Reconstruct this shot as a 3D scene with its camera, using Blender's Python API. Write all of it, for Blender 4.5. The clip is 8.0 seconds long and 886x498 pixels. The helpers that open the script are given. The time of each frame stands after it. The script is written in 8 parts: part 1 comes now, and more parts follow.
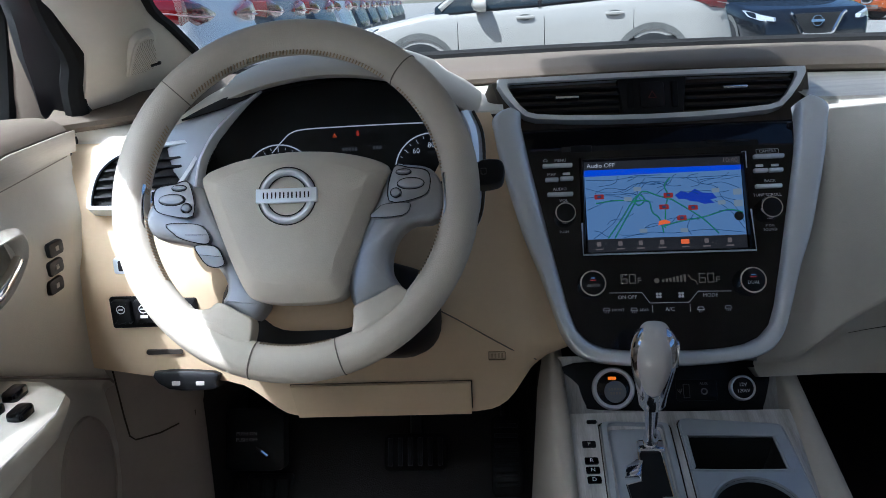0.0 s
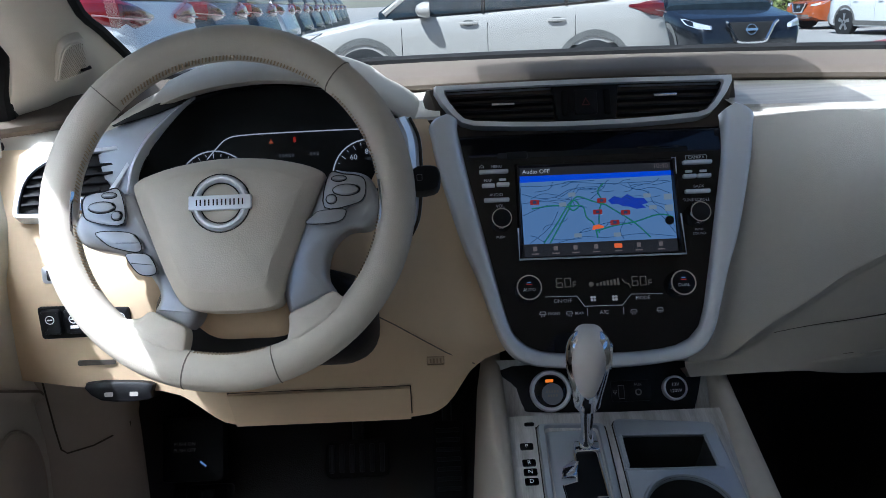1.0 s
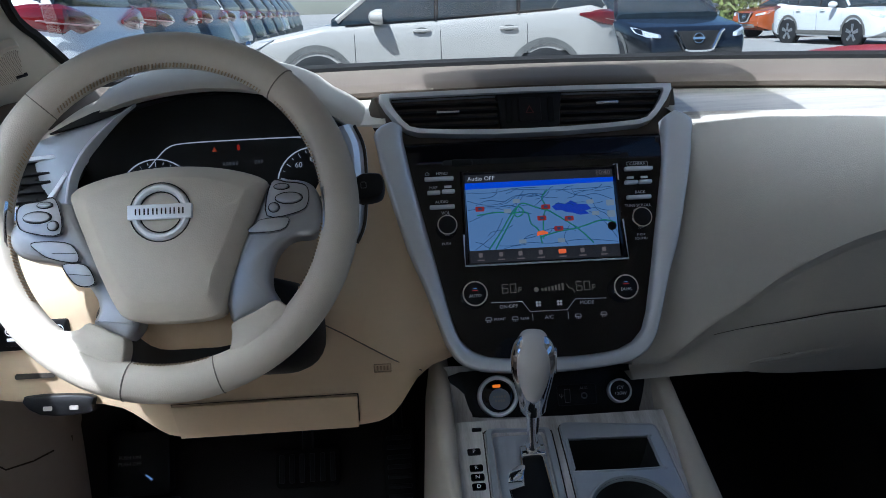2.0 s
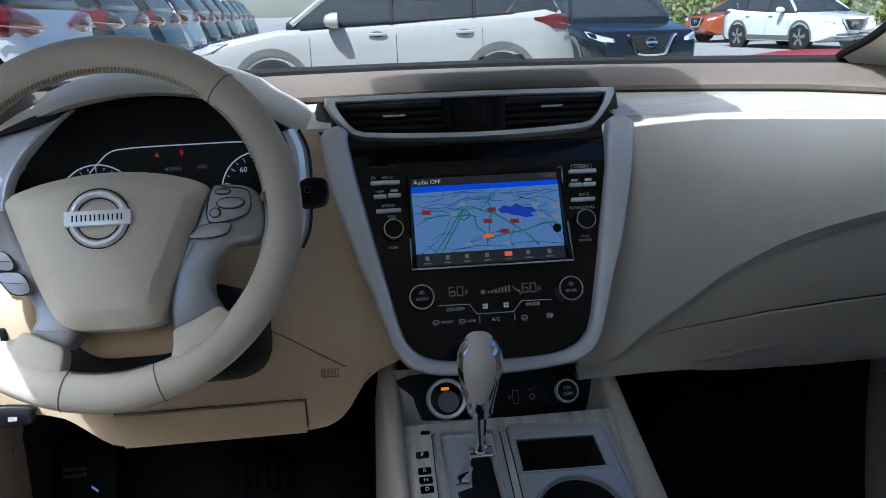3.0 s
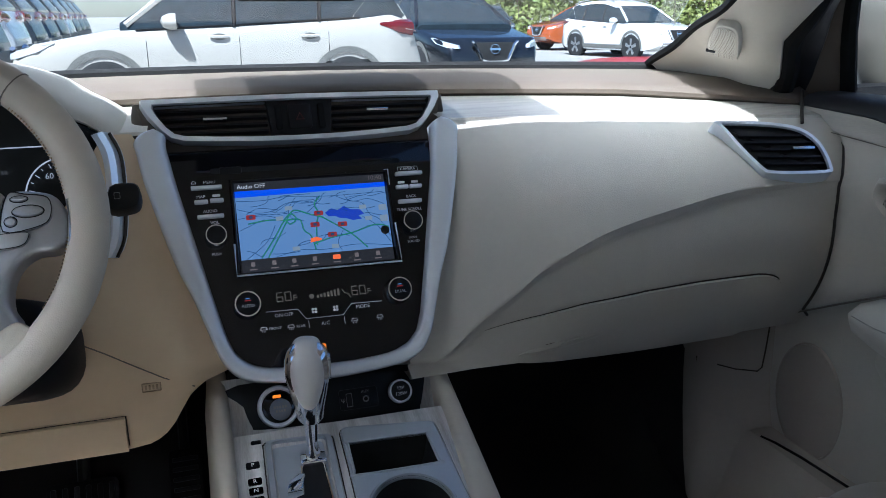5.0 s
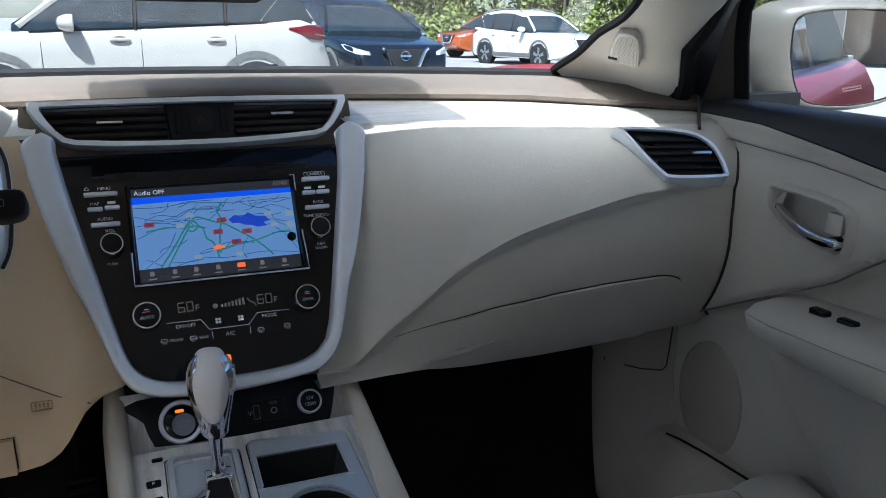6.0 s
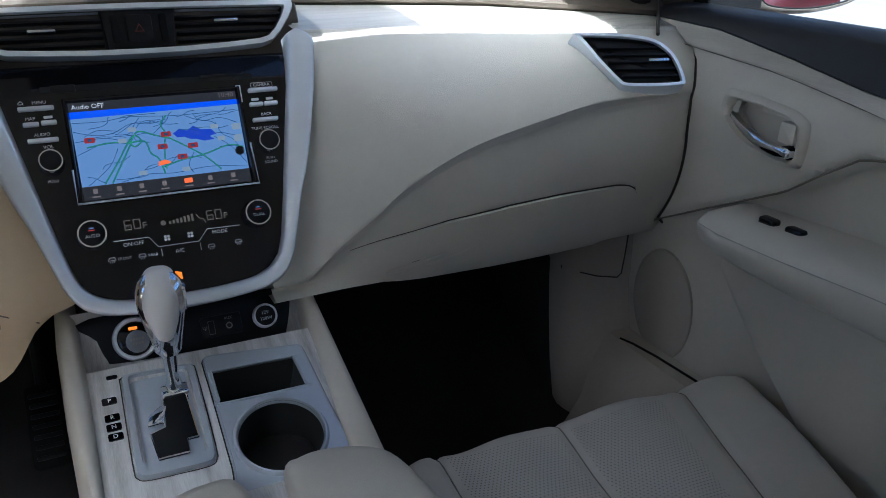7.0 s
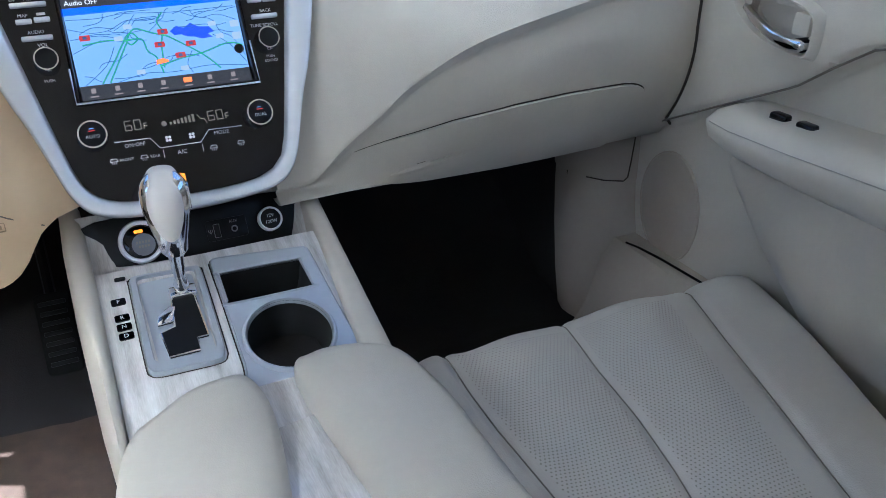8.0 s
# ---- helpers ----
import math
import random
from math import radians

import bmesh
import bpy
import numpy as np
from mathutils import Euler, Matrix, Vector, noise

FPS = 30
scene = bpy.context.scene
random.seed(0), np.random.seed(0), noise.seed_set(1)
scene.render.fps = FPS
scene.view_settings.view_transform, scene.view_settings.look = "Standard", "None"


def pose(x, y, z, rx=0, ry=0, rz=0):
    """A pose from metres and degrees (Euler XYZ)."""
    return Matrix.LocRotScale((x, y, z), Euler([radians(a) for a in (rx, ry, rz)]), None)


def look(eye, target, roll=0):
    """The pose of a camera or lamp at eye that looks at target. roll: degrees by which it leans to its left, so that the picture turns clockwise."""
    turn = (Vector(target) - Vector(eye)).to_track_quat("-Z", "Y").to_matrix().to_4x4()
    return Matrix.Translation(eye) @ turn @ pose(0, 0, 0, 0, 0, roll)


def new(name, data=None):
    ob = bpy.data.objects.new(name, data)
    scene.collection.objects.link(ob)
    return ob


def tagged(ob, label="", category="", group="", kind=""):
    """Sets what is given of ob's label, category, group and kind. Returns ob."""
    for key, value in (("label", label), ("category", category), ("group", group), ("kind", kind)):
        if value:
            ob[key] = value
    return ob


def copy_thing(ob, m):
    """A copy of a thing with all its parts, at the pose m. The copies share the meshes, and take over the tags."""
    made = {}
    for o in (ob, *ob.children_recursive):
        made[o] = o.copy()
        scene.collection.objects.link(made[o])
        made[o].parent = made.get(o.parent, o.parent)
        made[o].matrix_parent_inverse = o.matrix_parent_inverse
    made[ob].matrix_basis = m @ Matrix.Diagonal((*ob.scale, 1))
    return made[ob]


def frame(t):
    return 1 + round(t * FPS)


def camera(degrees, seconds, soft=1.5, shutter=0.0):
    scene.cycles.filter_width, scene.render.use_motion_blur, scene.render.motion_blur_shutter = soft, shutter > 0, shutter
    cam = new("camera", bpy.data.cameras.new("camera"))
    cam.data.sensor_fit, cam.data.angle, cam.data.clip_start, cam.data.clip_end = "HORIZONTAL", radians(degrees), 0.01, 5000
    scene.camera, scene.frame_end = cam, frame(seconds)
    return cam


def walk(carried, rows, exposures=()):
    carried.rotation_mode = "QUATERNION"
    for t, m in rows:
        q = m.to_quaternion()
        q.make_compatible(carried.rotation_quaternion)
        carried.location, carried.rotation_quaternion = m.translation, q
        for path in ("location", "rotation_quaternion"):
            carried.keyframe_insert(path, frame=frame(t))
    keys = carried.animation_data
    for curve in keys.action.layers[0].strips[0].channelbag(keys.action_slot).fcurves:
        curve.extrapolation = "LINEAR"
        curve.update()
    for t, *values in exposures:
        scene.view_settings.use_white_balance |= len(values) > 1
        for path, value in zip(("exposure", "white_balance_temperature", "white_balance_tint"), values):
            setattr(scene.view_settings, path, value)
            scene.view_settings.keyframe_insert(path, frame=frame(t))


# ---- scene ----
cam = camera(57.9, 8.0, soft=0.75)
PATH = [
    (0, (-0.213, 0.056, 1.228), (-0.322, 1.964, 0.637), -2.9),
    (0.5, (-0.207, 0.053, 1.232), (-0.246, 1.964, 0.645), -2.5),
    (1, (-0.202, 0.052, 1.23), (-0.178, 1.964, 0.645), -2.2),
    (2.5, (-0.182, 0.046, 1.231), (0.005, 1.955, 0.663), -1.7),
    (3, (-0.174, 0.044, 1.231), (0.06, 1.948, 0.664), -1.6),
    (3.5, (-0.166, 0.042, 1.232), (0.093, 1.943, 0.666), -1.5),
    (4, (-0.159, 0.039, 1.23), (0.179, 1.928, 0.667), -1.2),
    (4.5, (-0.15, 0.037, 1.229), (0.296, 1.903, 0.666), -0.7),
    (5, (-0.141, 0.035, 1.228), (0.443, 1.863, 0.667), -0.3),
    (5.2, (-0.137, 0.037, 1.226), (0.493, 1.852, 0.669), -0.1),
    (6.5, (-0.128, 0.042, 1.224), (0.712, 1.767, 0.661), 0.6),
    (7, (-0.112, 0.044, 1.234), (0.716, 1.692, 0.462), 0.9),
    (7.5, (-0.116, 0.042, 1.215), (0.696, 1.642, 0.33), 0.5),
    (8, (-0.116, 0.041, 1.208), (0.668, 1.617, 0.258), 0.2),
]
walk(cam, [(t, look(e, a, r)) for t, e, a, r in PATH], exposures=[(0, 0.95, 5100, 10), (2.5, 0.85, 5050, 10), (3.5, 1.05, 5050, 10), (4.5, 1.4, 5100, 10), (5.0, 1.5, 5100, 10), (6.5, 1.5, 5200, 10), (7.0, 1.65, 5120, 10), (7.5, 2.35, 5120, 10), (8, 2.8, 5120, 10)])

# ---- world, sun, large lights ----
SUN_DIR = Vector((0.43, 0.50, -1.0)).normalized()
world = bpy.data.worlds.new("sky")
scene.world = world
world.use_nodes = True
wn = world.node_tree.nodes
sky = wn.new("ShaderNodeTexSky")
sky.sky_type = "NISHITA"
sky.sun_disc = False
sky.sun_elevation = math.asin(-SUN_DIR.z)
sky.sun_rotation = math.atan2(-SUN_DIR.x, -SUN_DIR.y)
sky.air_density, sky.dust_density, sky.ozone_density = 1.0, 0.6, 1.5
wn["Background"].inputs["Strength"].default_value = 0.05
world.node_tree.links.new(sky.outputs[0], wn["Background"].inputs["Color"])

sun_data = bpy.data.lights.new("sun", "SUN")
sun_data.energy, sun_data.angle, sun_data.color = 5.0, radians(0.5), (1.0, 0.94, 0.85)
sun = new("sun", sun_data)
sun.matrix_world = look((0, 0, 30), Vector((0, 0, 30)) + SUN_DIR)


# ---- materials ----
def material(name, base, rough=0.5, metal=0.0, spread=0.10, scale=9.0, grain=0.0, grain_scale=900.0, coat=0.0,
             spec=0.5, kind="noise", second=None, stretch=(1, 1, 1), vary=0.15):
    """A Principled material with mottling at two scales and a fine bump."""
    m = bpy.data.materials.new(name)
    m.use_nodes = True
    n, l = m.node_tree.nodes, m.node_tree.links
    b = n["Principled BSDF"]
    b.inputs["Roughness"].default_value, b.inputs["Metallic"].default_value = rough, metal
    b.inputs["Coat Weight"].default_value, b.inputs["Coat Roughness"].default_value = coat, 0.04
    b.inputs["Specular IOR Level"].default_value = spec
    tc = n.new("ShaderNodeTexCoord")
    mp = n.new("ShaderNodeMapping")
    mp.inputs["Scale"].default_value = stretch
    l.new(tc.outputs["Object"], mp.inputs[0])
    big = n.new("ShaderNodeTexNoise")
    big.inputs["Scale"].default_value, big.inputs["Detail"].default_value = scale, 6.0
    l.new(mp.outputs[0], big.inputs["Vector"])
    small = n.new("ShaderNodeTexNoise")
    small.inputs["Scale"].default_value, small.inputs["Detail"].default_value = scale * 14, 3.0
    l.new(mp.outputs[0], small.inputs["Vector"])
    mix = n.new("ShaderNodeMath")
    mix.operation = "MULTIPLY_ADD"
    mix.inputs[1].default_value = 0.35
    l.new(small.outputs["Fac"], mix.inputs[0])
    l.new(big.outputs["Fac"], mix.inputs[2])
    ramp = n.new("ShaderNodeValToRGB")
    c = Vector(base)
    other = Vector(second) if second else c * (1 + spread)
    low = c if second else c * (1 - spread)
    ramp.color_ramp.elements[0].position, ramp.color_ramp.elements[1].position = 0.42, 0.92
    ramp.color_ramp.elements[0].color, ramp.color_ramp.elements[1].color = (*low, 1), (*other, 1)
    l.new(mix.outputs[0], ramp.inputs[0])
    l.new(ramp.outputs[0], b.inputs["Base Color"])
    rr = n.new("ShaderNodeMapRange")
    rr.inputs["To Min"].default_value, rr.inputs["To Max"].default_value = rough * (1 - vary), min(1.0, rough * (1 + vary))
    l.new(big.outputs["Fac"], rr.inputs["Value"])
    l.new(rr.outputs[0], b.inputs["Roughness"])
    if grain:
        bump = n.new("ShaderNodeBump")
        bump.inputs["Strength"].default_value, bump.inputs["Distance"].default_value = grain, 0.0006
        if kind == "leather":
            t = n.new("ShaderNodeTexVoronoi")
            t.inputs["Scale"].default_value = grain_scale
            l.new(tc.outputs["Object"], t.inputs["Vector"])
            l.new(t.outputs["Distance"], bump.inputs["Height"])
        else:
            t = n.new("ShaderNodeTexNoise")
            t.inputs["Scale"].default_value = grain_scale
            l.new(tc.outputs["Object"], t.inputs["Vector"])
            l.new(t.outputs["Fac"], bump.inputs["Height"])
        l.new(bump.outputs[0], b.inputs["Normal"])
    return m


def glowing(name, colour, strength):
    m = bpy.data.materials.new(name)
    m.use_nodes = True
    b = m.node_tree.nodes["Principled BSDF"]
    b.inputs["Base Color"].default_value = (*[c * 0.05 for c in colour], 1)
    b.inputs["Roughness"].default_value = 0.25
    b.inputs["Emission Color"].default_value, b.inputs["Emission Strength"].default_value = (*colour, 1), strength
    return m


def glass(name, tint, rough=0.0):
    m = bpy.data.materials.new(name)
    m.use_nodes = True
    b = m.node_tree.nodes["Principled BSDF"]
    b.inputs["Base Color"].default_value = (*tint, 1)
    b.inputs["Roughness"].default_value = rough
    b.inputs["Transmission Weight"].default_value, b.inputs["IOR"].default_value = 1.0, 1.45
    return m


CREAM = (0.49, 0.455, 0.385)
M_LEATHER = material("cream_leather", CREAM, 0.5, spread=0.05, grain=0.22, grain_scale=700, kind="leather")
# driver-side creams: warm sun bounce is put into the colour, unlike cooler CREAM
M_SOFT = material("warm_lit_soft_plastic", (0.62, 0.475, 0.305), 0.6, spread=0.04, grain=0.25, grain_scale=1100)
M_HARD = material("warm_lit_hard_plastic", (0.58, 0.44, 0.28), 0.55, spread=0.05, grain=0.2, grain_scale=1300)
M_SEAT = material("cream_seat_leather", (0.47, 0.44, 0.385), 0.5, spread=0.05, grain=0.3, grain_scale=600, kind="leather")
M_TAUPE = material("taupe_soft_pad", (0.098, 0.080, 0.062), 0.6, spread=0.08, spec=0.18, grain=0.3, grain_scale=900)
M_DARKPAD = material("darker_soft_pad", (0.020, 0.020, 0.022), 0.5, spread=0.1, grain=0.3, grain_scale=900)
M_STITCH = material("tan_thread", (0.36, 0.27, 0.17), 0.8, spread=0.15, scale=60)
M_SEAM = material("dark_seam", (0.04, 0.032, 0.025), 0.9, spread=0.2)
M_SILVER = material("satin_silver_paint", (0.74, 0.775, 0.83), 0.30, 0.40, spread=0.01, scale=20, coat=0.8, vary=0.0)
M_VENT = material("pale_satin_silver_trim", (0.80, 0.84, 0.90), 0.28, 0.40, spread=0.01, scale=20, coat=0.8, vary=0.0)
M_BRIGHT = material("bright_satin_silver", (0.90, 0.91, 0.94), 0.28, 0.25, spread=0.02, scale=20, vary=0.0)
M_CHROME = material("chrome", (0.90, 0.90, 0.91), 0.07, 1.0, spread=0.02, scale=20, vary=0.0)
M_GLOSS = material("gloss_black", (0.004, 0.004, 0.006), 0.07, spread=0.2, spec=0.5)
M_SPOKE = material("satin_metal_spoke", (0.42, 0.43, 0.45), 0.34, 0.70, spread=0.03, scale=20, vary=0.0)
M_BLACK = material("black_plastic", (0.006, 0.006, 0.007), 0.42, spread=0.15, spec=0.25, grain=0.15, grain_scale=1500)
M_RUBBER = material("black_rubber", (0.010, 0.010, 0.010), 0.9, spread=0.15, spec=0.12)
M_VOID = material("dark_cavity", (0.006, 0.006, 0.006), 0.8, spread=0.2)
M_WHEEL = material("tan_cream_wheel_leather", (0.52, 0.465, 0.38), 0.5, spread=0.06, grain=0.18, grain_scale=700, kind="leather")
M_KICK = material("taupe_cream_kick_plastic", (0.38, 0.33, 0.275), 0.6, spread=0.06, grain=0.2, grain_scale=1300)
M_MAT = material("brown_floor_mat", (0.062, 0.040, 0.029), 0.95, spread=0.3, scale=40, grain=1.0, grain_scale=500)
M_CARPET = material("black_carpet", (0.011, 0.009, 0.009), 0.95, spread=0.35, scale=40, grain=1.0, grain_scale=500)
M_MARBLE = material("pale_grained_trim", (0.38, 0.36, 0.33), 0.20, spread=0.1, scale=9, second=(0.76, 0.75, 0.73),
                    stretch=(7, 0.7, 1), coat=1.0)
M_LEDGE = material("pale_wood_grain_trim", (0.25, 0.225, 0.185), 0.36, spread=0.1, scale=9, second=(0.50, 0.47, 0.40), stretch=(0.8, 9, 9), coat=0.3)
M_STRIP = material("pale_wood_grain_door_trim", (0.36, 0.33, 0.28), 0.36, spread=0.1, scale=7, second=(0.50, 0.47, 0.41), stretch=(9, 0.8, 9), coat=0.3)
M_GATE = material("grey_silver_paint", (0.40, 0.43, 0.475), 0.30, 0.25, spread=0.01, scale=20, coat=0.5, vary=0.0)
M_CREASE = material("soft_leather_crease", (0.17, 0.145, 0.12), 0.8, spread=0.15)
M_PUNCH = material("punched_hole", (0.24, 0.22, 0.185), 0.8, spread=0.1)
M_WHITEPRINT = material("white_print", (0.75, 0.75, 0.75), 0.5, spread=0.03)
M_GREYPRINT = material("grey_print", (0.30, 0.28, 0.25), 0.6, spread=0.05)
M_RED = material("red_car_paint", (0.40, 0.012, 0.018), 0.35, 0.1, spread=0.05, coat=0.3)
M_MIRROR = material("mirror_glass", (0.88, 0.90, 0.92), 0.005, 1.0, spread=0.0)
M_GLASS = glass("clear_glass", (0.95, 0.98, 0.97))
M_SCREENGLASS = glass("tinted_windscreen_glass", (0.87, 0.915, 0.905))
M_TINT = bpy.data.materials.new("dark_tinted_glass")
M_TINT.use_nodes = True
tn = M_TINT.node_tree.nodes
tt, tm = tn.new("ShaderNodeBsdfTransparent"), tn.new("ShaderNodeMixShader")
tt.inputs["Color"].default_value = (0.50, 0.53, 0.55, 1)
tn["Principled BSDF"].inputs["Base Color"].default_value, tn["Principled BSDF"].inputs["Roughness"].default_value = (0.01, 0.012, 0.014, 1), 0.03
tm.inputs[0].default_value = 0.12
M_TINT.node_tree.links.new(tt.outputs[0], tm.inputs[1])
M_TINT.node_tree.links.new(tn["Principled BSDF"].outputs[0], tm.inputs[2])
M_TINT.node_tree.links.new(tm.outputs[0], tn["Material Output"].inputs["Surface"])
M_BLIND = material("pale_roof_blind", (0.64, 0.60, 0.52), 0.9, spread=0.05, grain=0.4, grain_scale=500)
M_WALL = material("grey_roof_lining", (0.64, 0.60, 0.52), 0.9, spread=0.05, grain=0.3, grain_scale=800)


# ---- shape helpers ----
class Plate:
    """A local frame: o is its origin, u and v lie in the plane, n stands on it."""

    def __init__(self, o, u, v):
        self.o, self.u = Vector(o), Vector(u).normalized()
        v = Vector(v)
        self.v = (v - self.u * v.dot(self.u)).normalized()
        self.n = self.u.cross(self.v)

    def p(self, a, b, c=0.0):
        return self.o + self.u * a + self.v * b + self.n * c

    def moved(self, a, b, c=0.0):
        return Plate(self.p(a, b, c), self.u, self.v)


def loft(rings, closed=True, cap=True, bm=None):
    """Skins equal rings of points; closed: each ring is a loop."""
    bm = bm or bmesh.new()
    rows = [[bm.verts.new(p) for p in r] for r in rings]
    k = len(rows[0])
    for a, b in zip(rows, rows[1:]):
        for i in range(k if closed else k - 1):
            j = (i + 1) % k
            bm.faces.new((a[i], a[j], b[j], b[i]))
    if cap and closed:
        bm.faces.new(rows[0][::-1])
        bm.faces.new(rows[-1])
    return bm


def tube(path, r, n=8, closed=False, bm=None, flat=1.0, up=None):
    """A round rod along a path; r: one radius or one for each point."""
    pts = [Vector(p) for p in path]
    k = len(pts)
    rings = []
    side = None
    for i, p in enumerate(pts):
        a = pts[(i - 1) % k] if closed or i else p
        b = pts[(i + 1) % k] if closed or i < k - 1 else p
        t = (b - a).normalized()
        ref = Vector(up) if up else (side if side else (Vector((0, 0, 1)) if abs(t.z) < 0.9 else Vector((1, 0, 0))))
        s = (ref - t * ref.dot(t)).normalized()
        side = s
        w = t.cross(s)
        rr = r[i] if isinstance(r, (list, tuple)) else r
        rings.append([p + s * (math.cos(q) * rr * flat) + w * (math.sin(q) * rr) for q in [2 * math.pi * j / n for j in range(n)]])
    if closed:
        rings.append(rings[0])
    bm = loft(rings, True, not closed, bm)
    if closed:
        bmesh.ops.remove_doubles(bm, verts=bm.verts, dist=1e-6)
    return bm


def rrect(cx, cy, w, h, r, n=4):
    out = []
    for sx, sy, a0 in ((1, 1, 0), (-1, 1, 90), (-1, -1, 180), (1, -1, 270)):
        for i in range(n + 1):
            a = radians(a0 + 90 * i / n)
            out.append((cx + sx * (w / 2 - r) + r * math.cos(a), cy + sy * (h / 2 - r) + r * math.sin(a)))
    return out


def circle(cx, cy, r, n=24, ry=None):
    return [(cx + r * math.cos(2 * math.pi * i / n), cy + (ry or r) * math.sin(2 * math.pi * i / n)) for i in range(n)]


def curved(pts, k=5, closed=True):
    """Catmull-Rom through the points."""
    pts = [Vector(p) for p in pts]
    n, out = len(pts), []
    for i in range(n if closed else n - 1):
        g = lambda j: pts[j % n] if closed else pts[max(0, min(n - 1, j))]
        a, b, c, d = g(i - 1), g(i), g(i + 1), g(i + 2)
        for s in range(k):
            t = s / k
            out.append(0.5 * ((2 * b) + (c - a) * t + (2 * a - 5 * b + 4 * c - d) * t * t + (3 * b - a - 3 * c + d) * t ** 3))
    if not closed:
        out.append(pts[-1])
    return out


def inset(poly, d):
    """Moves each corner of a counter-clockwise polygon inwards by d."""
    n, out = len(poly), []
    for i in range(n):
        a, b, c = Vector(poly[i - 1][:2]), Vector(poly[i][:2]), Vector(poly[(i + 1) % n][:2])
        e1, e2 = (b - a), (c - b)
        e1 = e1.normalized() if e1.length > 1e-9 else e2.normalized()
        e2 = e2.normalized() if e2.length > 1e-9 else e1
        m = Vector((-e1.y - e2.y, e1.x + e2.x))
        m = m.normalized() if m.length > 1e-6 else Vector((-e1.y, e1.x))
        k = max(0.5, m.dot(Vector((-e1.y, e1.x))))
        out.append(b + m * (d / k))
    return out


def ccw(poly):
    area = sum(a[0] * b[1] - b[0] * a[1] for a, b in zip(poly, list(poly[1:]) + [poly[0]]))
    return list(poly) if area > 0 else list(poly)[::-1]


def slab(f, poly, low, high, bevel=0.0, bm=None, dome=0.0):
    """A plate with that outline on frame f, from low to high along its normal, with a rounded upper edge."""
    poly = ccw(poly)
    rings = [[f.p(a[0], a[1], low) for a in poly]]
    if bevel:
        rings.append([f.p(a[0], a[1], high - bevel) for a in poly])
        rings.append([f.p(a[0], a[1], high - bevel * 0.3) for a in inset(poly, bevel * 0.3)])
        rings.append([f.p(a[0], a[1], high) for a in inset(poly, bevel)])
    else:
        rings.append([f.p(a[0], a[1], high) for a in poly])
    if dome:
        c = sum((Vector(a[:2]) for a in poly), Vector((0, 0))) / len(poly)
        for s, h in ((0.75, 0.5), (0.5, 0.8), (0.25, 0.95)):
            rings.append([f.p(*(c + (Vector(a[:2]) - c) * s), high + dome * h) for a in inset(poly, bevel)])
    return loft(rings, True, True, bm)


def rim_plate(f, outer, inner, low, high, bevel, bm=None):
    """A frame between two outlines with the same number of points."""
    o, i = outer, inner
    mo = [Vector(a[:2]).lerp(Vector(b[:2]), bevel) for a, b in zip(o, i)]
    mi = [Vector(b[:2]).lerp(Vector(a[:2]), bevel) for a, b in zip(o, i)]
    rings = [[f.p(a[0], a[1], low) for a in o], [f.p(a[0], a[1], (low + high) / 2) for a in o], [f.p(a[0], a[1], high) for a in mo],
             [f.p(a[0], a[1], high) for a in mi], [f.p(a[0], a[1], (low + high) / 2) for a in i], [f.p(a[0], a[1], low) for a in i]]
    bm = loft(rings, True, False, bm)
    return bm


def holed(f, outer, holes, low, high):
    """A flat plate with holes cut through."""
    bm = bmesh.new()
    loops = [outer] + list(holes)
    for h in (high, low):
        edges = []
        for lp in loops:
            vs = [bm.verts.new(f.p(a[0], a[1], h)) for a in lp]
            edges += [bm.edges.new((vs[i], vs[(i + 1) % len(vs)])) for i in range(len(vs))]
        bmesh.ops.triangle_fill(bm, use_beauty=True, edges=edges)
    for lp in loops:
        loft([[f.p(a[0], a[1], h) for a in lp] for h in (low, high)], True, False, bm)
    bmesh.ops.remove_doubles(bm, verts=bm.verts, dist=1e-6)
    return bm


def lathe(f, profile, n=28, bm=None, caps=True):
    """Turns (radius, height) pairs about the frame's normal."""
    return loft([[f.p(r * math.cos(2 * math.pi * i / n), r * math.sin(2 * math.pi * i / n), h) for i in range(n)] for r, h in profile], True, caps, bm)


def box(f, cx, cy, w, h, low, high, bevel=0.0, bm=None):
    return slab(f, rrect(cx, cy, w, h, max(bevel, 1e-4), 2), low, high, bevel * 0.7, bm)


def sheet(rows, thick=0.0, bm=None):
    """A surface through rows of points; thick: it gets a back that far behind."""
    bm = loft(rows, False, False, bm)
    if isinstance(thick, tuple):
        off = Vector(thick)
        back = [[Vector(p) + off for p in r] for r in rows]
        loft(back, False, False, bm)
        edge = [rows[0][j] for j in range(len(rows[0]))] + [r[-1] for r in rows[1:]] + list(rows[-1][-2::-1]) + [r[0] for r in rows[-2:0:-1]]
        loft([edge, [Vector(p) + off for p in edge]], True, False, bm)
        bmesh.ops.remove_doubles(bm, verts=bm.verts, dist=1e-6)
    elif thick:
        bmesh.ops.recalc_face_normals(bm, faces=bm.faces)
        bmesh.ops.solidify(bm, geom=bm.faces[:], thickness=thick)
    return bm


def mesh_of(name, bm, mat, angle=38):
    me = bpy.data.meshes.new(name)
    bmesh.ops.recalc_face_normals(bm, faces=bm.faces)
    bm.to_mesh(me)
    bm.free()
    me.materials.append(mat)
    me.shade_smooth()
    me.set_sharp_from_angle(angle=radians(angle))
    return me


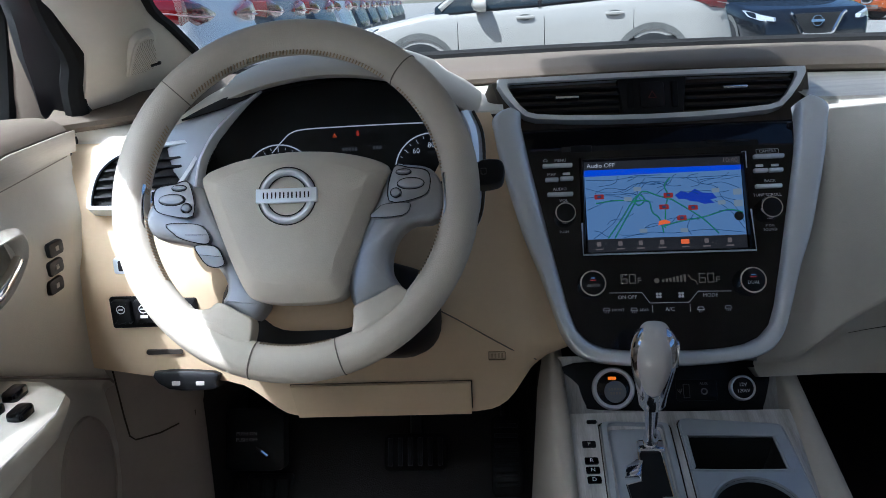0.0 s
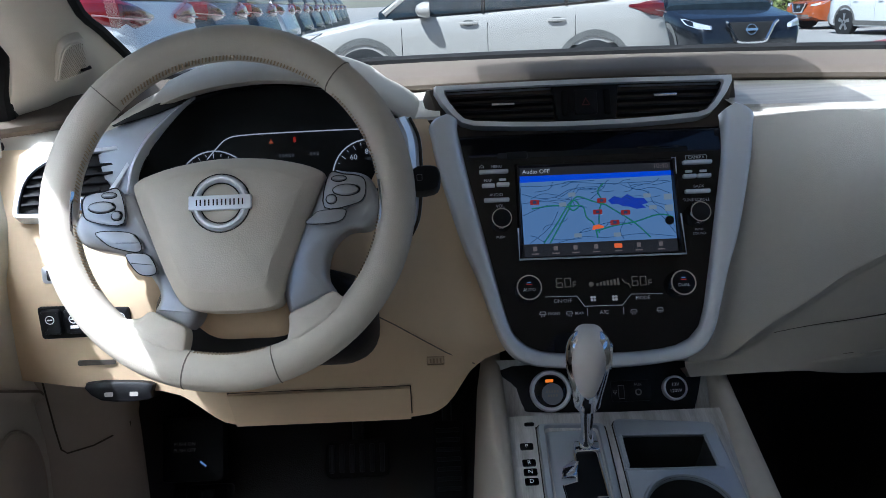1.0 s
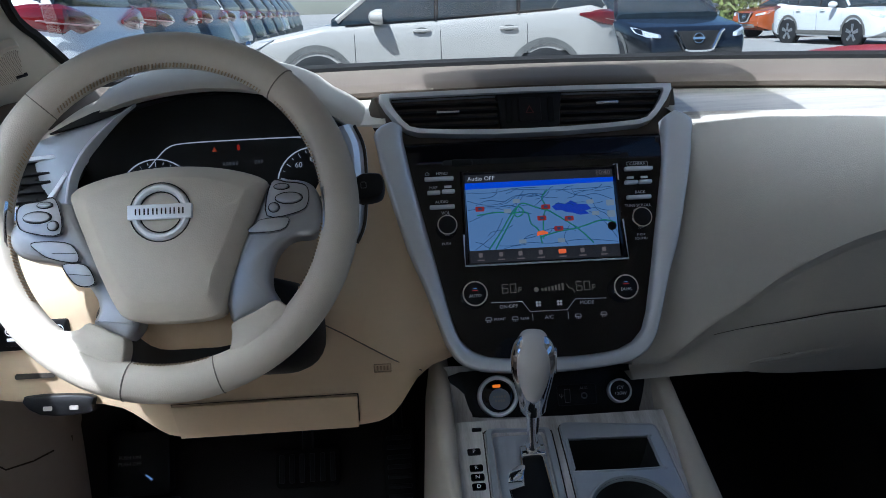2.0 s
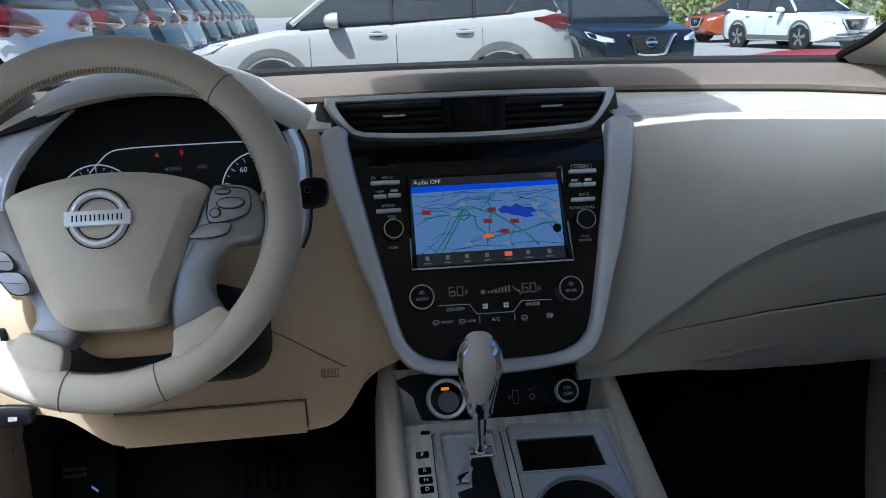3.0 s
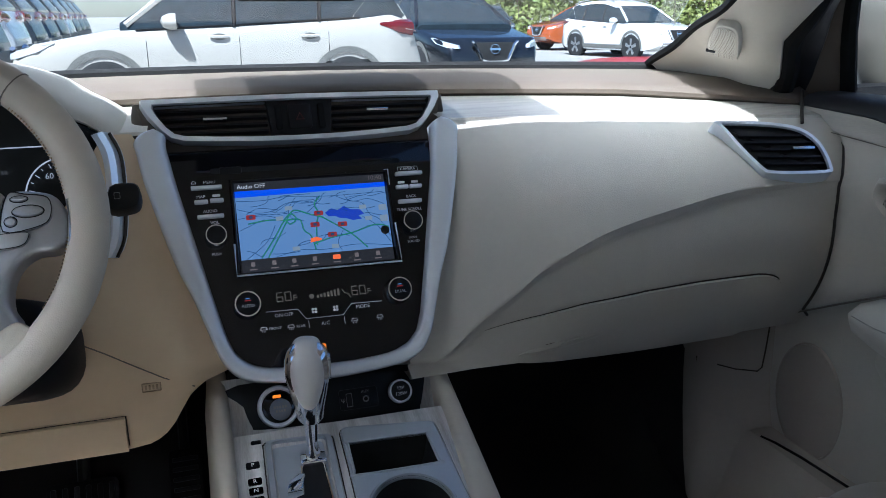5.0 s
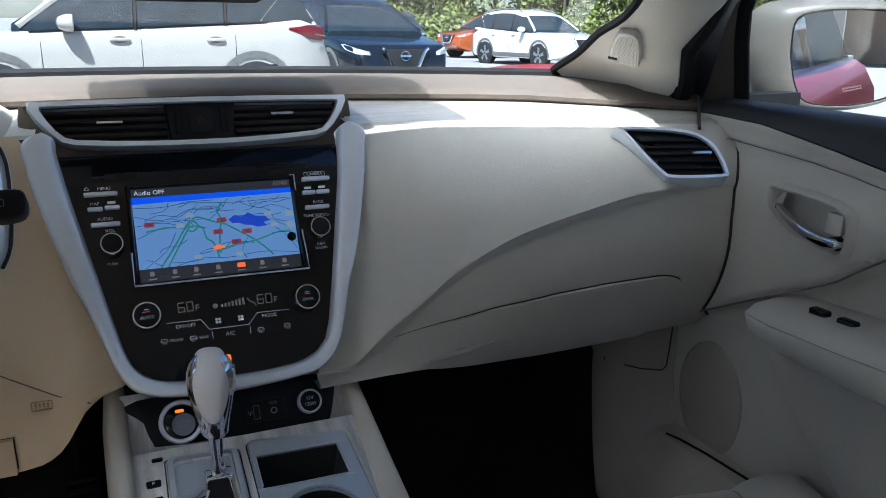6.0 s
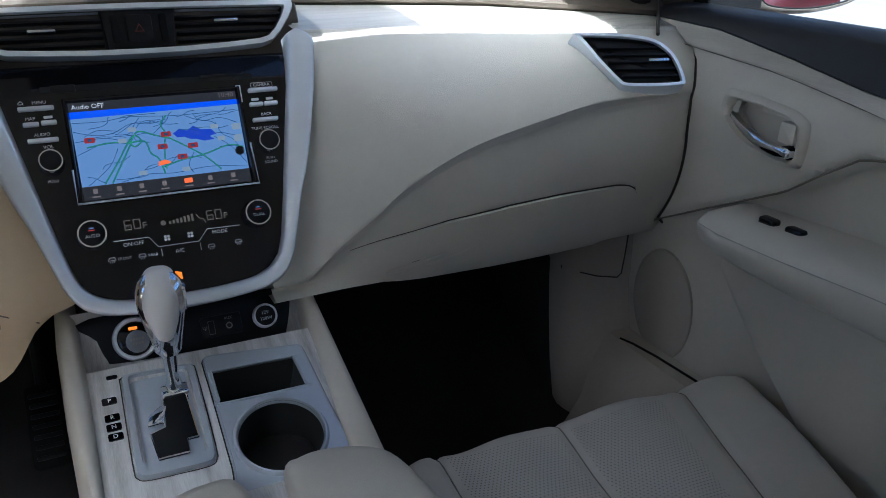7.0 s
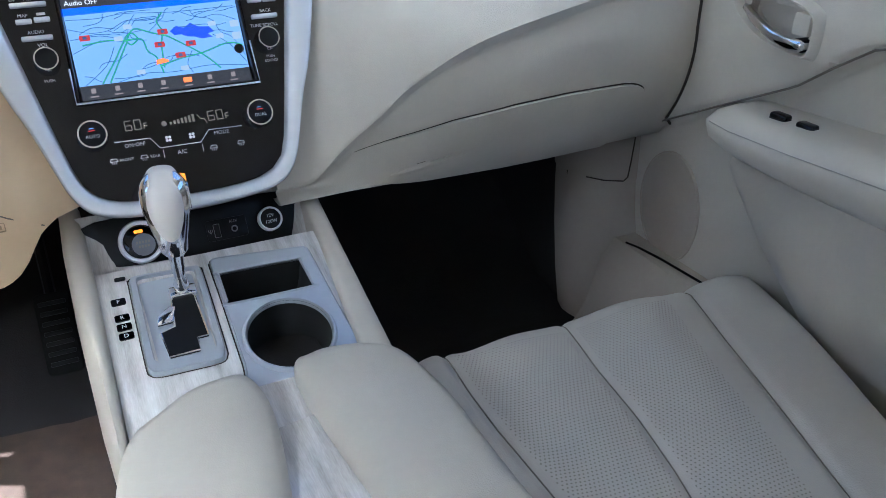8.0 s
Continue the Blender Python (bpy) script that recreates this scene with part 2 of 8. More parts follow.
def part(name, bm, mat, parent, label="", angle=38):
    ob = new(name, mesh_of(name, bm, mat, angle))
    ob.parent = parent
    ob.matrix_parent_inverse = Matrix.Translation(-parent.location)
    if label:
        tagged(ob, label)
    return ob


def thing(name, label, category, group="", kind="", at=(0, 0, 0)):
    ob = new(name)
    ob.empty_display_size = 0.05
    ob.location = at
    return tagged(ob, label, category, group, kind)


def solid(name, bm, mat, label, category, group="", kind="", angle=38):
    return tagged(new(name, mesh_of(name, bm, mat, angle)), label, category, group, kind)


def lettering(f, text, u, v, size, mat, parent, name="lettering", lift=0.0006, align="CENTER", squeeze=1.0):
    cu = bpy.data.curves.new(name, "FONT")
    cu.body, cu.size, cu.align_x, cu.align_y = text, size, align, "CENTER"
    cu.resolution_u = 2
    ob = bpy.data.objects.new(name, cu)
    me = bpy.data.meshes.new_from_object(ob)
    bpy.data.objects.remove(ob)
    me.transform(Matrix.Diagonal((squeeze, 1, 1, 1)))
    me.transform(Matrix((( *f.u, 0), (*f.v, 0), (*f.n, 0), (0, 0, 0, 1))).transposed())
    me.transform(Matrix.Translation(f.p(u, v, lift)))
    me.materials.clear()
    me.materials.append(mat)
    o = new(name, me)
    o.parent = parent
    o.matrix_parent_inverse = Matrix.Translation(-parent.location)
    return o


def table(x, rows):
    """Linear interpolation in (x, value) rows."""
    return float(np.interp(x, [r[0] for r in rows], [r[1] for r in rows]))


def bez(a, b, c, t):
    return a * (1 - t) ** 2 + b * 2 * t * (1 - t) + c * t * t

# ---- the cabin shell ----
def y_edge(x):
    return 1.08 - 0.25 * x * x


def y_step(x):
    return 1.27 - 0.5 * x * x


def y_glass(x):
    return 1.46 - 0.5 * x * x


def z_edge(x):
    return 1.094 - 0.004 * max(0.0, (abs(x) - 0.2) / 0.5) ** 2


def frange(a, b, n):
    return [a + (b - a) * i / (n - 1) for i in range(n)]


# floor pan with the raised toe board
rows = []
for y, z in ((-0.95, 0.40), (-0.3, 0.40), (0.5, 0.40), (1.05, 0.40), (1.18, 0.42), (1.42, 0.60), (1.50, 0.80), (1.50, 1.05)):
    rows.append([(x, y, z + 0.006 * math.sin(9 * x + 5 * y)) for x in frange(-0.74, 0.74, 24)])
floor = solid("floor", sheet(rows, 0.01), M_CARPET, "black cut-pile carpet floor of a car cabin", "floor", kind="structure")
rows = [[(x, y, 0.412 + 0.006 * math.sin(9 * x + 5 * y)) for x in frange(-0.70, -0.155, 14)] for y in frange(0.30, 1.14, 16)]
solid("floor_mat", sheet(rows, (0, 0, 0.008)), M_MAT, "dark brown carpet mat on the driver's floor", "floor mat")
tunnel = []
for y in frange(-0.4, 1.35, 10):
    tunnel.append([(-0.15, y, 0.40), (-0.13, y, 0.60), (-0.10, y, 0.66), (0.10, y, 0.66), (0.13, y, 0.60), (0.15, y, 0.40)])
solid("trim", loft(tunnel, True, True), M_CARPET, "black carpet over the transmission tunnel", "floor", kind="structure")

rows = [[(x, 1.53, z) for x in frange(-0.84, 0.84, 5)] for z in (0.36, 0.7, 1.10)]
solid("wall_north", sheet(rows, (0, 0.03, 0)), M_CARPET, "black insulated bulkhead behind the dashboard", "wall", kind="structure")
for side in (-1, 1):
    rows = [[(side * 0.79, y, z) for y in (1.02, 1.3, 1.55)] for z in (0.36, 0.7, 1.085)]
    solid("wall_north", sheet(rows, (side * 0.03, 0, 0)), M_CARPET, "black side of the bulkhead", "wall", kind="structure")
    rows = [[(side * 0.652, y, z) for y in (1.10, 1.3, 1.52)] for z in (0.36, 0.7, 1.0)]
    solid("wall_north", sheet(rows, (side * 0.02, 0, 0)), M_CARPET, "black carpeted footwell side", "wall", kind="structure")
    rows = [[(side * x, y, 0.37) for y in (-1.6, 0, 1.55)] for x in (0.70, 0.80, 0.92)]
    solid("trim", sheet(rows, (0, 0, 0.02)), M_BLACK, "black underside of the sill", "trim", kind="structure")

# roof, rear closure, rails and pillars
# unseen front roof edge, carried forward to keep sun off the dash face
def header_y(x):
    return 0.83 - 0.30 * x * x - 0.02 * min(1, max(0, (x - 0.12) / 0.2))


def roof_z(x, y):
    s = min(1, max(0, (header_y(x) - y) / (header_y(x) + 1.65)))
    return 1.49 - 0.035 * (x / 0.70) ** 2 + 0.05 * math.sin(math.pi * s)


OPEN_X, OPEN_F, OPEN_B = 0.42, 0.36, -0.95
for x0, x1, front, back in ((-0.650, 0.650, None, OPEN_F), (-0.650, 0.650, OPEN_B, -1.65), (-0.650, -OPEN_X, OPEN_F, OPEN_B), (OPEN_X, 0.650, OPEN_F, OPEN_B)):
    rows = [[(x, (header_y(x) if front is None else front) * (1 - t) + back * t, 0) for x in frange(x0, x1, 13)] for t in frange(0, 1, 6)]
    rows = [[(x, y, roof_z(x, y)) for x, y, _ in r] for r in rows]
    solid("ceiling", sheet(rows, (0, 0, 0.02)), M_WALL, "pale grey cloth roof lining", "ceiling", kind="structure")
    rows = [[(x, y, z + 0.034 - 0.01 * max(0, abs(x) - 0.64) / 0.05) for x, y, z in r] for r in rows]
    solid("roof_skin", sheet(rows, (0, 0, 0.010)), M_RED, "glossy red car roof", "car roof", kind="structure", angle=60)
rows = [[(x, y, roof_z(x, y) + 0.012) for x in frange(-OPEN_X - 0.01, OPEN_X + 0.01, 9)] for y in frange(OPEN_F + 0.01, OPEN_B - 0.01, 9)]
solid("roof_blind", sheet(rows), M_BLIND, "pale closed fabric blind under the glass roof", "roof blind", kind="structure")
rows = [[(x, y, z + 0.028) for x, y, z in r] for r in rows]
pane = solid("window_4", sheet(rows, (0, 0, 0.004)), M_GLASS, "clear glass roof panel", "roof window", kind="structure")
pane.visible_shadow = False
def rear_y(z):
    return -1.6 + 0.12 * (z - 0.4)


for x0, x1, z0, z1 in ((-0.74, 0.74, 0.40, 1.06), (-0.66, 0.66, 1.42, 1.50), (-0.74, -0.58, 1.06, 1.42), (0.58, 0.74, 1.06, 1.42)):
    rows = [[(x, rear_y(z), z) for x in frange(x0, x1, 6)] for z in frange(z0, z1, 4)]
    solid("wall_rear", sheet(rows, 0.03), M_WALL, "pale rear end of the cabin", "wall", kind="structure")
rows = [[(x, rear_y(z) - 0.012, z) for x in frange(-0.58, 0.58, 5)] for z in frange(1.06, 1.42, 4)]
solid("window_5", sheet(rows, (0, -0.004, 0)), M_TINT, "dark tinted rear window", "rear window", kind="structure")


def mirrored(points, side):
    return [(x * side, y, z) for x, y, z in points]


def pillar(side):
    """The front roof pillar with its tweeter grille, rubber seals and the quarter panel at the door."""
    word = "driver" if side < 0 else "passenger"
    a = thing("pillar_trim", "cream windscreen pillar trim with a round-cornered tweeter grille", "pillar", "windscreen pillars",
              at=(0.66 * side, 1.15, 1.12))
    rings = []
    for gx, gy, gz, ix, iy, iz in ((0.640, 1.30, 1.120, 0.716, 1.05, 1.085), (0.626, 1.26, 1.146, 0.712, 1.045, 1.116), (0.600, 1.15, 1.176, 0.690, 1.020, 1.150),
                                   (0.600, 1.08, 1.208, 0.672, 1.000, 1.190), (0.594, 0.99, 1.246, 0.660, 0.92, 1.248), (0.545, 0.85, 1.345, 0.63, 0.80, 1.35), (0.50, 0.74, 1.49, 0.61, 0.68, 1.48)):
        lean = 0.024 * min(1, max(0, (gz - 1.176) / 0.03)) if side > 0 else 0.0
        g, i = Vector((gx - lean, gy - lean * 0.7, gz)), Vector((ix, iy, iz))
        m = g.lerp(i, 0.5) + Vector((-0.012, -0.018, 0.006))
        q1, q3 = g.lerp(m, 0.5) + Vector((-0.004, -0.006, 0.002)), m.lerp(i, 0.5) + Vector((-0.006, -0.006, 0.002))
        back = g.lerp(i, 0.5) + Vector((0.05, 0.06, 0.0))
        rings.append(mirrored([g, q1, m, q3, i, i + Vector((0.02, 0.01, 0)), back, g + Vector((0.02, 0.02, 0))], side))
    part("trim_cover", loft(rings), M_LEATHER, a)
    # seal along the glass
    seal = [(0.634, 1.275, 1.135), (0.622, 1.262, 1.149), (0.596, 1.15, 1.180), (0.596, 1.08, 1.212), (0.590, 0.99, 1.250), (0.540, 0.85, 1.35), (0.495, 0.74, 1.495)]
    seal = [(x - (0.024 * min(1, max(0, (z - 1.176) / 0.03)) if side > 0 else 0), y - (0.017 * min(1, max(0, (z - 1.176) / 0.03)) if side > 0 else 0), z) for x, y, z in seal]
    part("glass_seal", tube(curved(mirrored(seal, side), 4, False), 0.0065, 6), M_RUBBER, a, "black rubber seal")
    # door seal and the dark quarter panel
    inner = [(0.722, 1.055, 1.095), (0.720, 1.048, 1.110), (0.710, 1.026, 1.150), (0.692, 1.004, 1.190), (0.682, 0.945, 1.248), (0.655, 0.85, 1.36), (0.645, 0.72, 1.47)]
    part("door_seal", tube(curved(mirrored(inner, side), 4, False), 0.015, 8), M_RUBBER, a, "black rubber door seal")
    jamb = [(0.735, 1.062, 1.095), (0.736, 1.056, 1.110), (0.728, 1.036, 1.150), (0.722, 1.016, 1.190), (0.71, 0.985, 1.246), (0.68, 0.87, 1.36), (0.66, 0.74, 1.47)]
    rows = [curved(mirrored([(x + dx, y + dy, z) for x, y, z in jamb], side), 4, False) for dx, dy in ((-0.030, -0.004), (0.0, -0.012), (0.03, -0.010), (0.05, 0.01))]
    part("door_jamb", sheet(rows, (0, 0.02, 0)), M_BLACK, a, "black door jamb")
    # tweeter
    c = Vector((0.599, 1.033, 1.191)) if side > 0 else Vector((-0.624, 1.046, 1.185))
    f = Plate(c, Vector((0.67 * side, -0.74, -0.17)) * (1 if side > 0 else -1), Vector((-0.09 * side, -0.85, 0.48)))
    outline = curved([(-0.030, -0.026), (0.022, -0.030), (0.030, -0.022), (0.029, 0.016), (0.018, 0.028), (-0.006, 0.029), (-0.017, 0.022), (-0.033, -0.012)] if side > 0 else
                     [(0.030, -0.026), (-0.022, -0.030), (-0.030, -0.022), (-0.029, 0.016), (-0.018, 0.028), (0.006, 0.029), (0.017, 0.022), (0.033, -0.012)], 3)
    outline = [Vector((p.x * (0.62 if side > 0 else 0.56), p.y * 1.06)) for p in outline]
    bezel = part("tweeter_bezel", slab(f, [(p.x * 1.16, p.y * 1.14) for p in outline], -0.012, 0.004, 0.003), M_LEATHER, a)
    grille = part("tweeter_grille", slab(f, [(p.x, p.y) for p in outline], 0.002, 0.0055, 0.001), M_LEATHER, bezel, "cream perforated grille")
    bm = bmesh.new()
    for k in range(30):
        v = -0.0325 + k * 0.0023
        xs = [p.x + (q.x - p.x) * (v - p.y) / (q.y - p.y) for p, q in zip(outline, outline[1:] + outline[:1]) if (p.y - v) * (q.y - v) < 0]
        if len(xs) > 1:
            u = min(xs) + 0.0025 + 0.00115 * (k % 2)
            while u < max(xs) - 0.002:
                slab(f, circle(u, v, 0.00062, 6), 0.004, 0.0058, bm=bm)
                u += 0.0023
    tagged(part("grille_hole", bm, M_PUNCH, bezel), kind="stuff")
    part("badge", box(f, -0.017 * side, -0.021, 0.014, 0.004, 0.004, 0.0072, 0.001), M_BLACK, bezel, "small dark maker plate")
    return a


pillar(-1)
pillar(1)
for side in (-1, 1):
    rows = []
    for t, xin in ((0.0, 0.0), (0.12, 0.010), (0.55, 0.012), (1.0, 0.0)):
        row = []
        for y, z in ((0.90, 1.285), (0.84, 1.312), (0.743, 1.348), (0.63, 1.378), (0.516, 1.400), (0.30, 1.415), (0.0, 1.42), (-0.36, 1.42)):
            zz = z + (1.492 - z) * t
            row.append((side * (0.800 - 0.46 * (zz - 1.1) - xin), y, zz))
        rows.append(row)
    solid("trim", sheet(rows, (side * 0.025, 0, 0)), M_WALL, "pale roof side rail over the front window", "trim", kind="structure", angle=60)

# windscreen glass
rows = []
for s in frange(0, 1, 8):
    rows.append([(x * (1 - 0.24 * s), (y_glass(x) + 0.15) * (1 - s) + (header_y(x * 0.8) + 0.02) * s, 1.105 + 0.40 * s + 0.015 * math.sin(math.pi * s)) for x in frange(-0.68, 0.68, 15)])
pane = solid("window_1", sheet(rows, 0.004), M_SCREENGLASS, "clear raked windscreen glass", "windscreen", kind="structure")
pane.visible_shadow = False
rows = [[(x, y_glass(min(0.66, abs(x))) + dy, z) for x in frange(-0.80, 0.80, 30)] for dy, z in ((0.0, 1.120), (0.10, 1.108), (0.24, 1.085))]
solid("trim", sheet(rows, (0, 0, -0.01)), M_RUBBER, "black plastic cowl below the windscreen", "trim", kind="structure")
# printed black band at the glass's foot
rows = [[(x, y_glass(x) - 0.004 + dy, 1.1405 + dz) for x in frange(-0.65, 0.65, 30)] for dy, dz in ((0.0, -0.012), (0.0, 0.003), (0.012, 0.008), (0.05, 0.006))]
solid("trim", sheet(rows, 0.003), M_RUBBER, "black rubber strip at the foot of the windscreen", "trim", kind="structure")


# ---- dashboard ----
dash = thing("dashboard", "cream leather-wrapped dashboard with taupe top pad and silver trim", "dashboard", at=(0, 1.1, 0.75))
# taupe top pad
rows = []
XS = frange(-0.745, 0.745, 61)
for k in range(9):
    row = []
    for x in XS:
        yg, ys = y_glass(x), y_step(x)
        zt = 1.121 - 0.010 * max(0, abs(x) - 0.5) / 0.2
        prof = ((yg + 0.02, 1.120), (yg, 1.137), (yg * 0.7 + ys * 0.3, 1.137), (yg * 0.35 + ys * 0.65, 1.132), (ys + 0.03, zt + 0.006), (ys + 0.008, zt + 0.002), (ys, zt - 0.004), (ys + 0.001, zt - 0.010), (ys + 0.012, zt - 0.016))
        row.append((x, *prof[k]))
    rows.append(row)
part("top_pad", sheet(rows), M_TAUPE, dash, "taupe soft-touch top pad")
# ledge
for XL in (frange(-0.722, -0.575, 9), frange(-0.255, -0.186, 4), frange(0.186, 0.745, 24)):
  rows = []
  for k in range(7):
    row = []
    for x in XL:
        ys, ye, ze = y_step(x), y_edge(x) if x > -0.5 else 1.040, z_edge(x) if x > -0.5 else 1.082
        t = k / 5
        if k < 6:
            row.append((x, ys + 0.02 + (ye - ys - 0.02) * t, 1.106 - 0.008 * max(0, abs(x) - 0.5) / 0.2 + (ze - 1.106 + 0.008 * max(0, abs(x) - 0.5) / 0.2) * t + 0.004 * math.sin(math.pi * t)))
        else:
            row.append((x, ye - 0.003, ze - 0.004))
    rows.append(row)
  part("ledge", sheet(rows), M_LEDGE if XL[0] > 0 else M_LEATHER, dash, "pale grained trim along the ledge" if XL[0] > 0 else "")


CREASE_Z = ((0.15, 0.80), (0.19, 0.845), (0.236, 0.886), (0.275, 0.923), (0.354, 0.966), (0.462, 0.993), (0.55, 1.008), (0.67, 1.010), (0.74, 1.008))
CREASE_Y = ((0.15, 0.945), (0.19, 0.932), (0.236, 0.918), (0.275, 0.906), (0.354, 0.894), (0.46, 0.891), (0.67, 0.889), (0.74, 0.888))

CREASE_Z, CREASE_Y = [[(p.x, p.y) for p in curved([(*q, 0) for q in rows_], 6, False)] for rows_ in (CREASE_Z, CREASE_Y)]


def fascia(x, s):
    """Passenger face: s runs 0..1 from the top edge to the crease and 1..2 from there to the lower edge."""
    e = Vector((x, y_edge(x) - 0.003, z_edge(x) - 0.004 - 0.05 * min(1, max(0, (0.194 - x) / 0.008))))
    c = Vector((x, table(x, CREASE_Y), table(x, CREASE_Z)))
    b = Vector((x, 0.93 + 0.05 * x, 0.783 - 0.012 * min(1, max(0, (x - 0.2) / 0.3))))
    k = table(x, ((0.15, 0.1), (0.24, 0.9), (0.48, 1.0), (0.62, 0.5), (0.70, 0.15)))
    c2 = c + Vector((0, 0.0075 * k, -0.015 * k))
    if s <= 1:
        mid = Vector((x, c.y * 0.6 + e.y * 0.4 - 0.012, c.z * 0.35 + e.z * 0.65))
        return bez(e, mid, c, s)
    if s <= 1.2:
        return c.lerp(c2, (s - 1) / 0.2)
    mid = Vector((x, c.y + table(x, ((0.20, 0.030), (0.28, 0.006), (0.40, -0.020), (0.74, -0.024))), c2.z * 0.46 + b.z * 0.54))
    return bez(c2, mid, b, (s - 1.2) / 0.8)


def fascia_at(x, z, lift=0.0):
    """The point of the passenger face at that height, moved out by lift."""
    lo, hi = 0.0, 2.0
    for _ in range(26):
        m = (lo + hi) / 2
        if fascia(x, m).z > z:
            lo = m
        else:
            hi = m
    p = fascia(x, lo)
    t1 = fascia(x, min(2, lo + 0.05)) - fascia(x, max(0, lo - 0.05))
    t2 = fascia(x + 0.01, lo) - fascia(x - 0.01, lo)
    n = t2.cross(t1).normalized()
    if n.y > 0:
        n = -n
    return p + n * lift


rows = []
PX = frange(0.105, 0.725, 64)
for s in frange(0, 0.9, 10) + [0.95, 0.98, 1.0, 1.03, 1.10, 1.17, 1.2, 1.23, 1.28] + frange(1.34, 2.0, 10):
    rows.append([fascia(x, s) for x in PX])
rows.append([fascia(x, 2) + Vector((0, 0.012, -0.006)) for x in PX])
rows.append([fascia(x, 2) + Vector((0, 0.06, -0.008)) for x in PX])
rows.append([fascia(x, 2) + Vector((0, 0.40, 0.02)) for x in PX])
part("passenger_fascia", sheet(rows), M_LEATHER, dash, angle=60)

# glovebox lid
GLOVE_TOP = ((0.20, 0.833), (0.257, 0.851), (0.330, 0.869), (0.409, 0.880), (0.494, 0.8845), (0.585, 0.8850), (0.608, 0.882), (0.622, 0.875), (0.631, 0.863), (0.633, 0.848))
rows = []
GX = frange(0.205, 0.600, 30) + [0.612, 0.622, 0.629, 0.632]
for k in range(9):
    row = []
    for x in GX:
        top, low = table(x, GLOVE_TOP), 0.780 + 0.05 * max(0, (x - 0.60) / 0.033) ** 2 - 0.006 + 0.012 * min(1, max(0, (0.31 - x) / 0.08))
        z = top + (low - top) * k / 8
        row.append(fascia_at(x, z, -0.0050 + 0.0062 * min(1, max(0, (x - 0.205) / 0.10))))
    rows.append(row)
glove = part("glovebox_lid", sheet(rows, 0.004), M_LEATHER, dash, "cream glovebox lid", 60)
gap = [fascia_at(x, table(x, GLOVE_TOP) + 0.0012, 0.0010) for x in GX] + [fascia_at(0.633, z, 0.0010) for z in (0.845, 0.838, 0.83)] + [fascia_at(0.628, 0.815, 0.0010), fascia_at(0.615, 0.80, 0.0010)]
part("glovebox_gap", tube(gap, [0.0003 + 0.0008 * min(1, k / 14) for k in range(len(gap))], 5), M_SEAM, dash, "dark shut line")
# pull: a shallow scoop with a padded lower lip and a small tab
g0 = fascia_at(0.315, 0.815, 0.0008)
f = Plate(g0, fascia_at(0.345, 0.8195, 0.0008) - fascia_at(0.285, 0.8105, 0.0008), fascia_at(0.315, 0.825, 0.0008) - fascia_at(0.315, 0.805, 0.0008))
lens = curved([(-0.066, -0.006, 0), (-0.030, 0.003, 0), (0.02, 0.0085, 0), (0.066, 0.012, 0), (0.060, 0.002, 0), (0.02, -0.006, 0), (-0.03, -0.0105, 0)], 4)
pull = part("handle", slab(f, [(p.x, p.y - 0.004) for p in lens], -0.008, 0.0030, 0.001, dome=0.003), M_LEATHER, glove, "", 60)
# no slot is cut; its shade is drawn as a thin dark tube
part("finger_slot_shade", tube([f.p(u, v - 0.001, 0.0030) for u, v in ((-0.030, 0.0020), (0.0, 0.0055), (0.03, 0.0082), (0.062, 0.0105))], [0.0005, 0.0014, 0.0014, 0.0005], 5), M_CREASE, pull, "dark tube painting the shade of the finger slot")
part("tab", slab(f, [(-0.012, 0.0012), (0.020, 0.0045), (0.020, 0.0015), (-0.010, -0.0015)], 0.0, 0.0068, 0.0008), M_LEATHER, pull)

# driver's side face
DROP = ((-0.725, 0.815), (-0.64, 0.800), (-0.54, 0.792), (-0.515, 0.784), (-0.497, 0.768), (-0.482, 0.753), (-0.468, 0.743), (-0.450, 0.739), (-0.235, 0.7405), (-0.212, 0.744), (-0.198, 0.751), (-0.187, 0.763), (-0.178, 0.778), (-0.170, 0.793), (-0.160, 0.806), (-0.145, 0.815), (-0.105, 0.82))


def driver_face(x, s):
    low = table(x, DROP)
    top = table(x, ((-0.725, 1.078), (-0.60, 1.090), (-0.575, 1.07), (-0.545, 0.99), (-0.30, 0.985), (-0.262, 1.05), (-0.235, 1.095), (-0.196, 1.094), (-0.188, 1.04), (-0.15, 1.04)))
    z = top + (low - top) * s
    yy = table(z, ((0.74, 0.945), (0.80, 0.938), (0.86, 0.930), (0.92, 0.926), (0.96, 0.936), (1.00, 0.956), (1.05, 0.985), (1.094, 1.05)))
    side = max(0.0, (-0.45 - x) / 0.28)
    lean = max(0.0, (x + 0.33) / 0.18)
    stack = 0.95 + 0.5 * (z - 0.90) + 0.004
    w = min(1.0, max(0.0, (x + 0.32) / 0.13)) if z > 0.86 else min(1.0, max(0.0, (x + 0.26) / 0.10)) * max(0.0, (z - 0.80) / 0.06)
    return Vector((x, (yy + 0.012 * side) * (1 - w) + stack * w + 0.6 * max(0.0, x + 0.17), z))


rows = []
DX = frange(-0.725, -0.105, 64)
for s in frange(0, 1, 22):
    rows.append([driver_face(x, s) for x in DX])
rows.append([driver_face(x, 1) + Vector((0, 0.015, -0.006)) for x in DX])
rows.append([driver_face(x, 1) + Vector((0, 0.40, 0.05)) for x in DX])
part("driver_fascia", sheet(rows), M_SOFT, dash, angle=50)


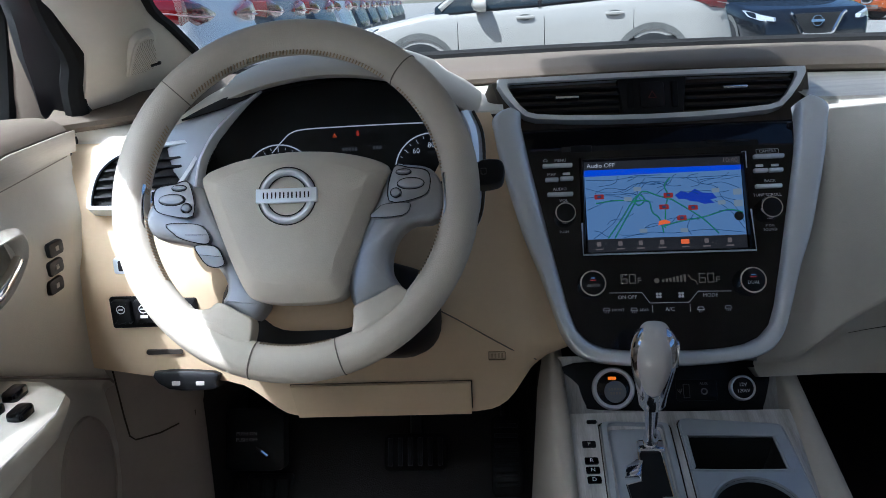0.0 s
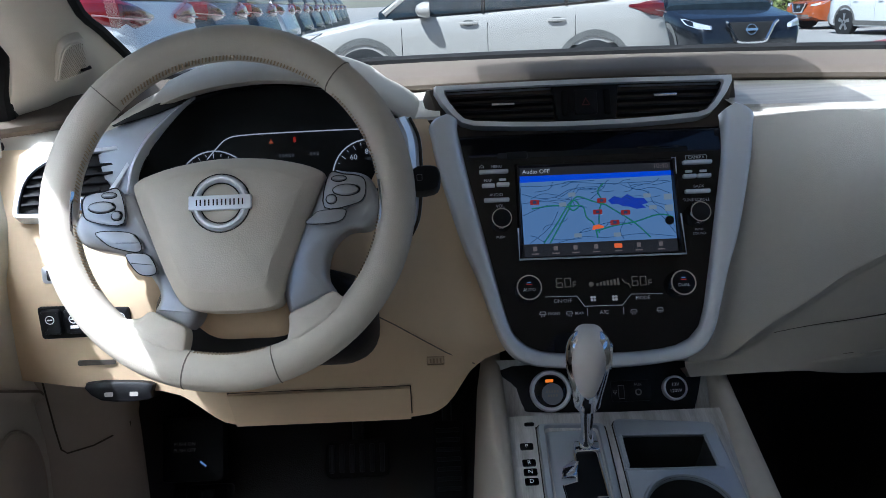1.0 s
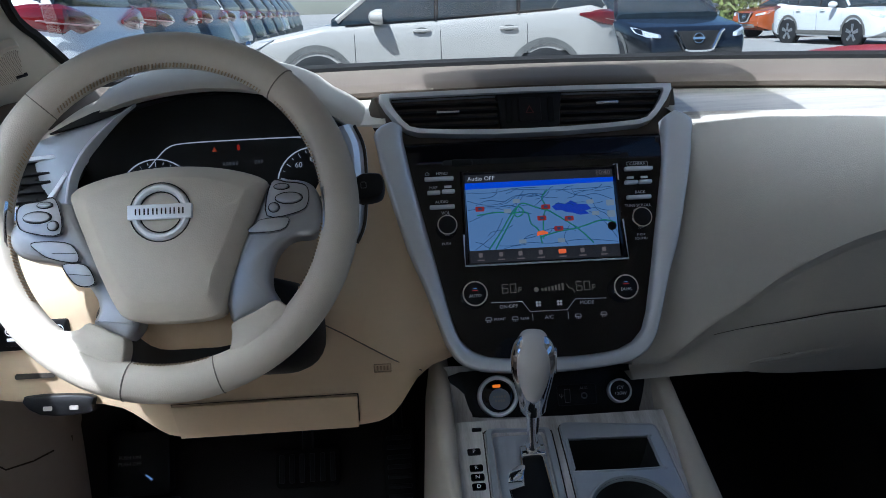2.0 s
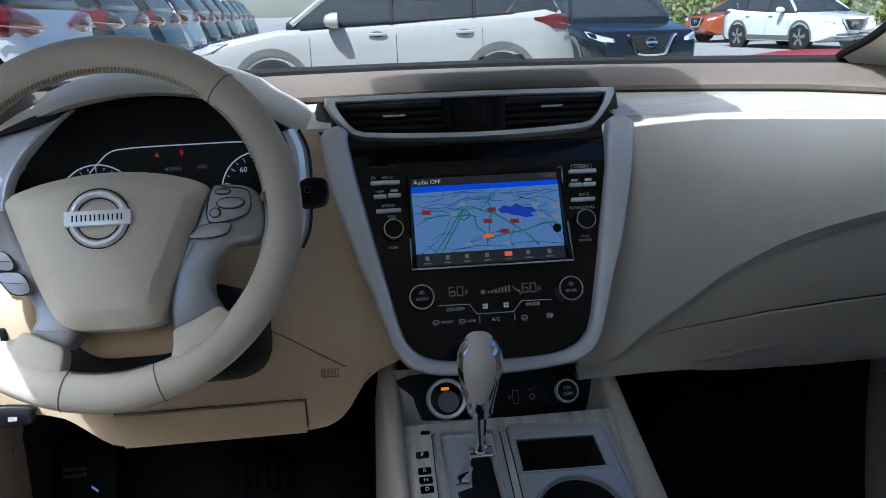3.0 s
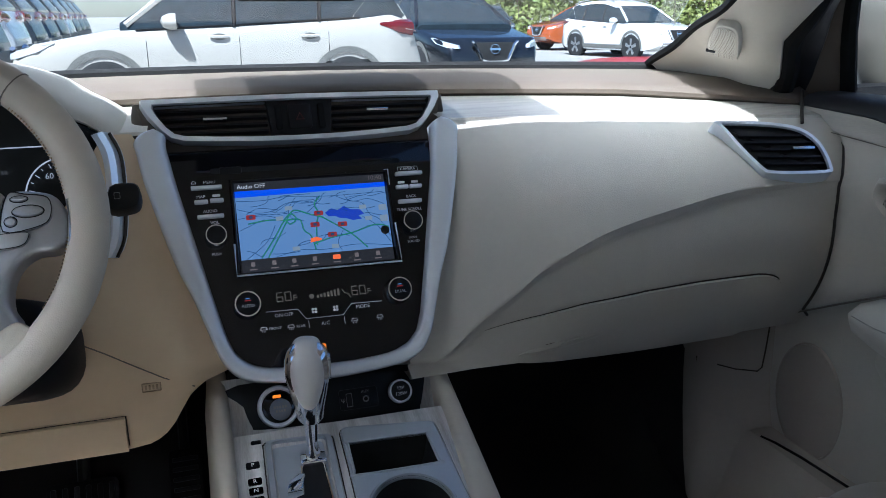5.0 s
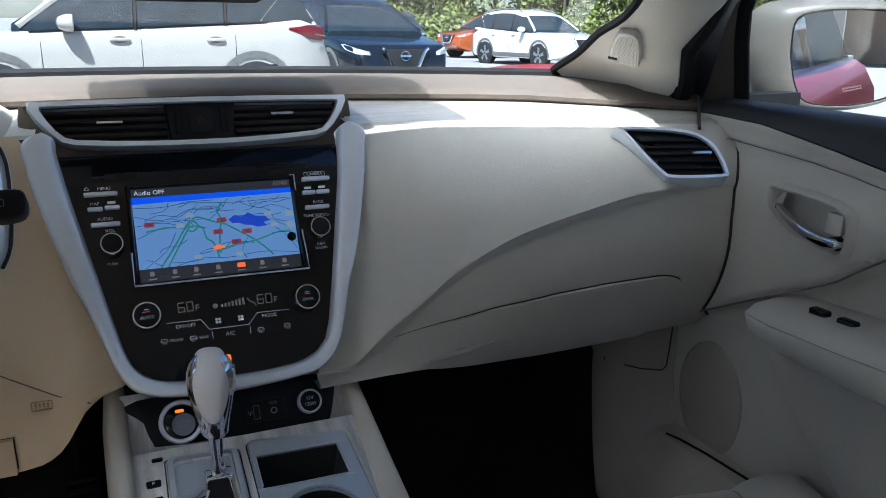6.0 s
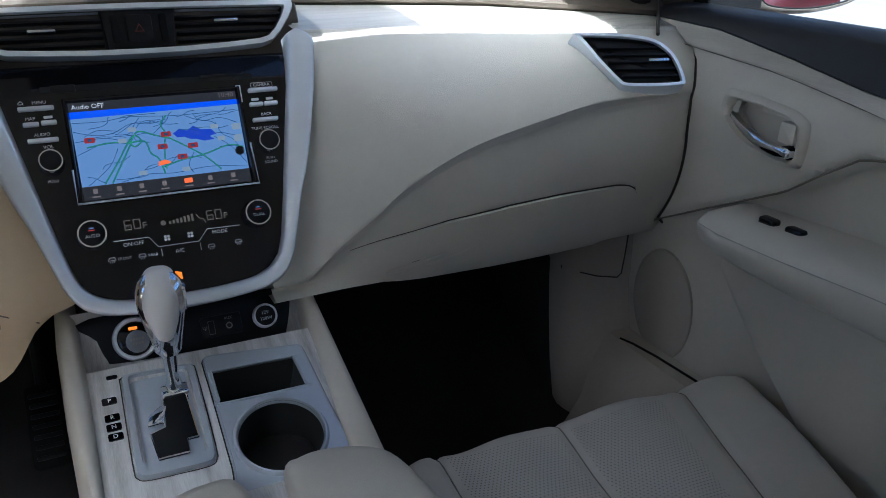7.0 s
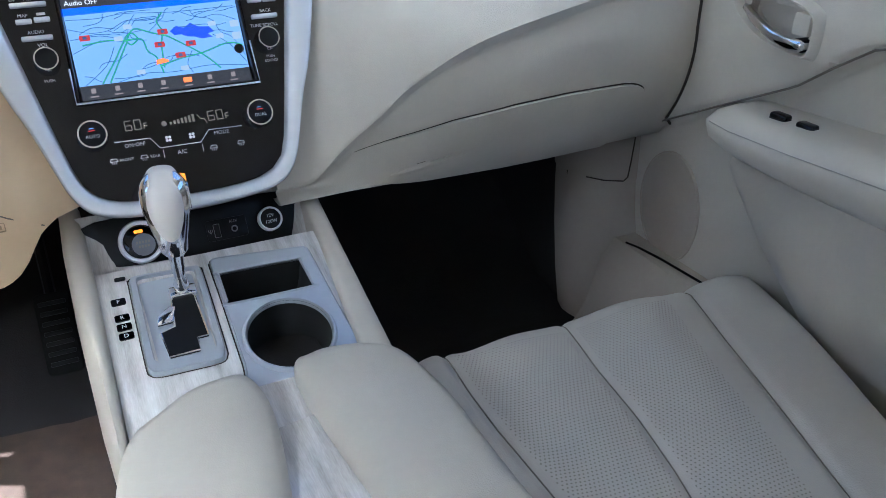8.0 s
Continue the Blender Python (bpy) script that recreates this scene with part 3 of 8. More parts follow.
def driver_at(x, z, lift=0.0):
    lo, hi = 0.0, 1.0
    for _ in range(24):
        m = (lo + hi) / 2
        if driver_face(x, m).z > z:
            lo = m
        else:
            hi = m
    t = driver_face(x, min(1, lo + 0.03)) - driver_face(x, max(0, lo - 0.03))
    n = Vector((1, 0, 0)).cross(t).normalized()
    if n.y > 0:
        n = -n
    return driver_face(x, lo) + n * lift


# knee panel cover and shut lines
rows = []
for k in range(7):
    z = 0.7862 + (0.742 - 0.7862) * k / 6
    rows.append([driver_at(x, z, 0.003) for x in frange(-0.459 + 0.006 * k / 6, -0.238, 12)])
knee = part("knee_panel", sheet(rows, 0.004), M_HARD, dash, "cream removable knee panel")
line = [driver_at(-0.4595 + 0.006 * k / 6, 0.787 - 0.04 * k / 6, 0.002) for k in range(7)]
line2 = [driver_at(-0.237, 0.787 - 0.04 * k / 6, 0.002) for k in range(7)]
bm = tube(line, 0.0006, 5)
tube(line2, 0.0007, 5, bm=bm)
tube([driver_at(x, 0.7872, 0.002) for x in frange(-0.46, -0.237, 12)], 0.0004, 5, bm=bm)
part("panel_gap", bm, M_SEAM, dash, "dark shut line")
DOOR_JOINT = [(fascia_at(0.694, z).y - 0.001, z) for z in frange(1.066, 0.79, 18)]
part("panel_gap", tube([driver_at(x, z, 0.0008) for x, z in ((-0.272, 0.881), (-0.25, 0.868), (-0.22, 0.850), (-0.19, 0.832), (-0.158, 0.813))], 0.0008, 5), M_CREASE, dash, "dark shut line")
f = Plate(driver_at(-0.205, 0.822, 0.0), (1, 0, 0), (0, 0.05, 1))
part("airbag_mark", rim_plate(f, rrect(0, 0, 0.021, 0.011, 0.001), rrect(0, 0, 0.019, 0.009, 0.0008), 0, 0.0022, 0.3), M_STITCH, dash)
bm = bmesh.new()
for k in range(4):
    box(f, -0.006 + k * 0.004, 0, 0.002, 0.005, 0, 0.0022, bm=bm)
part("airbag_lettering", bm, M_STITCH, dash)


# instrument hood: a vaulted cream shell
LIP = [(-0.612, 1.080), (-0.585, 1.096), (-0.556, 1.110), (-0.520, 1.1234), (-0.480, 1.137), (-0.433, 1.146), (-0.385, 1.149), (-0.339, 1.144), (-0.300, 1.133), (-0.250, 1.108), (-0.222, 1.085)]
arch = curved([(x, 0, z) for x, z in LIP], 4, False)
rows = []
for dy, grow, dz in ((0.014, -0.001, -0.001), (0.0, -0.0005, 0.0), (-0.006, 0.001, 0.003), (0.0, 0.004, 0.008), (0.03, 0.008, 0.014), (0.08, 0.012, 0.019), (0.13, 0.016, 0.016), (0.20, 0.02, -0.004), (0.26, 0.02, -0.04)):
    row = []
    for i, p in enumerate(arch):
        c = Vector((-0.40, 0, 1.04))
        d = (p - c).normalized()
        q = p + d * grow
        row.append((q.x, 1.005 + dy + 0.10 * ((p.x + 0.40) / 0.18) ** 2 * (0.35 if p.x < -0.4 else 0.55), q.z + dz * (1 if abs(p.x + 0.4) < 0.12 else 0.6)))
    rows.append(row)
part("instrument_hood", sheet(rows, 0.003), M_LEATHER, dash, "cream stitched instrument hood", 60)
# left silver trim beside the instruments: a broad wing, a bright edge and the dark slot under the hood
f = Plate((-0.56, 0.985, 1.05), (1, 0.12, 0), (0, 0.35, 1))
edge = curved([(0.0860, 0.0900, 0), (0.0700, 0.0800, 0), (0.0492, 0.0623, 0), (0.0314, 0.0449, 0), (0.0190, 0.0279, 0), (0.0099, 0.0100, 0), (0.0045, -0.0134, 0), (0.0, -0.0400, 0)], 5, False)
rows = []
for i, p in enumerate(edge):
    t = i / (len(edge) - 1)
    q = Vector((table(1 - t, ((0.0, -0.020), (0.35, -0.034), (0.55, -0.036), (0.75, -0.006), (1.0, 0.066))), table(1 - t, ((0.0, -0.045), (0.35, 0.018), (0.55, 0.052), (0.75, 0.062), (1.0, 0.0812)))))
    rows.append([f.p(q.x + (p.x - q.x) * w, q.y + (p.y - q.y) * w, h) for w, h in ((0, -0.012), (0.15, -0.004), (0.6, 0.0), (1, 0.003))])
# greyer than M_SILVER: the shade on the wing is put into its colour
part("instrument_wing", sheet(rows, 0.003), M_GATE, dash, "satin silver wing beside the instruments, its shade put into a greyer colour", 60)
narrow = [min(1.0, 0.12 + 2.2 * i / (len(edge) - 1)) for i in range(len(edge))]
rows = [[f.p(p.x + a * k, p.y + b * k, c * k) for p, k in zip(edge, narrow)] for a, b, c in ((0.0042, -0.0028, -0.010), (0.0034, -0.0022, 0.003), (0.001, -0.001, 0.0055), (-0.0015, 0.001, 0.002))]
part("instrument_trim", sheet(rows, 0.0012), M_SILVER, dash, "bright silver instrument edge", 60)
slot = [(-0.010, 0.0600), (0.014, 0.0715), (0.040, 0.0825), (0.0775, 0.0925), (0.0710, 0.0815), (0.040, 0.0715)]
part("hood_slot", slab(f, slot, -0.004, 0.0035), M_VOID, dash, "dark slot under the hood")
# right silver trim beside the column
f = Plate((-0.222, 0.99, 1.05), (1, -0.25, 0), (0, 0.3, 1))
band = curved([(-0.012, 0.055), (0.0, 0.03), (0.004, -0.01), (0.003, -0.06), (-0.006, -0.085)], 5, False)
rows = [[f.p(p.x + a, p.y, c) for p in band] for a, c in ((-0.016, -0.012), (-0.005, 0.002), (0.0, 0.003), (0.004, -0.012))]
part("instrument_trim", sheet(rows, 0.002), M_SILVER, dash, "satin silver instrument surround")
part("panel_gap", tube([f.p(p.x + 0.006, p.y, -0.002) for p in band], 0.002, 5), M_SEAM, dash, "dark shut line")

# instrument cluster
cluster = thing("instrument_cluster", "black instrument cluster with lit gauges and red warning lights", "instrument cluster", at=(-0.39, 1.05, 0.99))
f = Plate((-0.39, 1.045, 1.06), (1, 0, 0), (0, 0.25, 1))
ring = [(p.x, p.z) for p in arch] + [(-0.222, 1.00), (-0.24, 0.965), (-0.55, 0.965), (-0.575, 1.00)]
rows = [[(-0.40 + (x + 0.40) * k, y + 0.10 * ((x + 0.40) / 0.18) ** 2 * (0.35 if x < -0.4 else 0.55) * w + 0.25 * (z - 1.06) * (1 - w), 1.055 + (z - 1.055) * k - dz) for x, z in ring] for k, y, w, dz in ((0.995, 1.012, 1, 0.003), (0.97, 1.035, 0.6, 0.004), (0.945, 1.062, 0, 0.006))]
part("housing", loft(rows, True, False), M_BLACK, cluster, "matt black hood lining")
part("dial_face", slab(f, [(-0.40 + (x + 0.40) * 0.96 + 0.39, (z - 1.06) * 0.97) for x, z in ring], -0.018, -0.008), M_VOID, cluster)
M_LAMPWHITE = glowing("lit_white", (0.8, 0.82, 0.85), 0.17)
M_LAMPGREY = glowing("lit_grey", (0.5, 0.5, 0.5), 0.025)
M_LAMPRED = glowing("lit_red", (1.0, 0.05, 0.02), 0.09)
M_LAMPAMBER = glowing("lit_amber", (1.0, 0.22, 0.01), 0.38)
trap = [(-0.090, -0.004), (-0.074, 0.013), (-0.064, 0.0205), (-0.048, 0.0240), (0.0, 0.0255), (0.104, 0.0262), (0.116, 0.0235), (0.132, 0.010), (0.142, -0.002)]
part("display_frame", tube([f.p(a, b, -0.006) for a, b in curved([(a, b, 0) for a, b in trap], 3, False) and [(p.x, p.y) for p in curved([(a, b, 0) for a, b in trap], 3, False)]], 0.0008, 5), M_LAMPWHITE, cluster, "white display outline")
for gx, gy in ((-0.082, -0.040), (0.112, -0.033)):
    g = part("gauge", rim_plate(f.moved(gx, gy), circle(0, 0, 0.047, 40), circle(0, 0, 0.0455, 40), -0.008, -0.005, 0.3), M_LAMPWHITE, cluster, "round gauge ring")
    bm = bmesh.new()
    for k in range(21):
        a = radians(220 - k * 13)
        r0, r1 = (0.037 if k % 2 == 0 else 0.040), 0.043
        tube([f.moved(gx, gy).p(r0 * math.cos(a), r0 * math.sin(a), -0.006), f.moved(gx, gy).p(r1 * math.cos(a), r1 * math.sin(a), -0.006)], 0.0005, 4, bm=bm)
    part("gauge_ticks", bm, M_LAMPWHITE, g)
    fm = f.moved(gx, gy, -0.007)
    if gx > 0:
        for txt, a in (("60", 128), ("80", 90), ("100", 52)):
            lettering(fm, txt, 0.031 * math.cos(radians(a)), 0.031 * math.sin(radians(a)), 0.0095, M_LAMPWHITE, g, "gauge_number")
        lettering(fm, "MPH", 0, 0.022, 0.0045, M_LAMPGREY, g, "gauge_number")
part("warning_light", slab(f, [(-0.0125, 0.0125), (-0.0065, 0.0125), (-0.0095, 0.0185)], -0.008, -0.006), glowing("lit_orange", (1.0, 0.12, 0.02), 0.08), cluster, "small orange warning light")
part("warning_light", slab(f, rrect(0.020, 0.0165, 0.0034, 0.0070, 0.0015), -0.008, -0.006), M_LAMPRED, cluster, "small red belt warning light")
bm = bmesh.new()
for k in range(5):
    box(f, 0.001 + k * 0.004, -0.003, 0.0026, 0.0045, -0.008, -0.0065, bm=bm)
for k in range(3):
    box(f, 0.040 + k * 0.004, -0.002, 0.0026, 0.0045, -0.008, -0.0065, bm=bm)
tagged(part("display_digits", bm, M_LAMPGREY, cluster), kind="stuff")


def vent(name, f, outer, inner, slats, tabs, label, parent, back=0.05, rim=M_VENT, high=0.007, low=-0.010, vanes=True):
    """An air outlet: a silver frame, a dark duct, slats and tabs."""
    v = thing(name, label, "air vent", "air vents", at=f.o)
    part("frame", rim_plate(f, outer, inner, low, high, 0.16), rim, v, "satin silver frame")
    if not vanes:
        part("backing", slab(f, inner, -0.006, 0.0075), M_VOID, v, "dark opening")
    part("duct", loft([[f.p(a[0], a[1], high - 0.004) for a in inner], [f.p(a[0] * 0.98, a[1] * 0.96, -back) for a in inner], [f.p(a[0] * 0.5, a[1] * 0.5, -back - 0.001) for a in inner]], True, False), M_BLACK, v, "black duct")
    lift = 0.0 if vanes else 0.012
    for k, (u0, u1, w0, tilt) in enumerate(slats):
        bm = loft([[f.p(u, w0 + tilt * (u - u0) + dv, max(h + lift, 0.0078) if lift else h) for dv, h in ((-0.0012, 0.001), (0.0012, 0.001), (0.0016, -0.004), (0.0010, -0.020), (-0.0014, -0.020), (-0.0018, -0.004))] for u in (u0, u1)])
        part("slat", bm, M_BLACK, v)
    for u, w in tabs:
        part("tab", slab(f, rrect(u, w, 0.030, 0.0045, 0.002), -0.008, 0.006 + lift, 0.0012), M_CHROME, v, "chrome slider tab")
    return v


# ---- centre stack ----
stack = thing("centre_stack", "gloss black centre stack with screen and climate controls in silver", "centre console", at=(0, 0.95, 0.80))
S = Plate((0, 0.95, 0.90), (1, 0, 0), (0, 0.5, 1))
half_out = [(0.180, 0.221), (0.194, 0.216), (0.2015, 0.206), (0.1990, 0.19), (0.192, 0.150), (0.1685, 0.062), (0.1505, 0.015), (0.136, -0.030), (0.126, -0.058), (0.112, -0.078), (0.092, -0.0885), (0.066, -0.0930), (0.03, -0.0958), (0.0, -0.0965)]
half_in = [(0.1655, 0.214), (0.1660, 0.206), (0.1655, 0.198), (0.1625, 0.182), (0.157, 0.150), (0.140, 0.070), (0.1295, 0.020), (0.1180, -0.030), (0.110, -0.052), (0.097, -0.0655), (0.080, -0.0730), (0.058, -0.0765), (0.03, -0.0783), (0.0, -0.0785)]


def both(h):
    return h + [(-a, b) for a, b in h[-2::-1]]


O, I = both(half_out), both(half_in)
rows = []
for t, h in ((0.0, -0.030), (0.0, 0.000), (0.05, 0.006), (0.12, 0.0085), (0.20, 0.0090), (0.55, 0.0070), (0.82, 0.0045), (0.90, 0.002), (1.0, -0.006), (1.0, -0.020)):
    rows.append([S.p(a[0] + (b[0] - a[0]) * t, a[1] + (b[1] - a[1]) * t, h) for a, b in zip(curved([(*p, 0) for p in O], 4, False), curved([(*p, 0) for p in I], 4, False))])
part("frame", sheet(rows), M_SILVER, stack, "satin silver V-shaped frame", 50)
inner = both(half_in[4:])
part("panel", slab(S, inner, -0.022, -0.006, 0.0), M_GLOSS, stack, "gloss black panel")
# the panel's top rolls back under the vents
rows = []
for dv in frange(0.150, 0.1965, 12):
    e = table(dv, ((0.150, 0.157), (0.182, 0.1625), (0.198, 0.1655)))
    rows.append([S.p(a * e, dv, -0.006 - 5.5 * (dv - 0.150) ** 2) for a in frange(-1, 1, 13)])
rows.append([S.p(a * 0.1655, 0.1975, -0.026) for a in frange(-1, 1, 13)])
part("panel_brow", sheet(rows, (0, 0.012, -0.004)), M_GLOSS, stack, "gloss black brow that rolls back", 60)
part("upper_cover", sheet([[S.p(-0.166, 0.1975, -0.024), S.p(0.166, 0.1975, -0.024)], [(-0.180, 1.082, 1.060), (0.180, 1.082, 1.060)], [(-0.185, 1.10, 1.066), (0.185, 1.10, 1.066)]], (0, 0.01, -0.01)), M_BLACK, stack, "black gap under the vents")
part("slot", slab(S, rrect(0, 0.1685, 0.236, 0.0070, 0.002), -0.012, -0.0070), M_VOID, stack, "disc slot")
part("eject_button", slab(S, rrect(-0.094, 0.1682, 0.026, 0.009, 0.002), -0.012, -0.0056, 0.001), M_BLACK, stack)
part("slot_cover", slab(S, rrect(0.082, 0.1715, 0.052, 0.005, 0.001), -0.012, -0.0062, 0.001), M_GLOSS, stack)
# screen
screen = part("screen", rim_plate(S, [(-0.0985, 0.036), (0.1015, 0.036), (0.0995, 0.156), (-0.0975, 0.156)], [(-0.094, 0.040), (0.096, 0.040), (0.094, 0.151), (-0.092, 0.151)], -0.008, 0.0005, 0.3), M_GLOSS, stack, "navigation screen with a blue map")
rows = [[S.p(a, b, h) for a, b in ((-0.096, 0.037), (0.098, 0.037))] for b, h in ((0, 0),)]
M_MAP = glowing("map_land", (0.20, 0.35, 0.60), 0.219)
M_MAPSKY = glowing("map_sky", (0.015, 0.07, 0.55), 0.403)
M_MAPWATER = glowing("map_water", (0.02, 0.05, 0.36), 0.346)
M_MAPROAD = glowing("map_road", (0.02, 0.08, 0.20), 0.25)
M_MAPGREEN = glowing("map_green_road", (0.05, 0.38, 0.12), 0.259)
M_MAPLABEL = glowing("map_label", (0.30, 0.36, 0.40), 0.242)
M_MAPRED = glowing("map_shield", (0.40, 0.03, 0.03), 0.242)
M_BAR = glowing("screen_bar", (0.020, 0.020, 0.022), 0.36)
M_ICON = glowing("screen_icon", (0.20, 0.16, 0.14), 0.252)
M_ORANGE = glowing("screen_orange", (0.75, 0.12, 0.03), 0.432)
H = -0.0045
part("title_bar", slab(S, [(-0.092, 0.1405), (0.094, 0.1405), (0.094, 0.151), (-0.092, 0.151)], H - 0.001, H), M_BAR, screen)
part("map_area", slab(S, [(-0.092, 0.0555), (0.094, 0.0555), (0.094, 0.1405), (-0.092, 0.1405)], H - 0.001, H), M_MAP, screen, "light blue map")
part("map_sky", slab(S, [(-0.092, 0.1325), (0.094, 0.1345), (0.094, 0.1405), (-0.092, 0.1405)], H - 0.0008, H + 0.0002), M_MAPSKY, screen, "deep blue sky strip")
part("menu_bar", slab(S, [(-0.092, 0.040), (0.094, 0.040), (0.094, 0.0555), (-0.092, 0.0555)], H - 0.001, H), M_BAR, screen)
rnd = random.Random(4)
lake = [(0.014, 0.106), (0.022, 0.111), (0.030, 0.108), (0.038, 0.113), (0.046, 0.108), (0.058, 0.107), (0.063, 0.101), (0.055, 0.099), (0.060, 0.095), (0.048, 0.094), (0.040, 0.097), (0.032, 0.098), (0.026, 0.101), (0.018, 0.101)]
part("map_lake", slab(S, lake, H, H + 0.0004), M_MAPWATER, screen, "dark blue lake")


def roads(lines, w, mat, name, h):
    for ln in lines:
        bm = bmesh.new()
        pts = curved([(*p, 0) for p in ln], 4, False)
        rowa, rowb = [], []
        for i, p in enumerate(pts):
            d = (pts[min(i + 1, len(pts) - 1)] - pts[max(i - 1, 0)])
            d = Vector((-d.y, d.x, 0)).normalized() * w
            rowa.append(S.p(p.x + d.x, p.y + d.y, h))
            rowb.append(S.p(p.x - d.x, p.y - d.y, h))
        part(name, loft([rowa, rowb], False, False, bm), mat, screen)


green = [[(-0.068, 0.056), (-0.050, 0.080), (-0.038, 0.098), (-0.030, 0.101)], [(-0.060, 0.056), (-0.044, 0.082), (-0.034, 0.098)], [(-0.034, 0.100), (-0.018, 0.100), (-0.014, 0.086), (-0.006, 0.078), (-0.002, 0.06)],
         [(-0.034, 0.1), (-0.024, 0.112), (-0.006, 0.106), (0.012, 0.100)], [(0.0, 0.066), (0.002, 0.092), (0.006, 0.106), (0.002, 0.118), (0.010, 0.128)], [(0.002, 0.106), (0.020, 0.094), (0.045, 0.076), (0.062, 0.058)],
         [(-0.004, 0.068), (0.018, 0.074), (0.045, 0.078), (0.075, 0.086), (0.092, 0.082)], [(-0.080, 0.099), (-0.055, 0.102), (-0.036, 0.100)], [(-0.036, 0.102), (-0.028, 0.108), (-0.022, 0.101), (-0.030, 0.095), (-0.036, 0.102)]]
dark = [[(-0.091, 0.128), (-0.060, 0.127), (-0.030, 0.130), (0.02, 0.127), (0.09, 0.128)], [(-0.091, 0.118), (-0.07, 0.112), (-0.05, 0.113), (-0.03, 0.122), (-0.01, 0.120), (0.01, 0.124)], [(-0.091, 0.091), (-0.072, 0.099), (-0.060, 0.103)],
        [(0.03, 0.126), (0.05, 0.118), (0.07, 0.120), (0.09, 0.112)], [(0.064, 0.115), (0.070, 0.100), (0.082, 0.092), (0.093, 0.070)], [(-0.02, 0.128), (-0.028, 0.118), (-0.032, 0.103)], [(-0.091, 0.106), (-0.06, 0.108), (-0.034, 0.100)],
        [(0.06, 0.098), (0.078, 0.084), (0.093, 0.062)], [(-0.05, 0.056), (-0.02, 0.062), (0.01, 0.06), (0.05, 0.063), (0.093, 0.058)], [(0.03, 0.057), (0.026, 0.068), (0.034, 0.082)], [(-0.085, 0.056), (-0.06, 0.075), (-0.048, 0.095)],
        [(0.006, 0.128), (0.004, 0.118), (-0.008, 0.108)], [(0.04, 0.128), (0.045, 0.120), (0.06, 0.116), (0.066, 0.110)]]
rnd = random.Random(11)
for k in range(26):
    u, v, a = rnd.uniform(-0.088, 0.085), rnd.choice((rnd.uniform(0.108, 0.130), rnd.uniform(0.058, 0.128))), rnd.uniform(-0.6, 0.6)
    ln = []
    for j in range(rnd.randint(4, 7)):
        ln.append((min(0.0925, max(-0.0905, u)), min(0.1315, max(0.057, v))))
        a += rnd.uniform(-0.7, 0.7)
        u, v = u + 0.0085 * math.cos(a), v + 0.0045 * math.sin(a)
    if len(set(ln)) == len(ln):
        dark.append(ln)
roads(dark, 0.00032, M_MAPROAD, "map_road", H + 0.0005)
roads(green, 0.00085, M_MAPROAD, "map_road", H + 0.0006)
roads(green, 0.00038, M_MAPGREEN, "map_road", H + 0.0008)
for a, b in ((-0.076, 0.107), (0.006, 0.106), (0.000, 0.092), (0.034, 0.090), (0.020, 0.078)):
    part("map_shield", slab(S, rrect(a, b, 0.011, 0.0058, 0.001), H, H + 0.0012), M_MAPRED, screen, "small red road shield")
    part("map_shield_mark", slab(S, rrect(a, b, 0.004, 0.003, 0.0005), H, H + 0.0015), M_MAPROAD, screen)
part("map_shield", slab(S, [(-0.008, 0.070), (0.006, 0.072), (0.006, 0.074), (0.0, 0.0765), (-0.007, 0.075)], H, H + 0.0012), M_ORANGE, screen, "red car marker")
for a, b in ((-0.030, 0.115), (-0.042, 0.103), (-0.026, 0.064), (0.062, 0.110), (0.068, 0.095), (0.022, 0.063)):
    part("map_label", slab(S, rrect(a, b, 0.009, 0.005, 0.001), H, H + 0.001), M_MAPLABEL, screen)
for b, hh in ((0.1075, 0.009), (0.0935, 0.010)):
    part("map_button", slab(S, rrect(0.0875, b, 0.010, hh * 0.8, 0.001), H, H + 0.001), M_MAPLABEL, screen)
part("compass", lathe(S.moved(0.087, 0.078, H), [(0.0055, 0), (0.0055, 0.001), (0.0001, 0.001)], 16), M_VOID, screen)
for k, a in enumerate((-0.079, -0.054, -0.030, -0.005, 0.022, 0.047, 0.074)):
    part("menu_icon", slab(S, rrect(a, 0.0495, 0.0095 if k == 4 else 0.005, 0.0055, 0.001), H, H + 0.0008), M_ORANGE if k == 4 else M_ICON, screen)
    part("menu_icon_bar", slab(S, rrect(a, 0.0432, 0.009, 0.0015, 0.0003), H, H + 0.0008), M_ICON, screen)
M_SCRTXT = glowing("screen_text", (0.45, 0.45, 0.44), 0.396)
lettering(S, "Audio OFF", -0.089, 0.1455, 0.0076, M_SCRTXT, screen, "screen_lettering", H + 0.0006, "LEFT")
lettering(S, "10:40", 0.091, 0.1465, 0.0085, M_ICON, screen, "screen_lettering", H + 0.0006, "RIGHT")

part("screen_edge", tube([S.p(a, b, 0.0008) for a, b in ((-0.0985, 0.075), (-0.0990, 0.0365), (0.1022, 0.0355), (0.1000, 0.085))], 0.0012, 5), M_SILVER, screen, "silver lower screen edge")
part("screen_edge", tube([S.p(a, b, 0.0008) for a, b in ((0.0945, 0.155), (0.0995, 0.1555), (0.0992, 0.135))], 0.0008, 5), M_SILVER, screen, "silver screen corner")
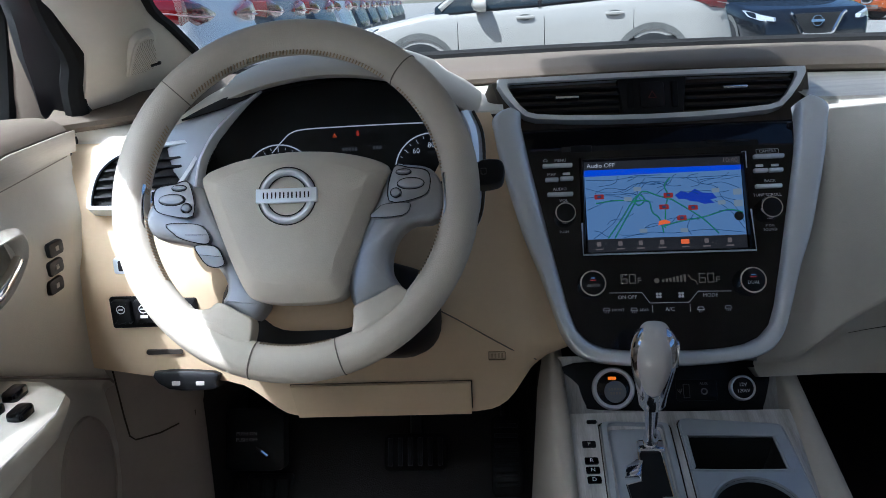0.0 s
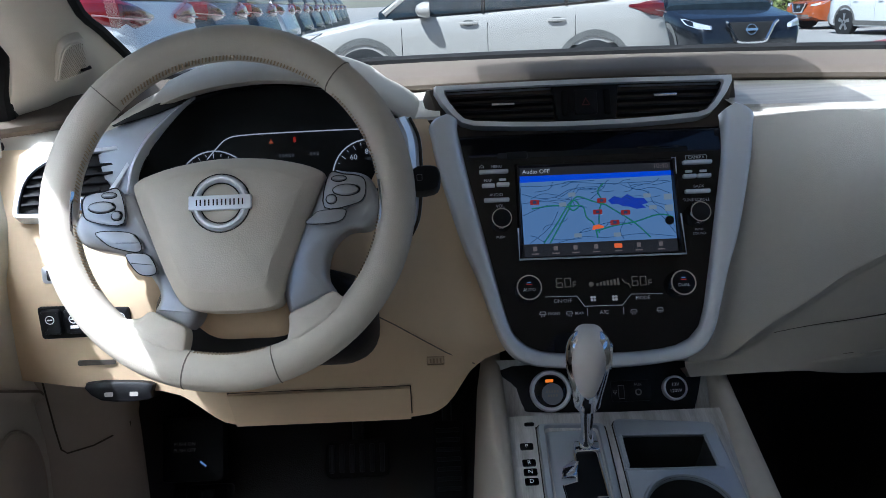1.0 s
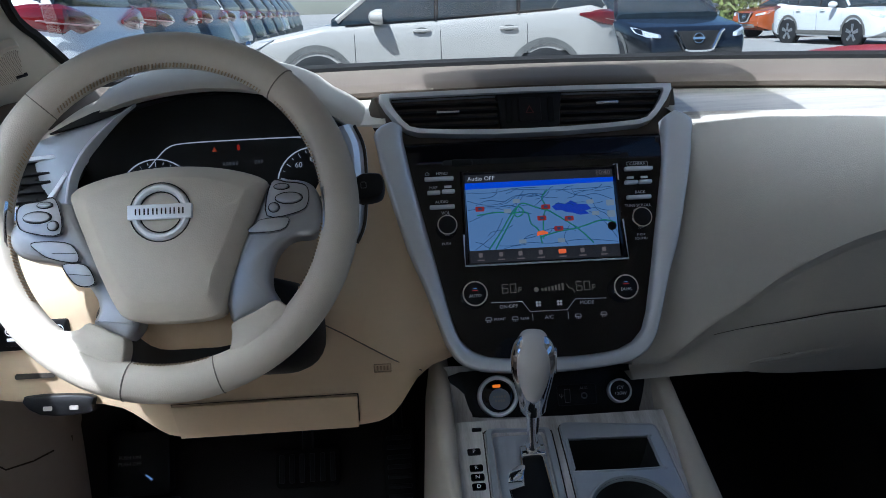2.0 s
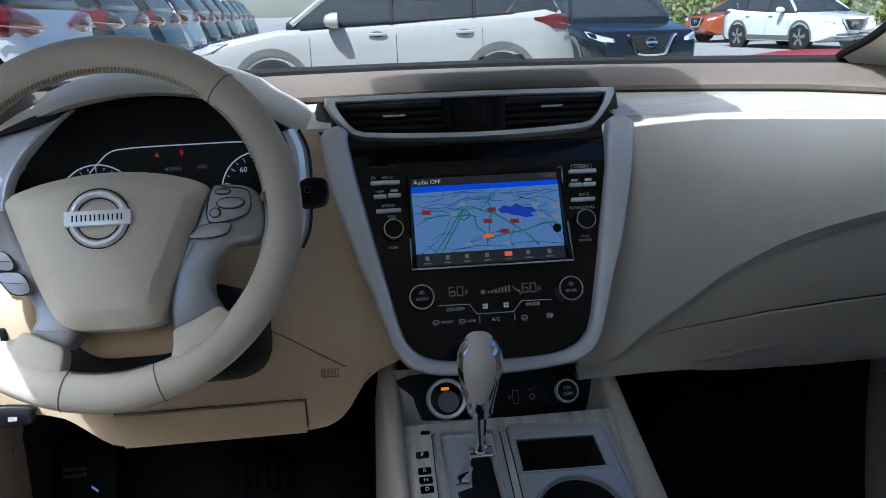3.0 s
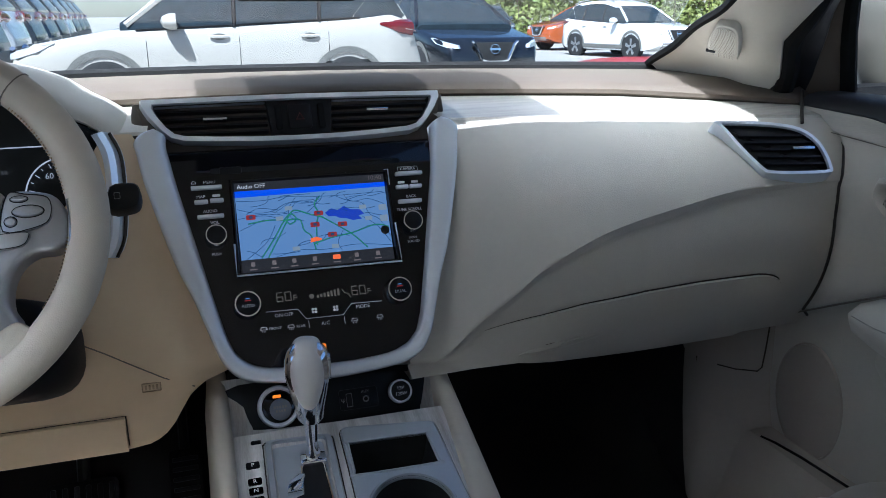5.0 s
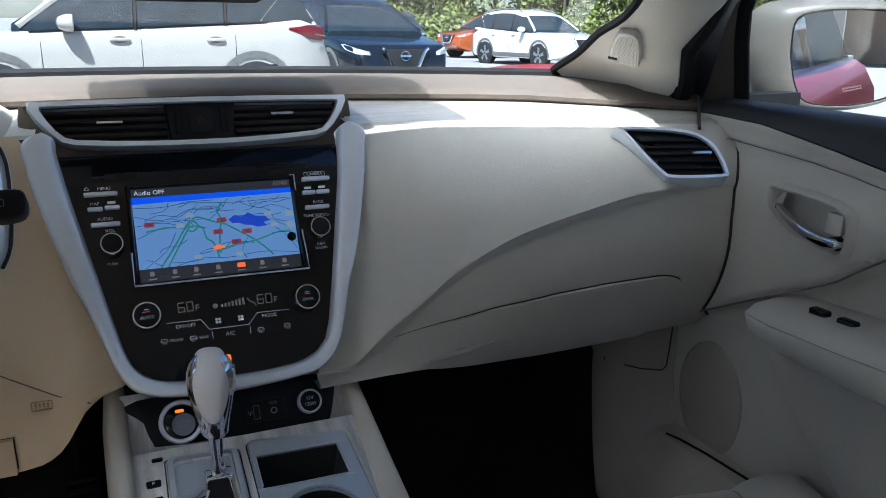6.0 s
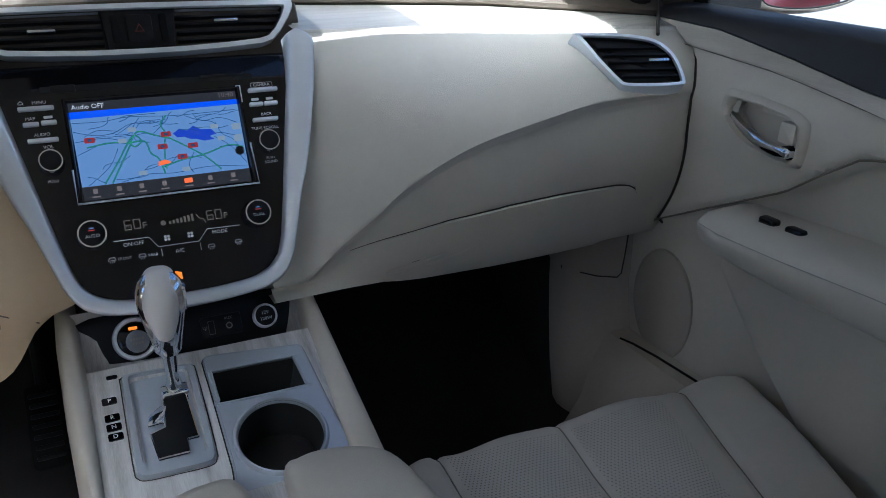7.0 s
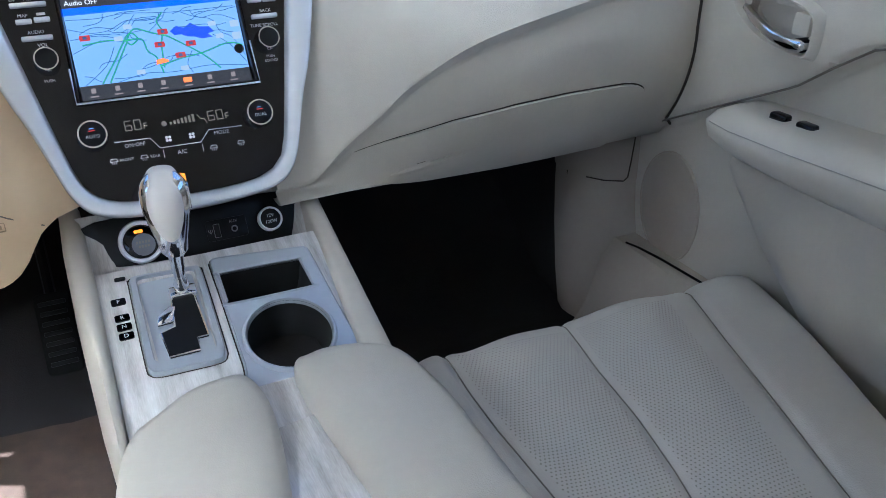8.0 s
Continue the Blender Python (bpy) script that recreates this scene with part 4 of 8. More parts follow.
# buttons beside the screen
for a, b, w, txt, du in ((-0.124, 0.1478, 0.036, "MENU", 0.004), (-0.1315, 0.1304, 0.016, "MAP", 0), (-0.1135, 0.1312, 0.016, "", 0), (-0.1222, 0.1120, 0.031, "AUDIO", 0),
                         (0.1275, 0.1493, 0.036, "CAMERA", 0), (0.1165, 0.1320, 0.0165, "", 0), (0.1345, 0.1320, 0.0165, "", 0), (0.1243, 0.1127, 0.031, "BACK", 0.003)):
    part("button", slab(S, rrect(a, b, w, 0.0048, 0.0012, 2), -0.007, -0.0005, 0.0012), M_SILVER, stack, "slim satin silver button")
    if txt:
        lettering(S, txt, a + du, b + 0.0068, 0.0052, M_WHITEPRINT, stack, "button_lettering", -0.0055)
    else:
        part("button_mark", slab(S, rrect(a, b + 0.0066, 0.009, 0.003, 0.0005, 1), -0.0065, -0.0055), M_WHITEPRINT, stack)
part("button_mark", rim_plate(S, rrect(0.1275, 0.1561, 0.027, 0.0066, 0.001, 1), rrect(0.1275, 0.1561, 0.026, 0.0056, 0.0008, 1), -0.0065, -0.0055, 0.3), M_WHITEPRINT, stack)
part("button_mark", rim_plate(S, [(-0.141, 0.1535), (-0.1355, 0.1535), (-0.1355, 0.1555), (-0.1383, 0.158), (-0.141, 0.1555)], [(-0.1402, 0.1542), (-0.1363, 0.1542), (-0.1363, 0.1553), (-0.1383, 0.157), (-0.1402, 0.1553)], -0.0065, -0.0055, 0.3), M_WHITEPRINT, stack)


def knob(f, u, v, r, name, cap_mat=M_BLACK, h=0.014, base=-0.006, parent=stack):
    fm = f.moved(u, v)
    k = part(name, lathe(fm, [(r, base), (r, base + 0.003), (r * 0.96, base + h * 0.8), (r * 0.90, base + h), (r * 0.80, base + h), (r * 0.78, base + h - 0.002)], 36), M_CHROME, parent, "chrome-ringed rotary knob")
    part("cap", lathe(fm, [(r * 0.79, base + h * 0.5), (r * 0.79, base + h - 0.0012), (r * 0.70, base + h - 0.0004), (0.0001, base + h)], 30), cap_mat, k, "black knob face")
    return k


knob(S, -0.1182, 0.0868, 0.0135, "volume_knob", h=0.016)
knob(S, 0.1216, 0.0847, 0.0138, "tuning_knob", h=0.016)
lettering(S, "VOL", -0.1182, 0.1045, 0.0055, M_WHITEPRINT, stack, "button_lettering", -0.0055)
lettering(S, "PUSH", -0.1195, 0.0660, 0.0046, M_WHITEPRINT, stack, "button_lettering", -0.0055)
lettering(S, "TUNE·SCROLL", 0.1225, 0.1025, 0.0052, M_WHITEPRINT, stack, "button_lettering", -0.0055)
lettering(S, "PUSH", 0.1225, 0.0655, 0.0042, M_WHITEPRINT, stack, "button_lettering", -0.0055)
lettering(S, "SOUND", 0.1225, 0.0605, 0.0046, M_WHITEPRINT, stack, "button_lettering", -0.0055)
for u, v, txt in ((-0.0905, 0.0015, "AUTO"), (0.0927, -0.0003, "DUAL")):
    kb = knob(S, u, v, 0.0168, "temperature_knob", h=0.016)
    lettering(S.moved(u, v, 0.0102), txt, 0, -0.0030, 0.0054, M_WHITEPRINT, kb, "knob_lettering")
    part("knob_mark", slab(S.moved(u, v, 0.0100), rrect(0, 0.0035, 0.007, 0.0010, 0.0003, 1), 0, 0.0006), M_MAPRED, kb)
    part("knob_mark", slab(S.moved(u, v, 0.0100), rrect(0, 0.0060, 0.005, 0.0010, 0.0003, 1), 0, 0.0006), M_MAP, kb)
M_LCD = glowing("climate_display", (0.42, 0.36, 0.28), 0.06)


def digits(text, u, v, h, w):
    """Seven-segment figures."""
    seg = {"6": "abcdef"[0] + "cdefg", "0": "abcdef", "F": "aefg"}
    bm = bmesh.new()
    for k, ch in enumerate(text):
        hh = h if ch != "F" else h * 0.55
        ww = w if ch != "F" else w * 0.55
        x0, y0 = u + k * w * 1.45, v
        e = {"a": (0, hh, ww, hh), "d": (0, 0, ww, 0), "g": (0, hh / 2, ww, hh / 2), "f": (0, hh / 2, 0, hh), "b": (ww, hh / 2, ww, hh), "e": (0, 0, 0, hh / 2), "c": (ww, 0, ww, hh / 2)}
        for s in seg[ch]:
            a = e[s]
            tube([S.p(x0 + a[0], y0 + a[1], -0.0054), S.p(x0 + a[2], y0 + a[3], -0.0054)], 0.0006, 4, bm=bm)
    return part("climate_digits", bm, M_LCD, stack)


digits("60F", -0.0555, 0.0018, 0.0105, 0.0068)
digits("60F", 0.0355, 0.0003, 0.0105, 0.0068)
bm = bmesh.new()
for k in range(7):
    box(S, -0.0065 + k * 0.0042, 0.0035 + k * 0.0004, 0.0026, 0.003 + 0.0009 * k, -0.0065, -0.0052, bm=bm)
lathe(S.moved(-0.014, 0.0040, -0.006), [(0.003, 0), (0.003, 0.0008), (0.0001, 0.0008)], 10, bm)
tube([S.p(0.0235, 0.009, -0.0054), S.p(0.0265, 0.004, -0.0054), S.p(0.031, 0.003, -0.0054), S.p(0.033, -0.002, -0.0054)], 0.0007, 4, bm=bm)
part("fan_bars", bm, M_LCD, stack)
ln = [(-0.0701, -0.0090), (-0.0321, -0.0097), (-0.0238, -0.0222), (0.0217, -0.0226), (0.0330, -0.0100), (0.0712, -0.0109)]
part("dividing_line", tube([S.p(a, b, -0.0056) for a, b in ln], 0.0005, 4), M_WHITEPRINT, stack)
for a in (-0.0210, 0.0225):
    part("dividing_line", tube([S.p(a, -0.0250, -0.0056), S.p(a, -0.0335, -0.0056)], 0.0004, 4), M_WHITEPRINT, stack)
for txt, a, b, z in (("ON·OFF", -0.0494, -0.0148, 0.0062), ("MODE", 0.0469, -0.0150, 0.0062), ("FRONT", -0.0610, -0.0296, 0.0045), ("REAR", -0.0308, -0.0303, 0.0045), ("A/C", -0.0009, -0.0303, 0.0066)):
    lettering(S, txt, a, b, z, M_WHITEPRINT, stack, "climate_lettering", -0.0055)
for a, b in ((-0.0128, -0.0135), (0.0132, -0.0137)):
    bm = bmesh.new()
    for k in range(4):
        q = radians(45 + 90 * k)
        slab(S, circle(a + 0.0024 * math.cos(q), b + 0.0024 * math.sin(q), 0.0017, 8), -0.0065, -0.0055, bm=bm)
    part("fan_icon", bm, M_WHITEPRINT, stack)
for a, b in ((-0.0745, -0.0292), (-0.0425, -0.0300), (0.0347, -0.0309), (0.0664, -0.0303)):
    bm = rim_plate(S, [(a - 0.0045, b - 0.001), (a + 0.0045, b - 0.001), (a + 0.003, b + 0.0028), (a - 0.003, b + 0.0028)], [(a - 0.0034, b - 0.0003), (a + 0.0034, b - 0.0003), (a + 0.0024, b + 0.0020), (a - 0.0024, b + 0.0020)], -0.0065, -0.0055, 0.3)
    for k in (-1, 0, 1):
        tube([S.p(a + k * 0.002, b - 0.0015, -0.0057), S.p(a + k * 0.002, b - 0.0038, -0.0057)], 0.0003, 4, bm=bm)
    part("climate_icon", bm, M_WHITEPRINT, stack)
part("seat_heater_light", slab(S, [(-0.0117, -0.0630), (-0.0037, -0.0630), (-0.0037, -0.0550), (-0.0107, -0.0530)], -0.0065, -0.005), M_LAMPAMBER, stack, "small amber seat heater light")

# centre vents on top
VF = Plate((0, 1.10, 1.126), (1, 0, 0), (0, 0.45, 1))
vo = [(-0.193, 0.002), (-0.15, 0.0025), (-0.075, 0.0035), (0, 0.004), (0.075, 0.0035), (0.15, 0.0025), (0.193, 0.002), (0.1935, -0.006), (0.186, -0.020), (0.172, -0.038), (0.160, -0.0495), (0.145, -0.0545), (0.10, -0.0575), (0.05, -0.0595), (0, -0.06), (-0.05, -0.0595), (-0.10, -0.0575), (-0.145, -0.0545), (-0.160, -0.0495), (-0.172, -0.038), (-0.186, -0.020), (-0.1935, -0.006)]
vi = [(-0.177, -0.0065), (-0.15, -0.006), (-0.075, -0.005), (0, -0.0045), (0.075, -0.005), (0.15, -0.006), (0.177, -0.0065), (0.1775, -0.010), (0.172, -0.021), (0.163, -0.034), (0.154, -0.0425), (0.142, -0.0455), (0.10, -0.0485), (0.05, -0.0505), (0, -0.051), (-0.05, -0.0505), (-0.10, -0.0485), (-0.142, -0.0455), (-0.154, -0.0425), (-0.163, -0.034), (-0.172, -0.021), (-0.1775, -0.010)]
slats = []
for k in range(4):
    v = -0.014 - 0.0095 * k
    e = table(v, ((-0.0455, 0.142), (-0.034, 0.163), (-0.010, 0.1775)))
    slats += [(-e, -0.040, v, 0.0), (0.044, e, v, 0.0)]
cv = vent("air_vent", VF, vo, vi, slats, ((-0.105, -0.0257), (0.104, -0.0215)), "pair of wide centre air vents in one silver frame", dash)
mid = part("switch_panel", slab(VF, [(-0.041, -0.0045), (0.045, -0.0045), (0.039, -0.050), (-0.036, -0.050)], -0.02, 0.003, 0.002), M_BLACK, cv, "black hazard switch panel")
part("hazard_switch", slab(VF, rrect(0.001, -0.027, 0.030, 0.033, 0.004), 0, 0.0055, 0.0015), M_BLACK, mid)
part("hazard_mark", rim_plate(VF, [(-0.005, -0.032), (0.007, -0.032), (0.001, -0.021)], [(-0.0025, -0.0305), (0.0045, -0.0305), (0.001, -0.0242)], 0.004, 0.006, 0.3), material("hazard_red", (0.16, 0.02, 0.015), 0.5), mid, "dull red triangle")
for u in (-0.026, 0.029):
    part("thumb_wheel", slab(VF, rrect(u, -0.027, 0.0085, 0.034, 0.003), 0, 0.006, 0.002), M_RUBBER, mid)
# housing behind the vents
rows = []
for dv, h, gx in ((-0.062, -0.012, 0.94), (0.0045, -0.010, 1.03), (0.0075, -0.018, 1.05), (0.010, -0.07, 1.08), (0.008, -0.16, 1.12)):
    rows.append([VF.p(0.193 * gx * c, dv if abs(c) < 0.98 or dv < 0 else dv - 0.004, h - 0.10 * 0) for c in frange(-1, 1, 15)] + [VF.p(0.193 * gx * 1.02, -0.03, h - 0.01), VF.p(0.17 * gx, -0.07, h - 0.01), VF.p(-0.17 * gx, -0.07, h - 0.01), VF.p(-0.193 * gx * 1.02, -0.03, h - 0.01)])
part("vent_housing", loft(rows), M_TAUPE, dash, "dark housing round the centre vents")
# unseen sheet and housing near the windscreen, added to cast shadows on the dash
def on_glass(x, s, drop):
    y = (y_glass(x) + 0.15) * (1 - s) + (header_y(x * 0.8) + 0.02) * s
    return Vector((x, y, 1.105 + 0.40 * s + 0.015 * math.sin(math.pi * s) - drop))


M_HALFCLEAR = bpy.data.materials.new("half_clear_shadow_sheet")
M_HALFCLEAR.use_nodes = True
fn = M_HALFCLEAR.node_tree.nodes
fm = fn.new("ShaderNodeMixShader")
ft = fn.new("ShaderNodeBsdfTransparent")
fm.inputs[0].default_value = 0.55
M_HALFCLEAR.node_tree.links.new(ft.outputs[0], fm.inputs[1])
M_HALFCLEAR.node_tree.links.new(fn["Principled BSDF"].outputs[0], fm.inputs[2])
M_HALFCLEAR.node_tree.links.new(fm.outputs[0], fn["Material Output"].inputs["Surface"])
fn["Principled BSDF"].inputs["Base Color"].default_value = (0.01, 0.01, 0.01, 1)
for x0, x1, s0, drop, mat, nm, lb, r in ((-0.175, 0.310, 0.375, 0.010, M_HALFCLEAR, "shadow_sheet", "unseen half-clear black sheet added to cast the soft dash shadow", 0.07), (-0.097, 0.173, 0.380, 0.018, M_BLACK, "shadow_housing", "unseen black housing at the windscreen, added to cast the deeper dash shadow", 0.05)):
    rows = []
    for t in frange(0, 1, 12):
        s = s0 + (0.98 - s0) * t
        cut = r * (1 - math.sqrt(max(0, 1 - max(0, 1 - t * 8) ** 2)))
        rows.append([on_glass(x, s, drop) for x in frange(x0 + cut - 0.2 * (s - s0), x1 - cut - 0.2 * (s - s0), 14)])
    solid(nm, sheet(rows, (0, 0, -0.004)), mat, lb, "windscreen fitting")

# visor-like board out of view, added to keep sun off the instrument hood
visor = thing("hood_shade_board", "unseen pale board below the roof edge, added to shade the instrument hood", "sun visor", at=(-0.36, 0.85, 1.44))
rows = [[(x, y, z) for x in frange(-0.665, -0.13, 10)] for y, z in ((0.74, 1.468), (0.84, 1.445), (0.95, 1.415), (1.02, 1.392))]
part("board", sheet(rows, (0, 0, 0.012)), M_WALL, visor)
part("hinge_rod", tube([(-0.60, 0.74, 1.472), (-0.10, 0.76, 1.472)], 0.006, 8), M_HARD, visor)

# right and left side vents
def side_vent(side):
    if side > 0:
        f = Plate(fascia_at(0.618, 1.046, 0.004), (0.965, -0.30, 0), (0, 0.80, 1))
    else:
        f = Plate(driver_at(-0.628, 1.040, 0.004), (0.985, 0.17, 0), (0, 0.55, 1))
    o = [(-0.088, 0.036), (-0.05, 0.036), (0.0, 0.033), (0.035, 0.026), (0.058, 0.010), (0.068, -0.010), (0.072, -0.034), (0.065, -0.040), (0.03, -0.042), (-0.020, -0.041), (-0.034, -0.034), (-0.055, -0.010), (-0.080, 0.022), (-0.091, 0.032)]
    o = ccw([((-0.091 + (p.x + 0.091) * 0.90) * side, p.y * (1.10 if p.y > 0 else 0.99)) for p in curved([(*q, 0) for q in o], 3)])
    i = [(p.x, p.y) for p in inset(o, 0.0062)]
    sl = []
    for k in range(5):
        v = 0.019 - 0.0105 * k
        cross = []
        for p, q in zip(i, i[1:] + i[:1]):
            if (p[1] - v) * (q[1] - v) < 0:
                cross.append(p[0] + (q[0] - p[0]) * (v - p[1]) / (q[1] - p[1]))
        a0, a1 = min(cross), max(cross)
        sl.append((a0 + (0.010 if side > 0 else 0.001), a1 - (0.001 if side > 0 else 0.010), v, 0.0))
    tabs = ((0.022, -0.002),) if side > 0 else ()
    return vent("air_vent", f, o, i, sl, tabs, "side air vent in a satin silver frame", dash, 0.045, high=0.017, vanes=False)


side_vent(1)
side_vent(-1)

# driver's switches
f = Plate(driver_at(-0.64, 0.90, 0.0), (1, 0.02, 0), (0, 0.02, 1))
part("switch_recess", slab(f, rrect(0.012, -0.010, 0.075, 0.040, 0.004), -0.01, 0.002, 0.001), M_BLACK, dash, "dark switch recess")
for k in range(4):
    b = part("switch", slab(f, rrect(-0.010 + 0.027 * k, -0.008, 0.022, 0.030, 0.003), 0, 0.009, 0.003), M_BLACK, dash, "black push switch")
    bm = rim_plate(f, circle(-0.010 + 0.027 * k, -0.004, 0.0055, 16), circle(-0.010 + 0.027 * k, -0.004, 0.0042, 16), 0.008, 0.0095, 0.3)
    box(f, -0.010 + 0.027 * k, -0.004, 0.006, 0.0014, 0.008, 0.0095, bm=bm)
    if k == 1:
        box(f, 0.017, -0.0135, 0.009, 0.0035, 0.008, 0.0095, bm=bm)
    part("switch_mark", bm, M_WHITEPRINT, b)
fs = Plate(driver_at(-0.640, 0.947, 0.0), (1, 0.02, 0), (0, 0.1, 1))
b = part("switch", slab(fs, rrect(0.006, 0, 0.042, 0.020, 0.004), -0.004, 0.003, 0.001), M_SILVER, dash, "small mirror-dimmer switch")
part("switch_face", slab(fs, rrect(0.008, 0, 0.034, 0.013, 0.002), 0, 0.0045, 0.001), M_BLACK, b)
fp = Plate((-0.586, 0.935, 0.797), (1, 0, -0.02), (0, 0.3, 1))
pod = part("switch_pod", slab(fp, curved([(-0.040, 0.012), (0.035, 0.012), (0.038, 0.0), (0.034, -0.010), (-0.022, -0.010)], 3), -0.03, 0.006, 0.004), M_BLACK, dash, "black pod with fuel flap and bonnet switches")
for u in (-0.012, 0.018):
    part("switch_mark", slab(fp, rrect(u, -0.002, 0.010, 0.005, 0.001), 0.004, 0.007), M_GREYPRINT, pod)
part("vent_slit", slab(Plate(driver_at(-0.61, 0.835, 0.0), (1, 0, 0), (0, 0.0, 1)), rrect(0, 0, 0.045, 0.006, 0.002), -0.002, 0.0025), M_SEAM, dash)

# ---- steering wheel ----
TILT = 0.456
W = Plate((-0.4076, 0.848, 1.0455), (1, 0, 0), (0, math.sin(TILT), math.cos(TILT)))
wheel = thing("steering_wheel", "cream leather steering wheel with satin silver spokes and chrome badge", "steering wheel", at=W.o)
RIM_R, RIM_r = 0.1710, 0.0190
bm = bmesh.new()
rings = []
N = 96
for i in range(N):
    a = 2 * math.pi * i / N
    ring = []
    for j in range(14):
        q = 2 * math.pi * j / 14
        r = RIM_R + RIM_r * math.cos(q)
        ring.append(W.p(r * math.cos(a), r * math.sin(a), 0.0175 * math.sin(q)))
    rings.append(ring)
rings.append(rings[0])
bm = loft(rings, True, False)
bmesh.ops.remove_doubles(bm, verts=bm.verts, dist=1e-6)
rim = part("rim", bm, M_WHEEL, wheel, "cream stitched leather rim", 80)
for deg in (48.6, 137.8, 256.5, 286):
    a = radians(deg)
    pts = [W.p((RIM_R + (RIM_r + 0.0002) * math.cos(q)) * math.cos(a), (RIM_R + (RIM_r + 0.0002) * math.cos(q)) * math.sin(a), 0.0177 * math.sin(q)) for q in frange(0, 2 * math.pi, 19)[:-1]]
    part("rim_seam", tube(pts, 0.0007, 4, True), M_CREASE, rim)
bm = bmesh.new()
k = 0
for deg in [d for d in np.arange(52, 135, 1.35)] + [d for d in np.arange(150, 178, 1.35)] + [d for d in np.arange(8, 45, 1.35)] + [d for d in np.arange(187, 213, 1.35)] + [d for d in np.arange(258, 284, 1.35)] + [d for d in np.arange(326, 352, 1.35)]:
    a, b = radians(deg), radians(deg + 0.75)
    r1, r2 = RIM_R - RIM_r * 0.93, RIM_R - RIM_r * 1.01
    tube([W.p(r1 * math.cos(a), r1 * math.sin(a), 0.0085), W.p(r2 * math.cos(b), r2 * math.sin(b), 0.0025)], 0.0008, 4, bm=bm)
tagged(part("stitching", bm, M_STITCH, rim, "tan zigzag stitching"), kind="stuff")
# airbag cover
hub = [(-0.0941, 0.0133), (-0.0915, 0.0230), (-0.080, 0.0295), (-0.05, 0.0385), (-0.0068, 0.0445), (0.04, 0.0430), (0.075, 0.0360), (0.0955, 0.0275), (0.0990, 0.0200), (0.0940, 0.008), (0.076, -0.036), (0.060, -0.076), (0.0545, -0.098), (0.048, -0.1080), (0.032, -0.1115), (0.0054, -0.1124), (-0.022, -0.1110), (-0.040, -0.1060), (-0.0500, -0.0950), (-0.064, -0.066), (-0.080, -0.026)]
hub = [(p.x, p.y) for p in curved([(*p, 0) for p in hub], 3)]
cc = Vector((0.002, -0.028))
rows = []
for k, h in ((0.96, -0.04), (1.0, -0.012), (1.0, 0.003), (0.985, 0.0075), (0.965, 0.0095), (0.80, 0.0215), (0.77, 0.0228), (0.55, 0.0248), (0.25, 0.026)):
    rows.append([W.p(*(cc + (Vector(p) - cc) * k), h) for p in hub])
airbag = part("airbag_cover", loft(rows), M_WHEEL, wheel, "cream airbag cover", 24)
bt = Plate(W.p(-0.0010, -0.0065, 0.0250), W.u, W.v)
ring = part("badge_ring", rim_plate(bt, circle(0, 0, 0.0285, 40), circle(0, 0, 0.0205, 40), -0.004, 0.0050, 0.35), M_BRIGHT, airbag, "chrome ring badge")
part("badge_bar", slab(bt, rrect(0, 0, 0.061, 0.0145, 0.0012), -0.003, 0.0056, 0.001), M_BRIGHT, ring, "chrome bar")
bm = bmesh.new()
for k in range(6):
    for e in (-0.0019, 0.0019):
        box(bt, -0.0205 + k * 0.0082 + e, 0, 0.0013, 0.0062, 0.004, 0.0059, bm=bm)
part("badge_marks", bm, M_BLACK, ring)
for r in (0.0292, 0.0200):
    part("badge_groove", tube([bt.p(r * math.cos(q), r * math.sin(q), 0.0012) for q in [2 * math.pi * k / 40 for k in range(40)]], 0.0006, 5, True), M_BLACK, ring, "dark groove round the ring")
bm = bmesh.new()
for k in range(3):
    box(W.moved(0, 0, 0.0235), -0.006 + k * 0.006, -0.0565, 0.004, 0.005, 0, 0.0006, bm=bm)
for k in range(6):
    box(W.moved(0, 0, 0.0225), -0.013 + k * 0.0052, -0.0655, 0.0036, 0.005, 0, 0.0006, bm=bm)
part("airbag_lettering", bm, M_HARD, airbag, "faint embossed lettering")


SPOKES = {1: [(0.1020, 0.0245), (0.1223, 0.0265), (0.1395, 0.0223), (0.1490, 0.0114), (0.1535, -0.0062), (0.1520, -0.0240), (0.1410, -0.0325), (0.124, -0.0335), (0.1108, -0.0412), (0.1021, -0.0536), (0.0979, -0.0677), (0.0982, -0.0819), (0.1042, -0.0962), (0.0840, -0.1065), (0.0623, -0.1163), (0.0552, -0.1004), (0.0530, -0.0862), (0.0592, -0.0664), (0.0726, -0.0381), (0.0885, -0.0068)],
          -1: [(-0.0964, 0.0121), (-0.1229, 0.0085), (-0.1410, 0.0010), (-0.1510, -0.0127), (-0.1515, -0.0274), (-0.1410, -0.0405), (-0.1214, -0.0458), (-0.1037, -0.0505), (-0.0859, -0.0633), (-0.0728, -0.0821), (-0.0702, -0.0965), (-0.0746, -0.1088), (-0.0580, -0.1175), (-0.0417, -0.1256), (-0.0300, -0.1100), (-0.0400, -0.0992), (-0.051, -0.0742), (-0.0689, -0.0418), (-0.084, -0.015)]}
